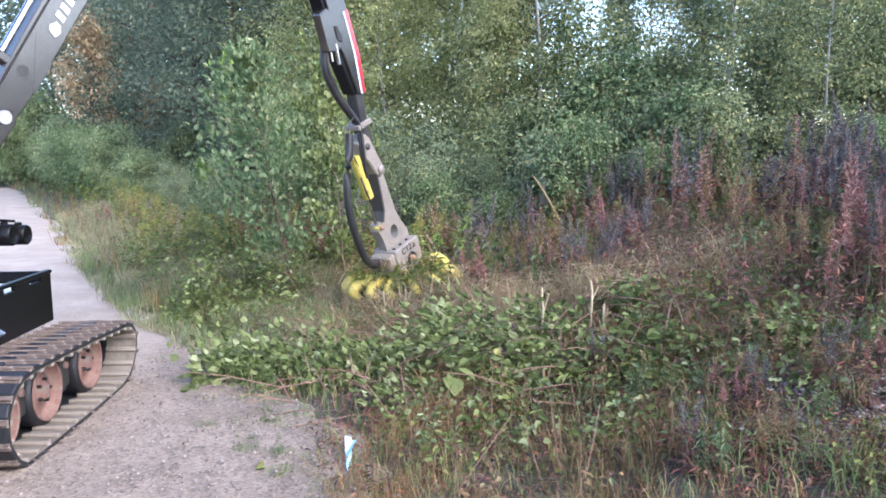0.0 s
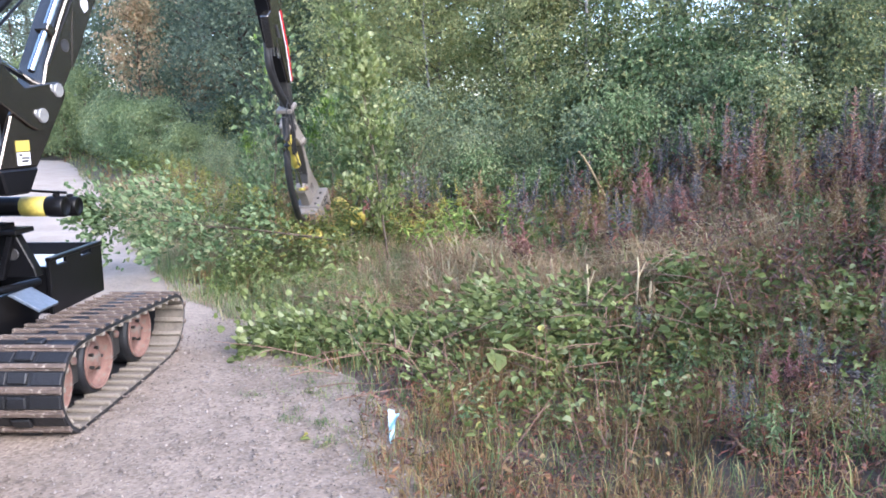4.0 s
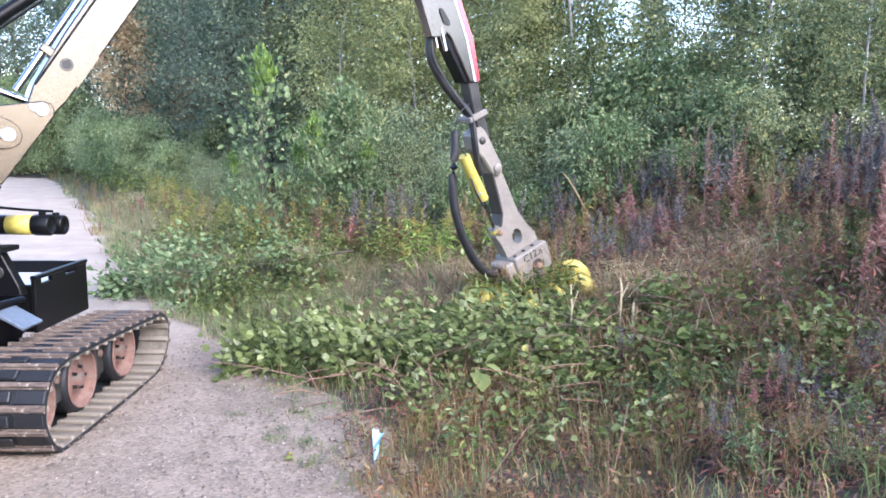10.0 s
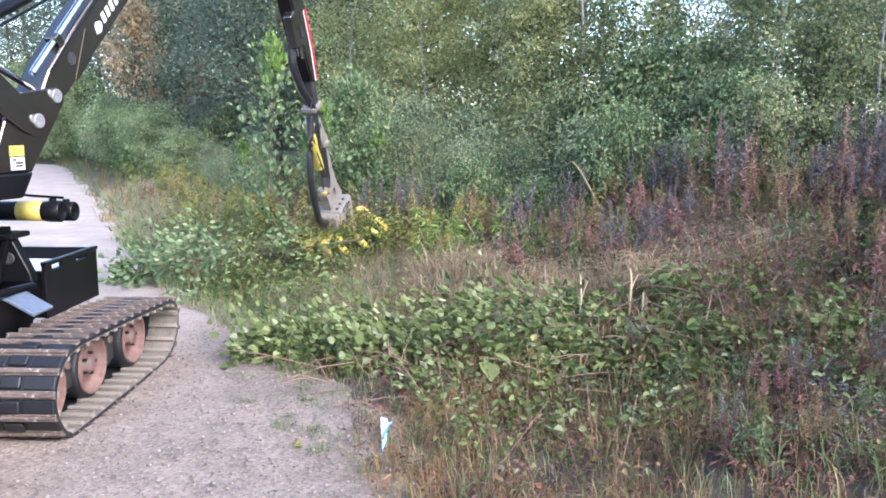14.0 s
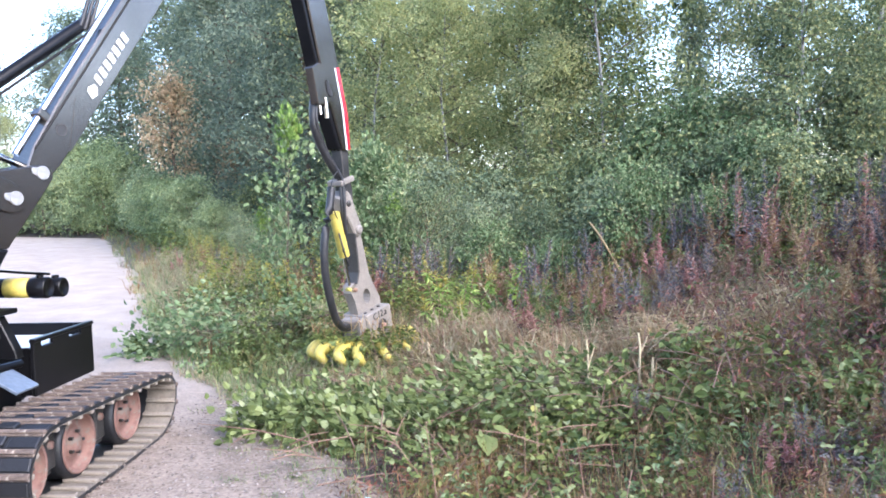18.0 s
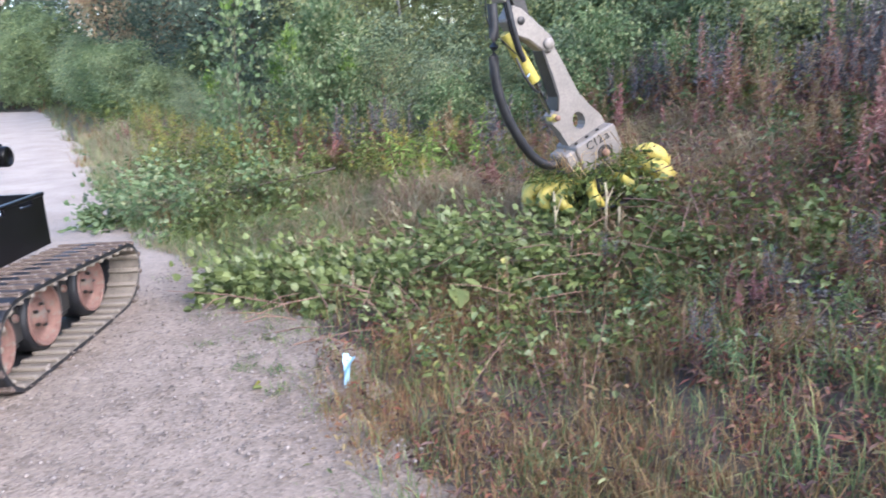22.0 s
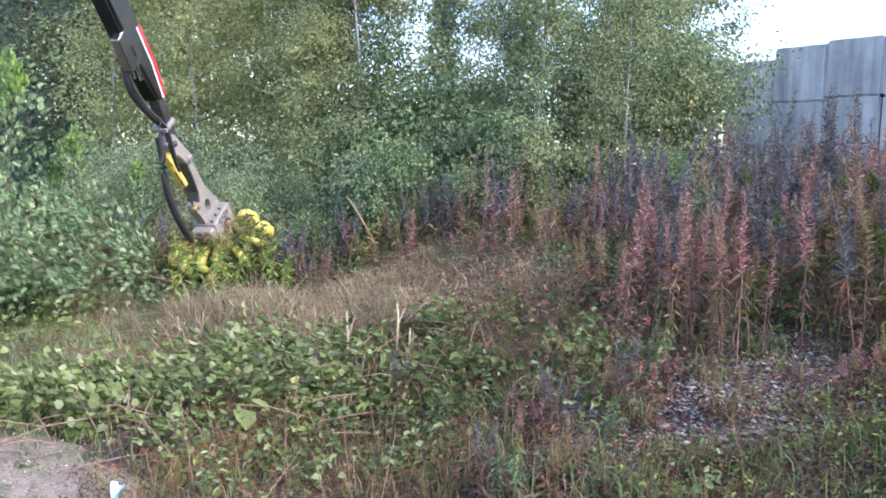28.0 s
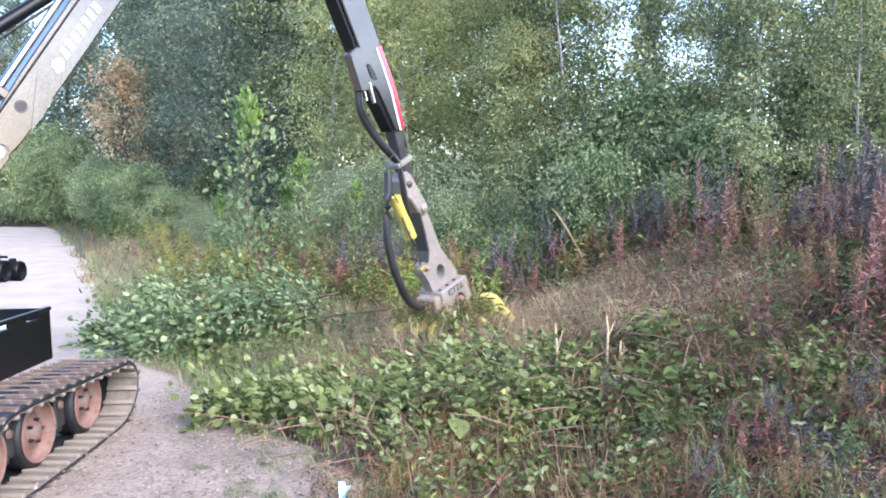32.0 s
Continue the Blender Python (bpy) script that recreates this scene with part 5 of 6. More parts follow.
def weed_clump(seed, stems, height, head, mat, leafmat, label, full=70, leafy_=26):
    """Several withered stems that stand in one tuft."""
    rng = np.random.RandomState(seed)
    t = thing("weed_clump", (0, 0, 0), label, "plant")
    stalk, fol, tops = [], [], []
    for k in range(stems):
        a, r = rng.uniform(0, 6.3), 0.16 * math.sqrt(rng.uniform(0, 1))
        b = np.array([r * math.cos(a), r * math.sin(a), -0.03])
        h = height * rng.uniform(0.55, 1.1)
        top = b + [rng.normal(0, 0.12) * h, rng.normal(0, 0.12) * h, h]
        mid = (b + top) / 2 + rng.normal(0, 0.02, 3)
        stalk += tube([b, mid, top], [0.005, 0.004, 0.002], 4, False)
        q = rng.uniform(0.1, 1 - head * 0.7, leafy_)[:, None]
        w = rng.uniform(0, 6.3, leafy_)
        fol.append(leaves(b + (top - b) * q, np.stack([np.cos(w), np.sin(w), rng.uniform(-1.0, 0.5, leafy_)], 1), rng.uniform(0.05, 0.13, leafy_), rng.uniform(0.012, 0.03, leafy_), rng, 0.3, 0.25))
        q = rng.uniform(0, 1, full)
        w = rng.uniform(0, 6.3, full)
        way = np.stack([np.cos(w), np.sin(w), rng.uniform(0.2, 1.6, full)], 1)
        tops.append(leaves(top - (top - b) * (head * q)[:, None], way, rng.uniform(0.03, 0.09, full) * (0.4 + 0.7 * q), rng.uniform(0.006, 0.013, full), rng, 0.2))
    tagged(part("stem_tuft", stalk, TWIG, t, "thin reddish stems", True), kind="stuff")
    tagged(part("foliage", fol, leafmat, t), kind="stuff")
    tagged(part("seed_tuft", tops, mat, t), kind="stuff")
    return t


CLUMPS = [weed_clump(300, 6, 0.8, 0.35, SEEDSTRAW, LEAF_AUTUMN, "tuft of rusty withered herbs"), weed_clump(301, 7, 0.7, 0.3, SEEDPINK, LEAF_DRY, "tuft of red-brown withered fireweed"),
          weed_clump(302, 6, 0.75, 0.25, LEAF_HERB, LEAF_NETTLE, "tuft of green nettle stems", 30, 44), weed_clump(303, 7, 0.85, 0.4, SEEDHEAD, LEAF_DRY, "tuft of slate-grey fireweed"),
          weed_clump(304, 5, 0.6, 0.3, SEEDSTRAW, LEAF_HERB, "tuft of straw-coloured herbs with green leaves", 40, 40)]


def fireweed_bank():
    rng = np.random.RandomState(31)
    n = 2400
    x, y = rng.uniform(2.05, 4.7, n), rng.uniform(3.0, 7.6, n)
    clump = np.sin(x * 4.1 + 1.7 * y) * np.sin(y * 3.7 - 1.4 * x) + rng.uniform(-0.35, 0.35, n)
    ok = (clump > 0.25) & ((x > 2.75) | (y < 4.9) | (rng.uniform(0, 1, n) < 0.12)) & ((x - 1.6) > (4.5 - y) * 0.85) & ~((y > 5.2) & (x < 2.0 + 0.3 * rng.uniform(0, 1, n)))
    # colours gather in patches: slate-grey to the right, pink and straw towards the mown ground
    by_kind = {k: [] for k in range(len(WEEDS))}
    for a, b in list(zip(x[ok], y[ok]))[:205]:
        tone = math.sin(a * 2.3 + 0.6 * b) + math.sin(b * 1.9 - a) + 1.1 * (a - 2.9) + rng.normal(0, 0.35)
        kind = rng.choice([0, 2, 4, 7, 6]) if tone > 0.15 else rng.choice([1, 8, 5]) if tone > -0.7 else rng.choice([5, 3, 6, 5])
        by_kind[kind].append((a, b, rng.uniform(0.55, 0.95) * (0.74 + 0.08 * min(a - 1.6, 2.6))))
    for a, b in zip(rng.uniform(2.95, 4.0, 30), rng.uniform(3.1, 4.7, 30)):
        by_kind[rng.choice([0, 2, 4, 7, 0, 5])].append((a, b, rng.uniform(0.5, 0.74)))
    for k, rows in by_kind.items():
        plant_rows([WEEDS[k]], rows or [(3.0 + 0.2 * k, 6.0, 0.8)], group="fireweed on the bank", lean=9, seed=9 + k)
    spots = [(rng.uniform(1.6, 3.6), rng.uniform(4.4, 8.6), rng.uniform(0.45, 0.75)) for k in range(50)]
    plant_rows(AUTUMN, [s for s in spots if s[0] > 2.05 or s[1] > 8.1], "leafy fireweed turning red and straw-coloured", "reddening fireweed", 12, 19)
    rows = [(rng.uniform(2.6, 4.4), rng.uniform(4.0, 7.8), rng.uniform(0.6, 1.0)) for k in range(56)]
    rows += [(rng.uniform(1.95, 2.6), rng.uniform(4.6, 7.8), rng.uniform(0.35, 0.6)) for k in range(16)]
    shoots = [(rng.uniform(2.6, 4.3), rng.uniform(3.9, 6.5), rng.uniform(0.3, 0.75)) for k in range(22)]
    for a, b, size in shoots:
        copy_thing(CLUMPS[2], pose(a, b, float(ground_height(a, b)), 0, 0, 90 * a) @ Matrix.Diagonal((size, size, size, 1)))
    rows += [(rng.uniform(0.2, 3.0), rng.uniform(8.5, 9.3), rng.uniform(0.85, 1.3)) for k in range(64)]
    rows += [(rng.uniform(-2.6, 1.6), rng.uniform(9.2, 10.2), rng.uniform(0.85, 1.3)) for k in range(34)]
    rows += [(float(edge(b)) + rng.uniform(0.5, 1.6), b, rng.uniform(0.6, 1.0)) for b in rng.uniform(9.5, 15.5, 30)]
    rows += [(rng.uniform(2.7, 3.6), rng.uniform(2.5, 3.3), rng.uniform(0.4, 0.6)) for k in range(12)]
    low = [(rng.uniform(1.1, 2.3), rng.uniform(3.2, 4.8), rng.uniform(0.3, 0.5)) for k in range(20)]
    rows = low + [r for r in rows if (r[0] - 1.6) * 1.3 > (4.5 - r[1]) * 0.95]
    plant_rows(CLUMPS, rows, group="weed tufts", lean=8, seed=29)
    # the farther field, one part for each kind of piece
    field = tagged(new("fireweed_field"), "dense withered fireweed covering the bank", "plants", kind="stuff")
    for mat, n, seed in ((SEEDHEAD, 1550, 1), (SEEDPINK, 380, 2), (SEEDSTRAW, 420, 3)):
        rng = np.random.RandomState(seed)
        p = scatter(n, 2.4, 8.4, 3.6, 11.5, rng, lambda x, y: ((y + 0.3 * x > 7.6) | (x > 4.2)) & (np.sin(x * 3.6 + y) * np.sin(3.2 * y - x) + rng.uniform(-0.6, 0.6, len(x)) > 0.0))
        n = len(p)
        h = rng.uniform(0.5, 1.12, n) * (1 - 0.06 * np.clip(p[:, 0] - 4, 0, 4)) * (0.85 + 0.25 * np.sin(p[:, 0] * 2.3 + p[:, 1]))
        lean = rng.normal(0, 0.09, (n, 2))
        top = p + np.stack([lean[:, 0] * h, lean[:, 1] * h, h], 1)
        s = rng.uniform(0, 6.3, n)
        w = np.stack([np.cos(s), np.sin(s), 0 * s], 1) * 0.006
        v = np.stack([p - w, p + w, top + w * 0.4, top - w * 0.4], 1).reshape(-1, 3)
        part("stalk", [(v, np.arange(n)[:, None] * 4 + np.arange(4)[None])], TWIG, field)
        m = 75
        q = rng.uniform(0, 1, (n, m))
        base = p[:, None] + (top - p)[:, None] * (1 - 0.5 * q)[..., None]
        a = rng.uniform(0, 6.3, (n, m))
        way = np.stack([np.cos(a), np.sin(a), rng.uniform(0.1, 1.2, (n, m))], -1)
        part("seed_head", [leaves(base.reshape(-1, 3), way.reshape(-1, 3), (rng.uniform(0.04, 0.085, (n, m)) * (0.5 + 0.6 * q)).ravel(), rng.uniform(0.008, 0.016, n * m), rng, 0.2)], mat, field)
        m = 14
        base = p[:, None] + (top - p)[:, None] * rng.uniform(0.1, 0.6, (n, m))[..., None]
        a = rng.uniform(0, 6.3, (n, m))
        way = np.stack([np.cos(a), np.sin(a), rng.uniform(-0.9, 0.4, (n, m))], -1)
        part("foliage", [leaves(base.reshape(-1, 3), way.reshape(-1, 3), rng.uniform(0.07, 0.13, n * m), rng.uniform(0.012, 0.026, n * m), rng, 0.3)], LEAF_DRY, field)


def goldenrod(seed):
    rng = np.random.RandomState(seed)
    t = thing("goldenrod", (0, 0, 0), "yellow flowering goldenrod on the verge", "plant", "goldenrods")
    fol, flo = [], []
    for k in range(5):
        a, r = rng.uniform(0, 6.3), rng.uniform(0.04, 0.22)
        h = rng.uniform(0.65, 1.0)
        b = np.array([r * math.cos(a), r * math.sin(a), 0])
        top = b * 2.2 + [0, 0, h]
        part("stem", tube([b, (b + top) / 2, top], [0.005, 0.004, 0.002], 5, False), TWIG, t, "", True)
        n = 40
        q = rng.uniform(0.1, 0.85, n)[:, None]
        fol.append(leaves(b + (top - b) * q, rng.normal(0, 1, (n, 3)) * [1, 1, 0.3], rng.uniform(0.05, 0.1, n), 0.016, rng, 0.2, 0.1))
        n = 90
        q = rng.uniform(0, 1, n)[:, None]
        d = rng.normal(0, 1, (n, 3)) * [1, 1, 0.5]
        flo.append(leaves(top + [0, 0, -0.24] * q + d * 0.05 * q, d, rng.uniform(0.015, 0.035, n), 0.014, rng, 0.2))
    part("foliage", fol, LEAF_HERB, t)
    part("blossom", flo, LEAF_YELLOW, t, "yellow blossom")
    return t


def verge():
    plant_rows([goldenrod(130), goldenrod(131)], [(-3.2, 9.5, 0.85), (-2.9, 9.8, 1.0), (-3.5, 10.3, 0.9), (-2.5, 9.5, 1.05), (-2.0, 9.3, 1.1), (-1.6, 9.7, 1.1), (-2.3, 10.2, 1.15), (-3.9, 11.2, 0.95), (-4.5, 12.8, 0.95), (-5.2, 14.8, 0.95),
                                                 (-2.9, 11.0, 1.1), (-1.7, 10.4, 1.2), (-6.6, 17.5, 0.95), (-4.9, 13.6, 1.1)], seed=11)


def near_edge(x, y, a, b):
    d = x - edge(y)
    bare = (((x - 2.35) / 0.85) ** 2 + ((y - 3.6) / 0.7) ** 2 + 0.2 * np.sin(9 * y) * np.sin(7 * x) < 1) & (np.sin(13 * x + 5 * y) * np.sin(11 * y - 4 * x) < 0.45)
    return (d > a) & (d < b) & ~bare


def ground_plants():
    rng = np.random.RandomState(41)
    # dry grass: verge of the road, foot of the bank, mown middle
    zones = [(7000, -1.2, 2.6, 2.4, 4.5, 0.0, 3.2, 0.15, 0.0035), (3000, -5, 0.4, 4.6, 11, -0.06, 0.4, 0.12, 0.005), (1500, -5, 0.4, 4.6, 11, 0.3, 1.7, 0.3, 0.005), (1500, -9, -1, 7, 18, -0.1, 0.4, 0.15, 0.008), (2000, -9, -1, 7, 18, 0.3, 2.6, 0.42, 0.008), (4500, -19, -2.5, 10, 33, -0.1, 2.2, 0.28, 0.014), (2200, 1.4, 5.5, 3.6, 8, 0, 9, 0.28, 0.005),
             (9000, -2.2, 0.6, 2.6, 7, -0.22, 0.1, 0.05, 0.003), (2500, -2.2, 0.6, 2.6, 7, -0.5, 0.0, 0.03, 0.003)]
    zones += [(2400, 0.0, 2.4, 4.4, 6.2, 0.1, 9, 0.22, 0.005), (6000, -0.6, 5.0, -3.0, 2.4, 0.1, 9, 0.16, 0.006)]
    mown = [(6000, -1.6, 2.7, 5.7, 8.8, 0.5, 9, 0.24, 0.006), (6500, -0.3, 2.75, 6.0, 8.9, 0.5, 9, 0.3, 0.008), (3600, -0.3, 2.75, 6.0, 8.9, 0.5, 9, 0.42, 0.012)]
    for area, name, mat, label in ((zones, "dry_grass", GRASS_DRY, "straw-coloured dry grass on the verge"), (mown, "mown_grass", GRASS_STRAW, "bleached dry grass that was mown before")):
        dry = []
        for n, x0, x1, y0, y1, a, b, h, w in area:
            p = scatter(n, x0, x1, y0, y1, rng, lambda x, y: near_edge(x, y, a, b))
            c = 0.5 + 0.5 * np.sin(p[:, 0] * 4.3 + 1.7 * p[:, 1]) * np.sin(3.1 * p[:, 1] - p[:, 0])
            c = c * np.clip((p[:, 0] - edge(p[:, 1]) + 0.25) / 0.7, 0.1, 1)
            p = p[rng.uniform(0, 1, len(p)) < (0.1 + 0.9 * c ** 1.4 if area is zones else 0.25 + 0.75 * c)]
            q = np.repeat(p, 5, 0) + rng.normal(0, 0.022, (len(p) * 5, 3)) * [1, 1, 0]
            dry.append(blades(q, h * rng.uniform(0.4, 1.4, len(q)), 0.85 if area is zones else 1.2, w * rng.uniform(0.5, 1.3, len(q)), rng))
        solid(name, dry, mat, (0, 0, 0), label, "grass", kind="stuff")
    soft = []
    for n, lo, hi, h in ((3500, 0.0, 0.5, 0.1), (4500, 0.3, 1.3, 0.26), (4000, 0.8, 2.2, 0.42)):
        y = (8.0 if h > 0.2 else 6.2) + 9.5 * rng.uniform(0, 1, n) ** 1.3
        x = edge(y) + rng.uniform(lo, hi, n)
        p = np.stack([x, y, ground_height(x, y)], 1)
        p = p[np.sin(p[:, 0] * 3.1 + 1.3 * p[:, 1]) * np.sin(2.7 * p[:, 1] - p[:, 0]) + rng.uniform(-0.6, 0.6, n) > -0.25]
        q = np.repeat(p, 4, 0) + rng.normal(0, 0.03, (len(p) * 4, 3)) * [1, 1, 0]
        soft.append(blades(q, h * rng.uniform(0.4, 1.3, len(q)), 0.8, 0.007 * rng.uniform(0.5, 1.3, len(q)), rng))
    solid("verge_grass", soft, GRASS_VERGE, (0, 0, 0), "pale beige and green grass beside the road", "grass", kind="stuff")
    green = []
    for n, x0, x1, y0, y1, a, b, h in [(1500, -1.8, 2.3, 5.8, 8.8, 0.4, 9, 0.26), (1700, -1.2, 2.6, 2.4, 6.4, 0.05, 4, 0.15), (4600, -5, 1.0, 5, 12, 0.0, 3.5, 0.26), (5200, -18, -2.5, 10, 33, 0.0, 3, 0.34), (1600, 1.2, 5.5, 2.2, 6, 0, 9, 0.16), (90, -1.3, -0.4, 3.5, 5.5, -0.5, 0.0, 0.07)]:
        p = scatter(n, x0, x1, y0, y1, rng, lambda x, y: near_edge(x, y, a, b))
        q = np.repeat(p, 4, 0) + rng.normal(0, 0.03, (len(p) * 4, 3)) * [1, 1, 0]
        green.append(blades(q, h * rng.uniform(0.4, 1.3, len(q)), 0.7, rng.uniform(0.003, 0.007, len(q)), rng))
    isle = scatter(60, -2.0, 0.4, 2.7, 6.2, rng, lambda x, y: near_edge(x, y, -0.45, 0.15))
    q = np.repeat(isle, 45, 0) + rng.normal(0, 0.05, (len(isle) * 45, 3)) * [1, 1, 0]
    green.append(blades(q + [0, 0, 0.02], rng.uniform(0.02, 0.08, len(q)), 1.0, 0.004, rng))
    tuft = np.array([(-0.9, 4.5), (-0.95, 4.05), (-0.75, 4.0), (-1.25, 4.4), (-0.7, 3.75), (-1.1, 5.0)])
    q = np.repeat(np.c_[tuft, np.full(len(tuft), 0.03)], 70, 0) + rng.normal(0, 0.035, (len(tuft) * 70, 3)) * [1, 1, 0]
    green.append(blades(q, rng.uniform(0.02, 0.07, len(q)), 1.0, 0.004, rng))
    solid("green_grass", green, GRASS_GREEN, (0, 0, 0), "short green grass between the weeds", "grass", kind="stuff")
    # low leafy herbs
    herb = []
    for n, x0, x1, y0, y1, a, b, h, size in [(90, -0.3, 2.4, 3.7, 5.2, 0.5, 9, 0.14, 0.045), (30, 0.4, 2.0, 4.4, 5.8, 0.5, 9, 0.24, 0.06), (380, -4, 0.6, 8.6, 11.5, 0.9, 6, 0.5, 0.055), (300, -2.4, 0.4, 6.3, 8.6, 0.3, 6, 0.15, 0.045), (260, -0.4, 2.6, 6.0, 8.6, 0.35, 6, 0.2, 0.042), (240, 1.9, 5.5, 3.6, 8.5, 0, 9, 0.32, 0.04),
                                             (1300, -18, -3, 11, 33, 0.9, 6, 0.6, 0.1), (650, -1, 4, 8.5, 11, 0, 9, 0.65, 0.052), (40, 1.4, 3.2, 3.0, 4.2, 0, 9, 0.1, 0.024), (330, 1.7, 3.4, 2.0, 3.1, 0, 9, 0.14, 0.022), (90, -2.4, -1.2, 7.2, 9.0, 0.6, 9, 0.55, 0.05), (60, -0.9, 0.6, 8.7, 9.3, 0.6, 9, 0.5, 0.05)]:
        p = scatter(n, x0, x1, y0, y1, rng, (lambda x, y: near_edge(x, y, a, b)) if h > 0.12 else None)
        m = 16
        hh = rng.uniform(0.05, 1, (len(p), m)) * h * rng.uniform(0.5, 1.3, (len(p), 1))
        base = p[:, None] + np.stack([rng.normal(0, 0.06, hh.shape), rng.normal(0, 0.06, hh.shape), hh], -1)
        way = rng.normal(0, 1, base.shape) * [1, 1, 0.35]
        k = base.shape[0] * m
        herb.append(leaves(base.reshape(-1, 3), way.reshape(-1, 3), size * rng.uniform(0.6, 1.5, k), size * 0.6 * rng.uniform(0.6, 1.3, k), rng, 0.2, 0.2, True))
    solid("herbs", herb, LEAF_HERB, (0, 0, 0), "low green nettles and brambles", "herbs", kind="stuff")
    bramble = []
    for n, x0, x1, y0, y1, h, size in [(60, 0.1, 2.1, 4.5, 6.0, 0.24, 0.06), (45, 0.25, 2.1, 4.1, 5.3, 0.24, 0.055), (26, 0.2, 2.3, 3.9, 4.8, 0.16, 0.045), (60, -2.4, -1.1, 6.6, 8.6, 0.42, 0.05), (60, -1.1, 0.4, 6.0, 8.4, 0.16, 0.045), (110, -4.2, -1.2, 8.0, 11.5, 0.45, 0.05), (60, 0.2, 2.2, 6.2, 8.3, 0.16, 0.045), (40, 1.9, 4.5, 4.2, 7.5, 0.4, 0.04), (16, 1.4, 3.4, 3.4, 4.6, 0.2, 0.035)]:
        p = scatter(3 * n, x0, x1, y0, y1, rng)
        p = p[p[:, 0] > edge(p[:, 1]) + 0.45]
        p = p[np.sin(p[:, 0] * 5.1 + 2.2 * p[:, 1]) * np.sin(4.3 * p[:, 1] - 2.0 * p[:, 0]) + rng.uniform(-0.5, 0.5, len(p)) > 0.2][:n]
        n = len(p)
        m = 26
        hh = rng.uniform(0.05, 1, (n, m)) * h * rng.uniform(0.3, 1.4, (n, 1))
        base = p[:, None] + np.stack([rng.normal(0, 0.07, hh.shape), rng.normal(0, 0.07, hh.shape), hh], -1)
        k = n * m
        bramble.append(leaves(base.reshape(-1, 3), rng.normal(0, 1, (k, 3)) * [1, 1, 0.4], size * rng.uniform(0.6, 1.4, k), size * 0.8 * rng.uniform(0.6, 1.3, k), rng, 0.25, 0.2, True))
    nettle, red = [], []
    for out, n, x0, x1, y0, y1, h, size in [(nettle, 46, 0.5, 2.6, 8.0, 9.0, 0.34, 0.05), (nettle, 34, 1.9, 3.6, 5.4, 8.0, 0.36, 0.045), (nettle, 22, -1.2, 1.8, 6.4, 8.0, 0.14, 0.04), (nettle, 12, 0.6, 1.7, 4.0, 5.0, 0.18, 0.04),
                                            (red, 44, 1.5, 3.6, 4.6, 8.6, 0.36, 0.042), (red, 40, -0.4, 2.4, 3.0, 5.6, 0.2, 0.03), (nettle, 16, -0.3, 2.4, 2.7, 4.6, 0.16, 0.034), (red, 40, 0.2, 2.5, 6.4, 8.8, 0.28, 0.035)]:
        p = scatter(n, x0, x1, y0, y1, rng)
        m = 20
        hh = rng.uniform(0.1, 1, (len(p), m)) * h * rng.uniform(0.5, 1.4, (len(p), 1))
        base = p[:, None] + np.stack([rng.normal(0, 0.06, hh.shape), rng.normal(0, 0.06, hh.shape), hh], -1)
        k = len(p) * m
        out.append(leaves(base.reshape(-1, 3), rng.normal(0, 1, (k, 3)) * [1, 1, 0.4], size * rng.uniform(0.6, 1.5, k), size * 0.62 * rng.uniform(0.6, 1.3, k), rng, 0.25, 0.2, True))
    solid("nettles", nettle, LEAF_NETTLE, (0, 0, 0), "bright green nettles among the dry grass", "herbs", kind="stuff")
    solid("reddened_herbs", red, LEAF_AUTUMN, (0, 0, 0), "low herbs with red and ochre autumn leaves", "herbs", kind="stuff")
    solid("brambles", bramble, LEAF_PALE, (0, 0, 0), "fresh green bramble and nettle clumps", "herbs", kind="stuff")
    dead = []
    for n, x0, x1, y0, y1, a, h in [(900, 1.2, 4.4, 2.2, 4.5, -9, 0.05), (500, 1.2, 3.2, 2.6, 4.5, -99, 0.03), (1300, -0.6, 3.8, 2.3, 6.2, 0.1, 0.1), (1000, 1.5, 5.5, 3.4, 8.5, 0, 0.55), (200, -0.3, 2.2, 6.0, 9, 0.5, 0.2)]:
        p = scatter(n, x0, x1, y0, y1, rng, (lambda x, y: near_edge(x, y, a, 9)) if a > -50 else None)
        m = 12
        hh = rng.uniform(0.02, 1, (len(p), m)) * h
        base = p[:, None] + np.stack([rng.normal(0, 0.05, hh.shape), rng.normal(0, 0.05, hh.shape), hh], -1)
        k = len(p) * m
        dead.append(leaves(base.reshape(-1, 3), rng.normal(0, 1, (k, 3)) * [1, 1, 0.7], rng.uniform(0.025, 0.075, k), rng.uniform(0.006, 0.02, k), rng, 0.3, 0.3))
    solid("withered_herbs", dead, LEAF_DRY, (0, 0, 0), "brown withered herbs and leaf litter", "herbs", kind="stuff")
    stems = []
    p = scatter(900, -0.3, 5.0, 3.2, 9, rng, lambda x, y: near_edge(x, y, 0.4, 9))
    p = np.concatenate([p[:420], scatter(520, -1.0, 2.7, 5.9, 8.8, rng)])
    for b in p:
        h = rng.uniform(0.12, 0.5)
        d = rng.normal(0, 0.5, 2) * h
        stems += tube([b, b + [d[0], d[1], h]], [0.003, 0.0018], 4, False)
    solid("dead_stalks", stems, TWIG, (0, 0, 0), "thin brown dead stalks", "stalks", kind="stuff")


def sapling(seed, height, label, name="sapling", leaf=(0.085, 0.065), per=85, n_limb=20, spread=0.75, mats=None, flat=1.0):
    return tree(name, seed, height, n_limb, spread, per, leaf, mats or (BARK, LEAF_PALE), label, "sapling", 0.12, 0.11, 0.013, 1.1, True, -0.25, flat)


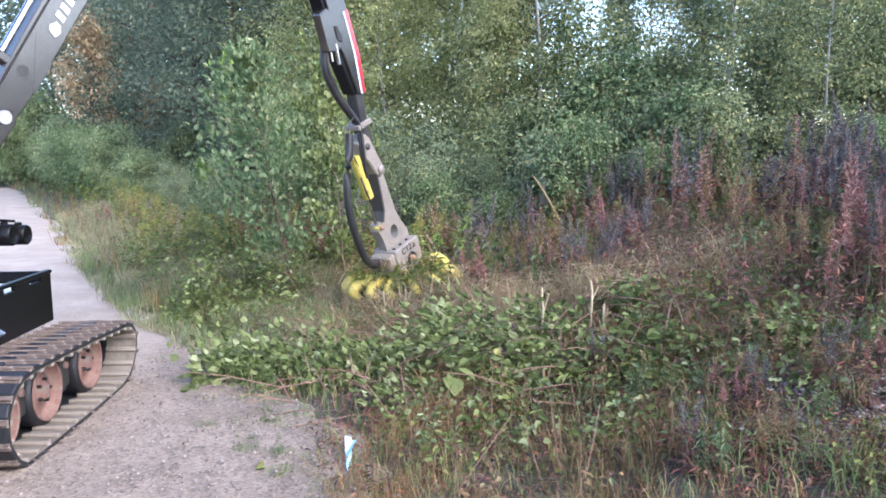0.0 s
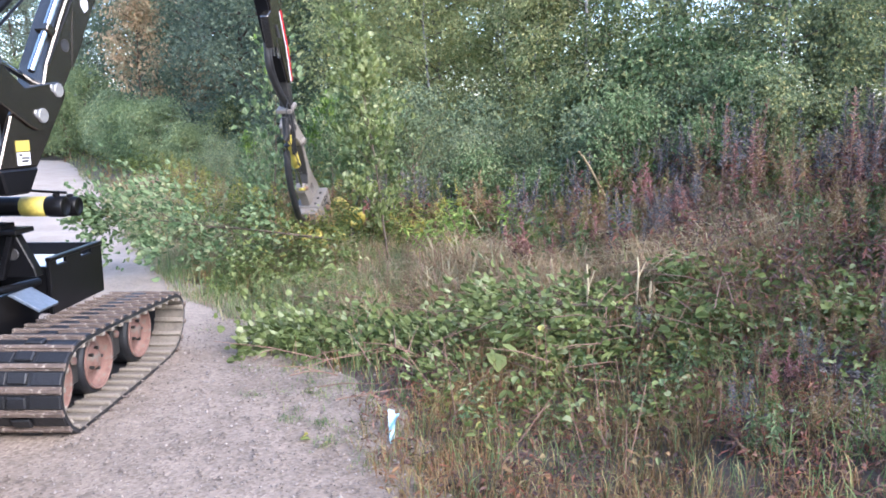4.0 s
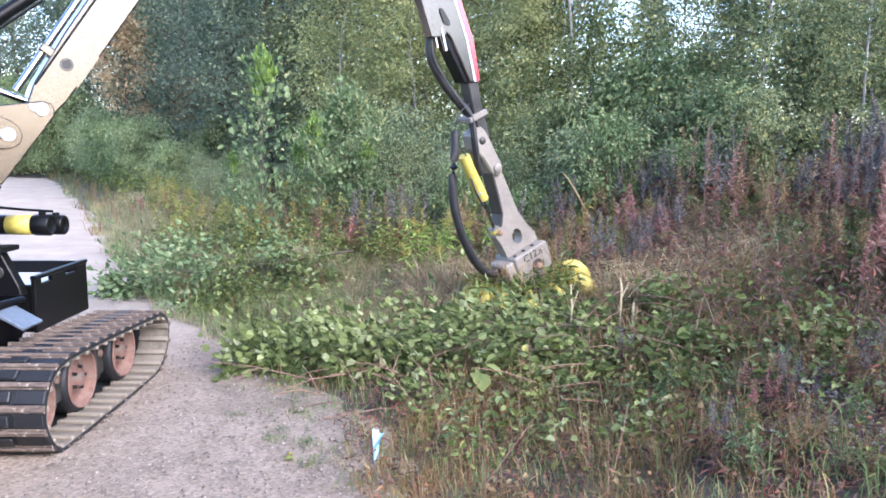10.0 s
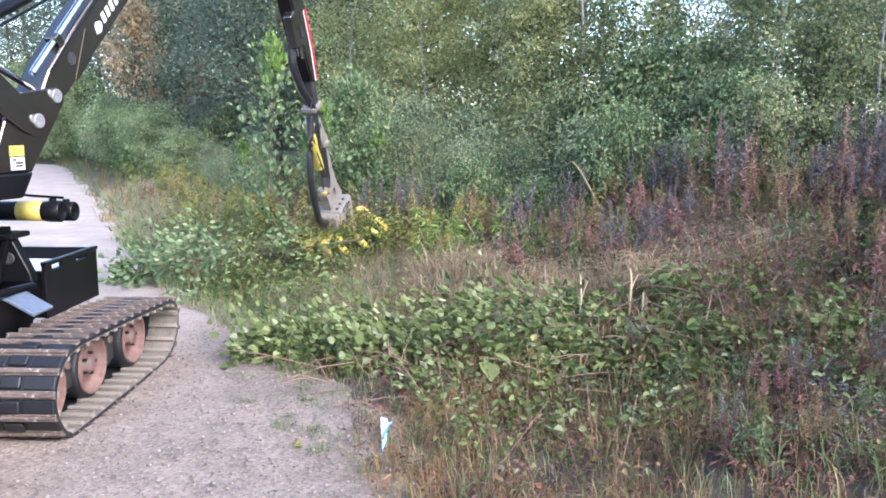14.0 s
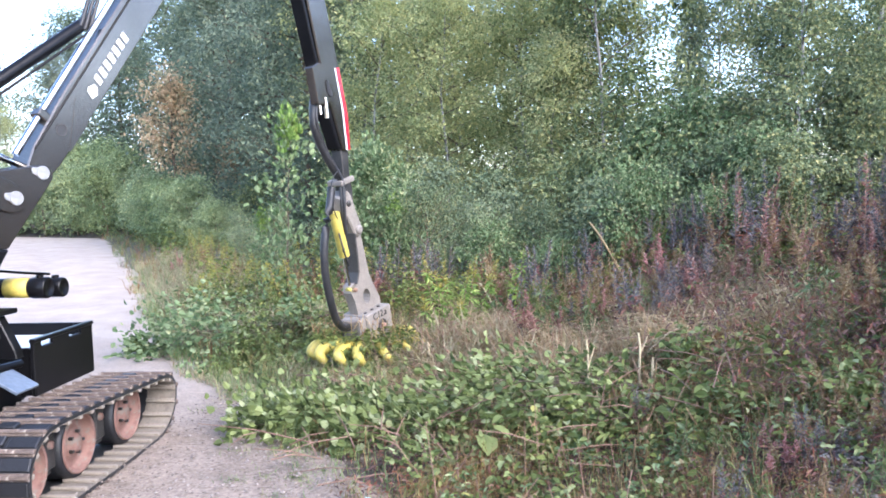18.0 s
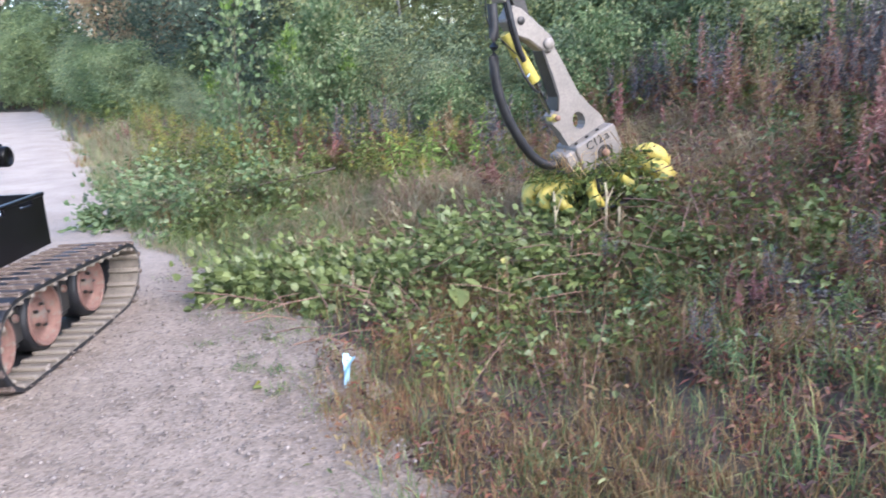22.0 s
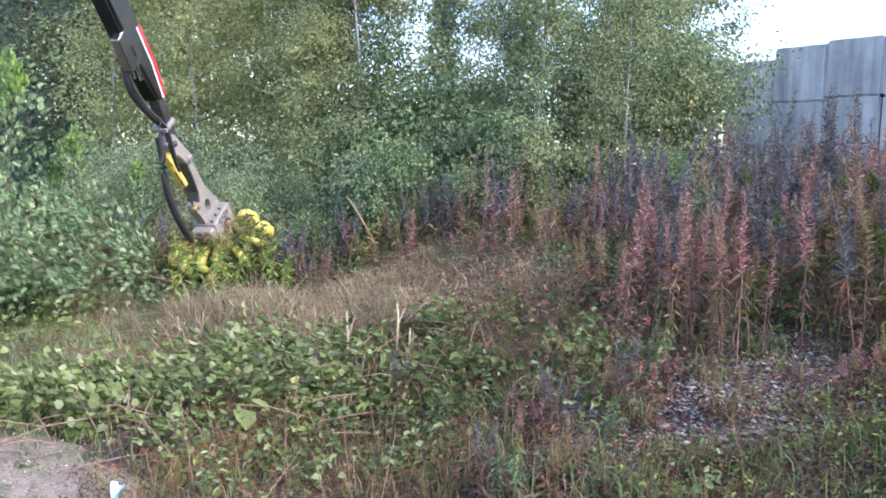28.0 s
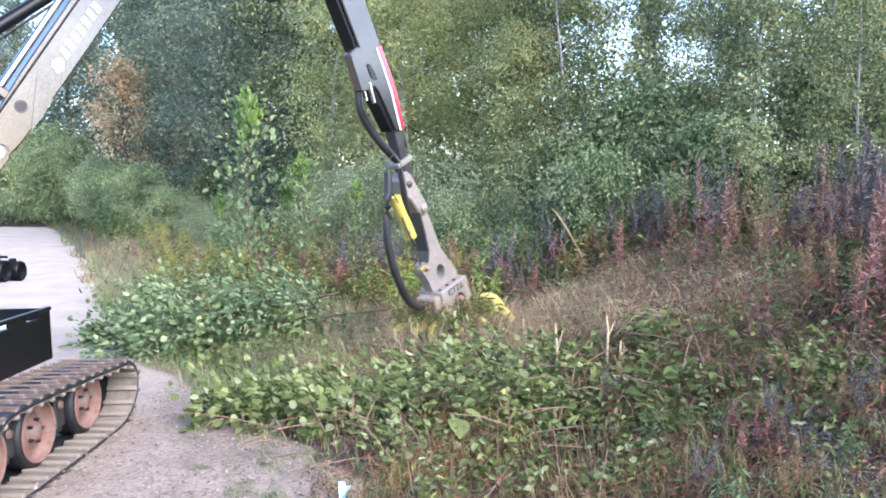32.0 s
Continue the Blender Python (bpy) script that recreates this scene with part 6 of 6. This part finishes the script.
def lying(ob, x, y, z, heading, roll=0, pitch=88, size=1.0):
    """Lays a sapling down: its butt at (x, y, z), its top towards heading (degrees from +x)."""
    ob.matrix_basis = pose(x, y, z, 0, 0, heading) @ pose(0, 0, 0, 0, pitch, 0) @ pose(0, 0, 0, 0, 0, roll) @ Matrix.Diagonal((size, size, size, 1))


def heap():
    """Saplings felled before, in a low leafy heap before the machine's reach."""
    p = [sapling(200 + k, 1.9, "felled leafy sapling lying in the heap", "felled_sapling", (0.06, 0.052), 58, 17, 0.4, None, 0.24) for k in range(3)]
    rng = np.random.RandomState(23)
    rows = [(0.4, 5.65, 184), (0.45, 5.4, 180), (0.35, 5.2, 171)]
    for i, (x, y, a) in enumerate(rows):
        ob = p[i] if i < 3 else copy_thing(p[i % 3], pose(0, 0, 0))
        lying(ob, x, y, float(ground_height(x, y)) - 0.03, a, rng.uniform(-12, 12), 89, rng.uniform(0.8, 1.0))
        tagged(ob, group="felled saplings")
    q = [sapling(205 + k, 1.7, "felled green sapling flattened among brambles", "felled_sapling", (0.064, 0.052), 14, 15, 0.48, (BARK, LEAF_PALE), 0.22) for k in range(2)]
    for i, (x, y, a, size) in enumerate([(1.45, 5.5, 184, 0.8), (1.6, 5.2, 178, 0.95), (1.4, 4.85, 172, 0.85), (0.9, 4.7, 186, 0.7)]):
        ob = q[i] if i < 2 else copy_thing(q[i % 2], pose(0, 0, 0))
        lying(ob, x, y, float(ground_height(x, y)) + 0.0, a, rng.uniform(-12, 12), 88, size)
        tagged(ob, group="felled saplings")


forest()
shrubs()
fireweed_bank()
verge()
ground_plants()
heap()
tall = sapling(210, 2.5, "slender standing sapling with yellow-green top leaves", "sapling", (0.078, 0.06), 22, 18, 0.22, (BARK, LEAF_NETTLE, LEAF_FRESH))
for k, (x, y, size, turn) in enumerate(((-2.25, 9.4, 1.02, 0), (-1.6, 9.65, 0.72, 130), (-1.05, 10.2, 0.6, 250), (-2.7, 9.9, 0.55, 80), (-1.9, 9.9, 0.6, 40))):
    m = pose(x, y, 0.02, 0, 0, turn) @ Matrix.Diagonal((size, size, size, 1))
    if k:
        copy_thing(tall, m)
    else:
        tall.matrix_basis = m

HERBS = []
for k, (x, y, size) in enumerate(((-0.2, 7.95, 0.95), (-0.08, 7.8, 0.85), (0.45, 8.45, 0.9))):
    w = weed_clump(150 + k, 5, 1.05, 0.25, LEAF_YELLOW if k < 2 else LEAF_FRESH, LEAF_FRESH, "", 60, 64)
    w.matrix_basis = pose(x, y, 0.03, 4, -5 + 4 * k, 40 * k)
    tagged(w, "fresh green goldenrod with a yellowing top", "plant", "green goldenrods")
    HERBS.append((w, x, y, size, 40 * k))

# saplings that the head fells
FELLED_A = sapling(220, 2.45, "leafy sapling felled to the side of the road", "sapling", (0.064, 0.05), 60, 26, 0.72, (BARK, LEAF_NETTLE, LEAF_PALE), 0.6)
FELLED_B = sapling(221, 2.5, "leafy sapling felled onto the heap", "sapling", (0.062, 0.054), 66, 20, 0.46, None, 0.26)
FELLED_C = sapling(222, 2.4, "dark leafy sapling felled beside the others", "sapling", (0.062, 0.05), 120, 26, 0.75, (BARK, LEAF_NETTLE), 0.75)
CUT_WEEDS = []
rng_cut = np.random.RandomState(77)
for i in range(64):
    ob = copy_thing(CLUMPS[i % len(CLUMPS)], pose(0, 0, 0))
    CUT_WEEDS.append((tagged(ob, group="weed tufts mown down"), rng_cut.uniform(0.5, 2.1), rng_cut.uniform(6.9, 8.5), rng_cut.uniform(0.6, 1.05), rng_cut.uniform(0, 360)))


# ---- small things ----
def small_things():
    rng = np.random.RandomState(3)
    g = thing("plastic_scrap", (-0.39, 3.755, 0.03), "crumpled pale blue plastic glove in the grass", "litter")
    g.rotation_euler = (radians(-48), 0, radians(-6))
    us, vs = np.linspace(0, 1, 9), np.linspace(-1, 1, 5)
    v = np.array([[0.021 * b * (1.25 - 0.9 * u) + 0.03 * (u - 0.5) ** 2 + 0.012 * u, 0.02 * math.sin(7 * u + 2 * b), 0.18 - 0.18 * u + 0.012 * b * b] for u in us for b in vs])
    i, j = np.arange(8)[:, None] * 5, np.arange(4)[None]
    f = np.stack([i + j, i + j + 1, i + j + 6, i + j + 5], -1).reshape(-1, 4)
    w = v + [0, 0.008, 0]
    part("palm", [(v, f), (w, f[:, ::-1])], BLUEPLASTIC, g, "", True)
    for k in range(3):
        part("finger", tube(curve([(-0.008 + 0.008 * k, 0, 0.16), (-0.014 + 0.009 * k, -0.006, 0.18), (-0.02 + 0.011 * k, -0.008, 0.19)], 6), 0.008, 6), BLUEPLASTIC, g, "", True)
    for x, y, mat, label in ((-0.83, 3.765, LEAF_YELLOW, "yellow fallen leaf on the gravel"), (0.72, 5.33, LEAF_YELLOW, "yellow leaf on a twig in the heap"), (2.1, 4.37, LEAF_YELLOW, "yellow leaf among the weeds")):
        z = {3.765: 0.055, 5.33: 0.36, 4.37: 0.45}[y]
        o = solid("fallen_leaf", [leaves(np.array([[0.0, 0, 0], [0.01, 0.01, 0.004]]), np.array([[1.0, 0.2, 0.1], [0.3, 1, 0.2]]), 0.055, 0.045, rng, 0.2, 0, True)], mat, (x, y, z), label, "leaf")
    for x, y, h in ((1.18, 5.42, 0.68), (0.85, 5.5, 0.62), (1.25, 5.35, 0.5), (1.11, 6.54, 0.3), (-0.32, 6.5, 0.42)):
        z = float(ground_height(x, y))
        solid("cut_stalk", tube([(0, 0, -0.03), (0.01, 0, h * 0.5), (0.0, 0.01, h - z)], [0.009, 0.008, 0.007], 6) + tube([(0.01, 0, h * 0.6 - z * 0.5), (0.06, 0.01, h - z - 0.03)], [0.005, 0.004], 5), PALE_STEM, (x, y, z), "pale snapped stalk standing in the heap", "stalk", "snapped stalks", smooth=True)
    b = tree("broadleaf_seedling", 240, 0.95, 7, 0.2, 6, (0.082, 0.066), (TWIG, LEAF_FRESH), "broadleaf seedling with large green leaves", "seedling", 0.12, 0.075, 0.008, 0.5, True, 0.1)
    b.matrix_basis = pose(2.62, 2.34, float(ground_height(2.62, 2.34)) - 0.02, 0, 0, 30)
    for x, y, a, n in ((1.4, 4.6, 20, 5), (0.9, 5.1, 70, 4), (1.6, 4.9, 120, 5), (0.2, 5.2, 40, 4), (1.15, 5.0, 10, 6), (0.75, 4.75, 80, 5), (1.05, 4.55, 50, 6), (0.5, 5.0, 30, 4), (1.3, 5.35, 30, 5)):
        z = float(ground_height(x, y))
        ch = []
        for k in range(n + 4):
            b = np.array([rng.uniform(-0.06, 0.06), rng.uniform(-0.06, 0.06), -0.02])
            ch += tube([b, b + [rng.normal(0, 0.05), rng.normal(0, 0.05), rng.uniform(0.08, 0.24)]], [0.007, 0.005], 6)
        solid("cut_stump", ch, CUTSTEM, (x, y, z), "reddish cut stump sprouts", "stump", "cut stumps", smooth=True)
    for x, y, z, dx, dz in ((1.4, 8.8, 1.0, -0.16, 0.26), (0.3, 8.6, 0.1, -0.25, 0.55)):
        solid("dead_branch", tube(curve([(-dx, 0, -dz), (0.02, 0.02, 0.0), (dx * 0.6, 0, dz * 0.7), (dx, 0, dz)], 9), np.linspace(0.014, 0.008, 10), 6), LEAF_RUST if z > 0.5 else PALE_STEM, (x, y, z), "pale broken branch leaning in the shrubs", "branch", smooth=True)
    d = thing("burdock", (0.16, 4.74, float(ground_height(0.16, 4.74))), "burdock with broad pale green leaves", "plant")
    for k, (a, h, size) in enumerate(((-80, 0.2, 0.17), (-20, 0.24, 0.14), (-140, 0.16, 0.13), (60, 0.28, 0.12))):
        c, q = math.cos(math.radians(a)), math.sin(math.radians(a))
        top = np.array([[c * 0.05, q * 0.05, h]])
        part("stalk", tube(curve([(0, 0, -0.02), (c * 0.02, q * 0.02, h * 0.6), top[0]], 6), 0.004, 5, False), LEAF_HERB, d, "", True)
        part("leaf", [leaves(top, np.array([[c, q, -0.1]]), size, size * 0.85, rng, 0.12, 0.3, True)], LEAF_PALE, d)
    tw = []
    p = scatter(150, -1.2, 1.9, 4.4, 6.3, rng)
    for b in p:
        a, l = rng.uniform(0, 6.3), rng.uniform(0.2, 0.7)
        d = np.array([math.cos(a) * l, math.sin(a) * l, rng.uniform(-0.02, 0.15)])
        c = b + [0, 0, rng.uniform(0.05, 0.3)]
        tw += tube([c - d / 2, c + [0, 0, 0.02], c + d / 2], [0.004, 0.0035, 0.002], 4, False)
    solid("twigs", tw, TWIG, (0, 0, 0), "loose brown twigs in the heap", "twigs", kind="stuff")


small_things()


# ---- what moves ----
CRANE = [
    (0, 35.3, 3.053, 1.613, 8.7, 40.5, 19.4, 64.5),
    (0.5, 29.2, 3.285, 1.615, 11.4, 38.8, 21.6, 63.3),
    (1, 24.6, 3.332, 1.614, 12.1, 38.8, 22.4, 63.7),
    (1.5, 21.9, 3.393, 1.592, 14.6, 38.4, 20.3, 62.6),
    (2, 17.8, 3.497, 1.573, 13.8, 38.6, 22.1, 63.1),
    (3, 5.9, 3.734, 1.588, 12.7, 48.2, 26.6, 66.4),
    (3.5, 5.4, 3.745, 1.578, 11.0, 56.8, 29.9, 65.3),
    (5.5, 25.3, 3.304, 1.476, 11.4, 50.6, 26.2, 58.0),
    (6, 24.7, 3.301, 1.489, 7.4, 48.7, 23.8, 59.3),
    (6.5, 25.4, 2.976, 1.512, 4.7, 34.5, 17.2, 63.0),
    (7, 29.3, 2.784, 1.528, 2.8, 32.1, 13.9, 65.1),
    (7.5, 32.7, 2.563, 1.546, -0.2, 26.5, 10.2, 67.5),
    (8, 39.4, 2.458, 1.558, -1.8, 21.1, 7.2, 66.8),
    (8.5, 50.4, 2.311, 1.558, -2.3, 24.2, 6.6, 70.2),
    (9, 52.9, 2.350, 1.611, -0.1, 27.7, 8.5, 72.3),
    (9.5, 51.5, 2.717, 1.615, 4.3, 28.5, 15.9, 67.6),
    (10, 53.3, 3.076, 1.623, 9.6, 34.9, 21.8, 62.5),
    (10.5, 51.3, 3.165, 1.656, 11.6, 37.4, 24.0, 62.3),
    (11, 45.5, 3.288, 1.651, 13.5, 39.7, 25.5, 59.8),
    (11.5, 42.2, 3.435, 1.642, 15.9, 42.5, 27.3, 57.6),
    (12, 38.3, 3.567, 1.641, 17.7, 46.9, 28.3, 55.8),
    (12.5, 32.5, 3.738, 1.639, 18.9, 51.6, 30.0, 53.6),
    (13, 26.2, 3.804, 1.618, 17.5, 59.1, 32.9, 53.2),
    (13.5, 14.3, 3.526, 1.641, 15.6, 51.5, 29.4, 50.5),
    (15.5, 10.4, 4.287, 1.623, 13.7, 41.5, 22.4, 58.8),
    (16, 19.0, 3.470, 1.602, 15.4, 43.7, 25.3, 62.1),
    (16.5, 15.4, 3.307, 1.621, 12.1, 38.6, 20.3, 62.7),
    (17, 22.2, 3.155, 1.562, 9.2, 35.1, 18.5, 65.3),
    (17.5, 25.4, 3.097, 1.612, 6.3, 32.0, 14.1, 62.0),
    (18, 26.3, 2.747, 1.557, 1.1, 29.8, 10.2, 61.5),
    (18.5, 34.2, 2.877, 1.615, 2.5, 29.0, 11.2, 65.5),
    (19, 48.4, 2.398, 1.578, -0.1, 29.2, 11.1, 67.2),
    (20, 60.4, 2.666, 1.614, 2.6, 34.7, 15.6, 59.1),
    (21, 60.9, 3.201, 1.672, 9.9, 50.8, 22.0, 55.2),
    (22, 63.7, 3.251, 1.741, 14.5, 52.8, 24.3, 53.3),
    (23, 65.8, 3.810, 1.783, 24.6, 58.4, 33.8, 52.4),
    (24, 59.6, 3.865, 1.784, 23.4, 61.2, 38.1, 52.0),
    (25, 51.8, 4.043, 1.780, 27.8, 63.2, 39.2, 51.8),
    (26, 46.7, 4.111, 1.788, 30.8, 67.0, 39.5, 51.7),
    (28.5, 24.3, 4.015, 1.757, 25.3, 62.1, 38.7, 51.6),
    (29, 28.1, 4.022, 1.772, 24.5, 70.8, 45.0, 51.6),
    (29.5, 27.0, 3.725, 1.766, 20.5, 54.5, 32.5, 51.6),
    (30, 25.3, 3.430, 1.745, 14.7, 45.1, 24.9, 51.6),
    (30.5, 28.3, 3.156, 1.674, 9.2, 39.9, 20.7, 51.6),
    (31, 27.3, 2.949, 1.615, 3.9, 37.6, 18.8, 51.6),
    (31.5, 33.6, 2.833, 1.610, 3.9, 37.5, 18.8, 51.6),
    (32, 40.3, 3.134, 1.574, 11.9, 39.8, 20.6, 51.6),
]


def motions():
    tower_rows, boom_rows, stick_rows, yoke_rows, head_rows = [], [], [], [], []
    rows = CRANE if CRANE[0][0] == 0 else [(0, *CRANE[0][1:])] + CRANE
    rows = list(rows) + ([(32.0, *CRANE[-1][1:])] if CRANE[-1][0] < 32 else [])
    for t, phi, r, z, th, ya, ps, lu in rows:
        base = pose(*AXIS, 0, 0, 0, 90 - phi)
        tip = Vector((r, 0, z))
        pin = tip + Vector((math.sin(radians(ya)), 0, -math.cos(radians(ya)))) * LEG_PIN
        arm = radians(th + 15)
        elbow = tip + Vector((-math.sin(arm), 0, math.cos(arm))) * 3.0 + Vector((0.1, 0, 0))
        foot = Vector((0.027, 0.07, 1.8))
        luff = lu - 7.5 if t < 19.6 else math.degrees(math.atan2(elbow.z - foot.z, elbow.x - foot.x)) + 2
        tower_rows.append((t, base))
        boom_rows.append((t, base @ Matrix.Translation(foot) @ pose(0, 0, 0, 0, -luff, 0)))
        stick_rows.append((t, base @ Matrix.Translation(tip) @ pose(0, 0, 0, 0, -th, 0)))
        yoke_rows.append((t, base @ Matrix.Translation(tip) @ pose(0, 0, 0, 0, -ya, 0)))
        head_rows.append((t, base @ Matrix.Translation(pin) @ pose(0, 0, 0, 0, -ps, 0)))
    walk(TOWER, tower_rows)
    walk(BOOM, boom_rows)
    walk(STICK, stick_rows)
    walk(YOKE, yoke_rows)
    walk(HEAD, head_rows)

    def tilted(x, y, z, heading, pitch, roll=0):
        return pose(x, y, z, 0, 0, heading) @ pose(0, 0, 0, 0, pitch, 0) @ pose(0, 0, 0, 0, 0, roll)

    walk(FELLED_A, [(0, tilted(-1.3, 8.0, 0, 180, 10)), (1.5, tilted(-1.3, 8.0, 0, 180, 12)), (2.0, tilted(-1.35, 8.0, 0.05, 180, 20)), (2.5, tilted(-1.4, 8.0, 0.1, 182, 40)), (3.0, tilted(-1.4, 8.0, 0.12, 184, 71)),
                    (3.5, tilted(-1.4, 8.0, 0.3, 184, 79)), (5.5, tilted(-1.0, 8.0, 0.5, 180, 100)), (32, tilted(-0.98, 8.0, 0.5, 180, 101))])
    walk(FELLED_B, [(0, tilted(-0.8, 8.3, 0, 150, 6)), (3.9, tilted(-0.8, 8.3, 0, 150, 8)), (4.6, tilted(-0.4, 7.9, 0.35, 170, 55)), (5.3, tilted(0.35, 7.3, 0.55, 184, 92)), (6.5, tilted(0.4, 7.0, 0.56, 186, 95)), (7.2, tilted(0.45, 6.6, 0.62, 190, 99)),
                    (8.0, tilted(0.5, 6.25, 0.66, 196, 103)), (8.5, tilted(0.8, 5.6, 0.5, 186, 97)), (9.0, tilted(0.92, 5.4, 0.46, 184, 95)), (10.0, tilted(1.27, 5.45, 0.36, 183, 93)), (12, tilted(1.32, 5.45, 0.28, 183, 92)), (16, tilted(1.32, 5.4, 0.2, 183, 91)),
                    (19, tilted(1.32, 5.35, 0.1, 183, 89)), (22, tilted(1.32, 5.35, 0.1, 183, 89)), (32, tilted(1.32, 5.35, 0.14, 183, 89))])
    walk(FELLED_C, [(0, tilted(-1.2, 10.6, -0.3, 200, 4)), (26.6, tilted(-1.2, 10.6, -0.3, 200, 5)), (27.5, tilted(-0.8, 9.2, 0.3, 190, 50)), (28.4, tilted(0.2, 7.5, 0.35, 180, 78)), (29.5, tilted(0.15, 7.5, 0.38, 182, 84)), (30.3, tilted(-0.1, 7.6, 0.4, 182, 90)), (31, tilted(-0.42, 7.6, 0.42, 182, 94)), (32, tilted(-0.45, 7.6, 0.4, 182, 94))])
    for ob, x, y, size, turn in HERBS[:2]:
        ob.scale = (size * 1.3, size * 1.3, size)
        walk(ob, [(t, tilted(x + dx, y, 0.03, 180, lean, turn)) for t, dx, lean in ((0, 0, 4), (2.0, 0, 4), (2.8, 0.25, -20), (3.5, 0.25, 38), (5.5, 0.25, 36), (7.0, 0.2, 26), (7.6, 0.2, 24), (8.2, 0.1, -14), (9.0, 0.0, 6), (10, 0, 3), (32, 0, 3))])
    w, x, y, size, turn = HERBS[2]
    w.matrix_basis = tilted(x, y, 0.05, 0, 4, turn) @ Matrix.Diagonal((size * 1.3, size * 1.3, size, 1))
    for ob, x, y, size, turn in CUT_WEEDS:
        at = 20.0 + 4.2 * (1.8 - x) / 1.8 + (0.6 if y > 7 else 0)
        z = float(ground_height(x, y)) - 0.02
        ob.scale = (size, size, size)
        up, down = tilted(x, y, z, turn, 5), tilted(x, y, z - 0.13, 180 + turn * 0.2, 91)
        walk(ob, [(0, up), (at, up), (at + 0.7, down), (32, down)])


motions()
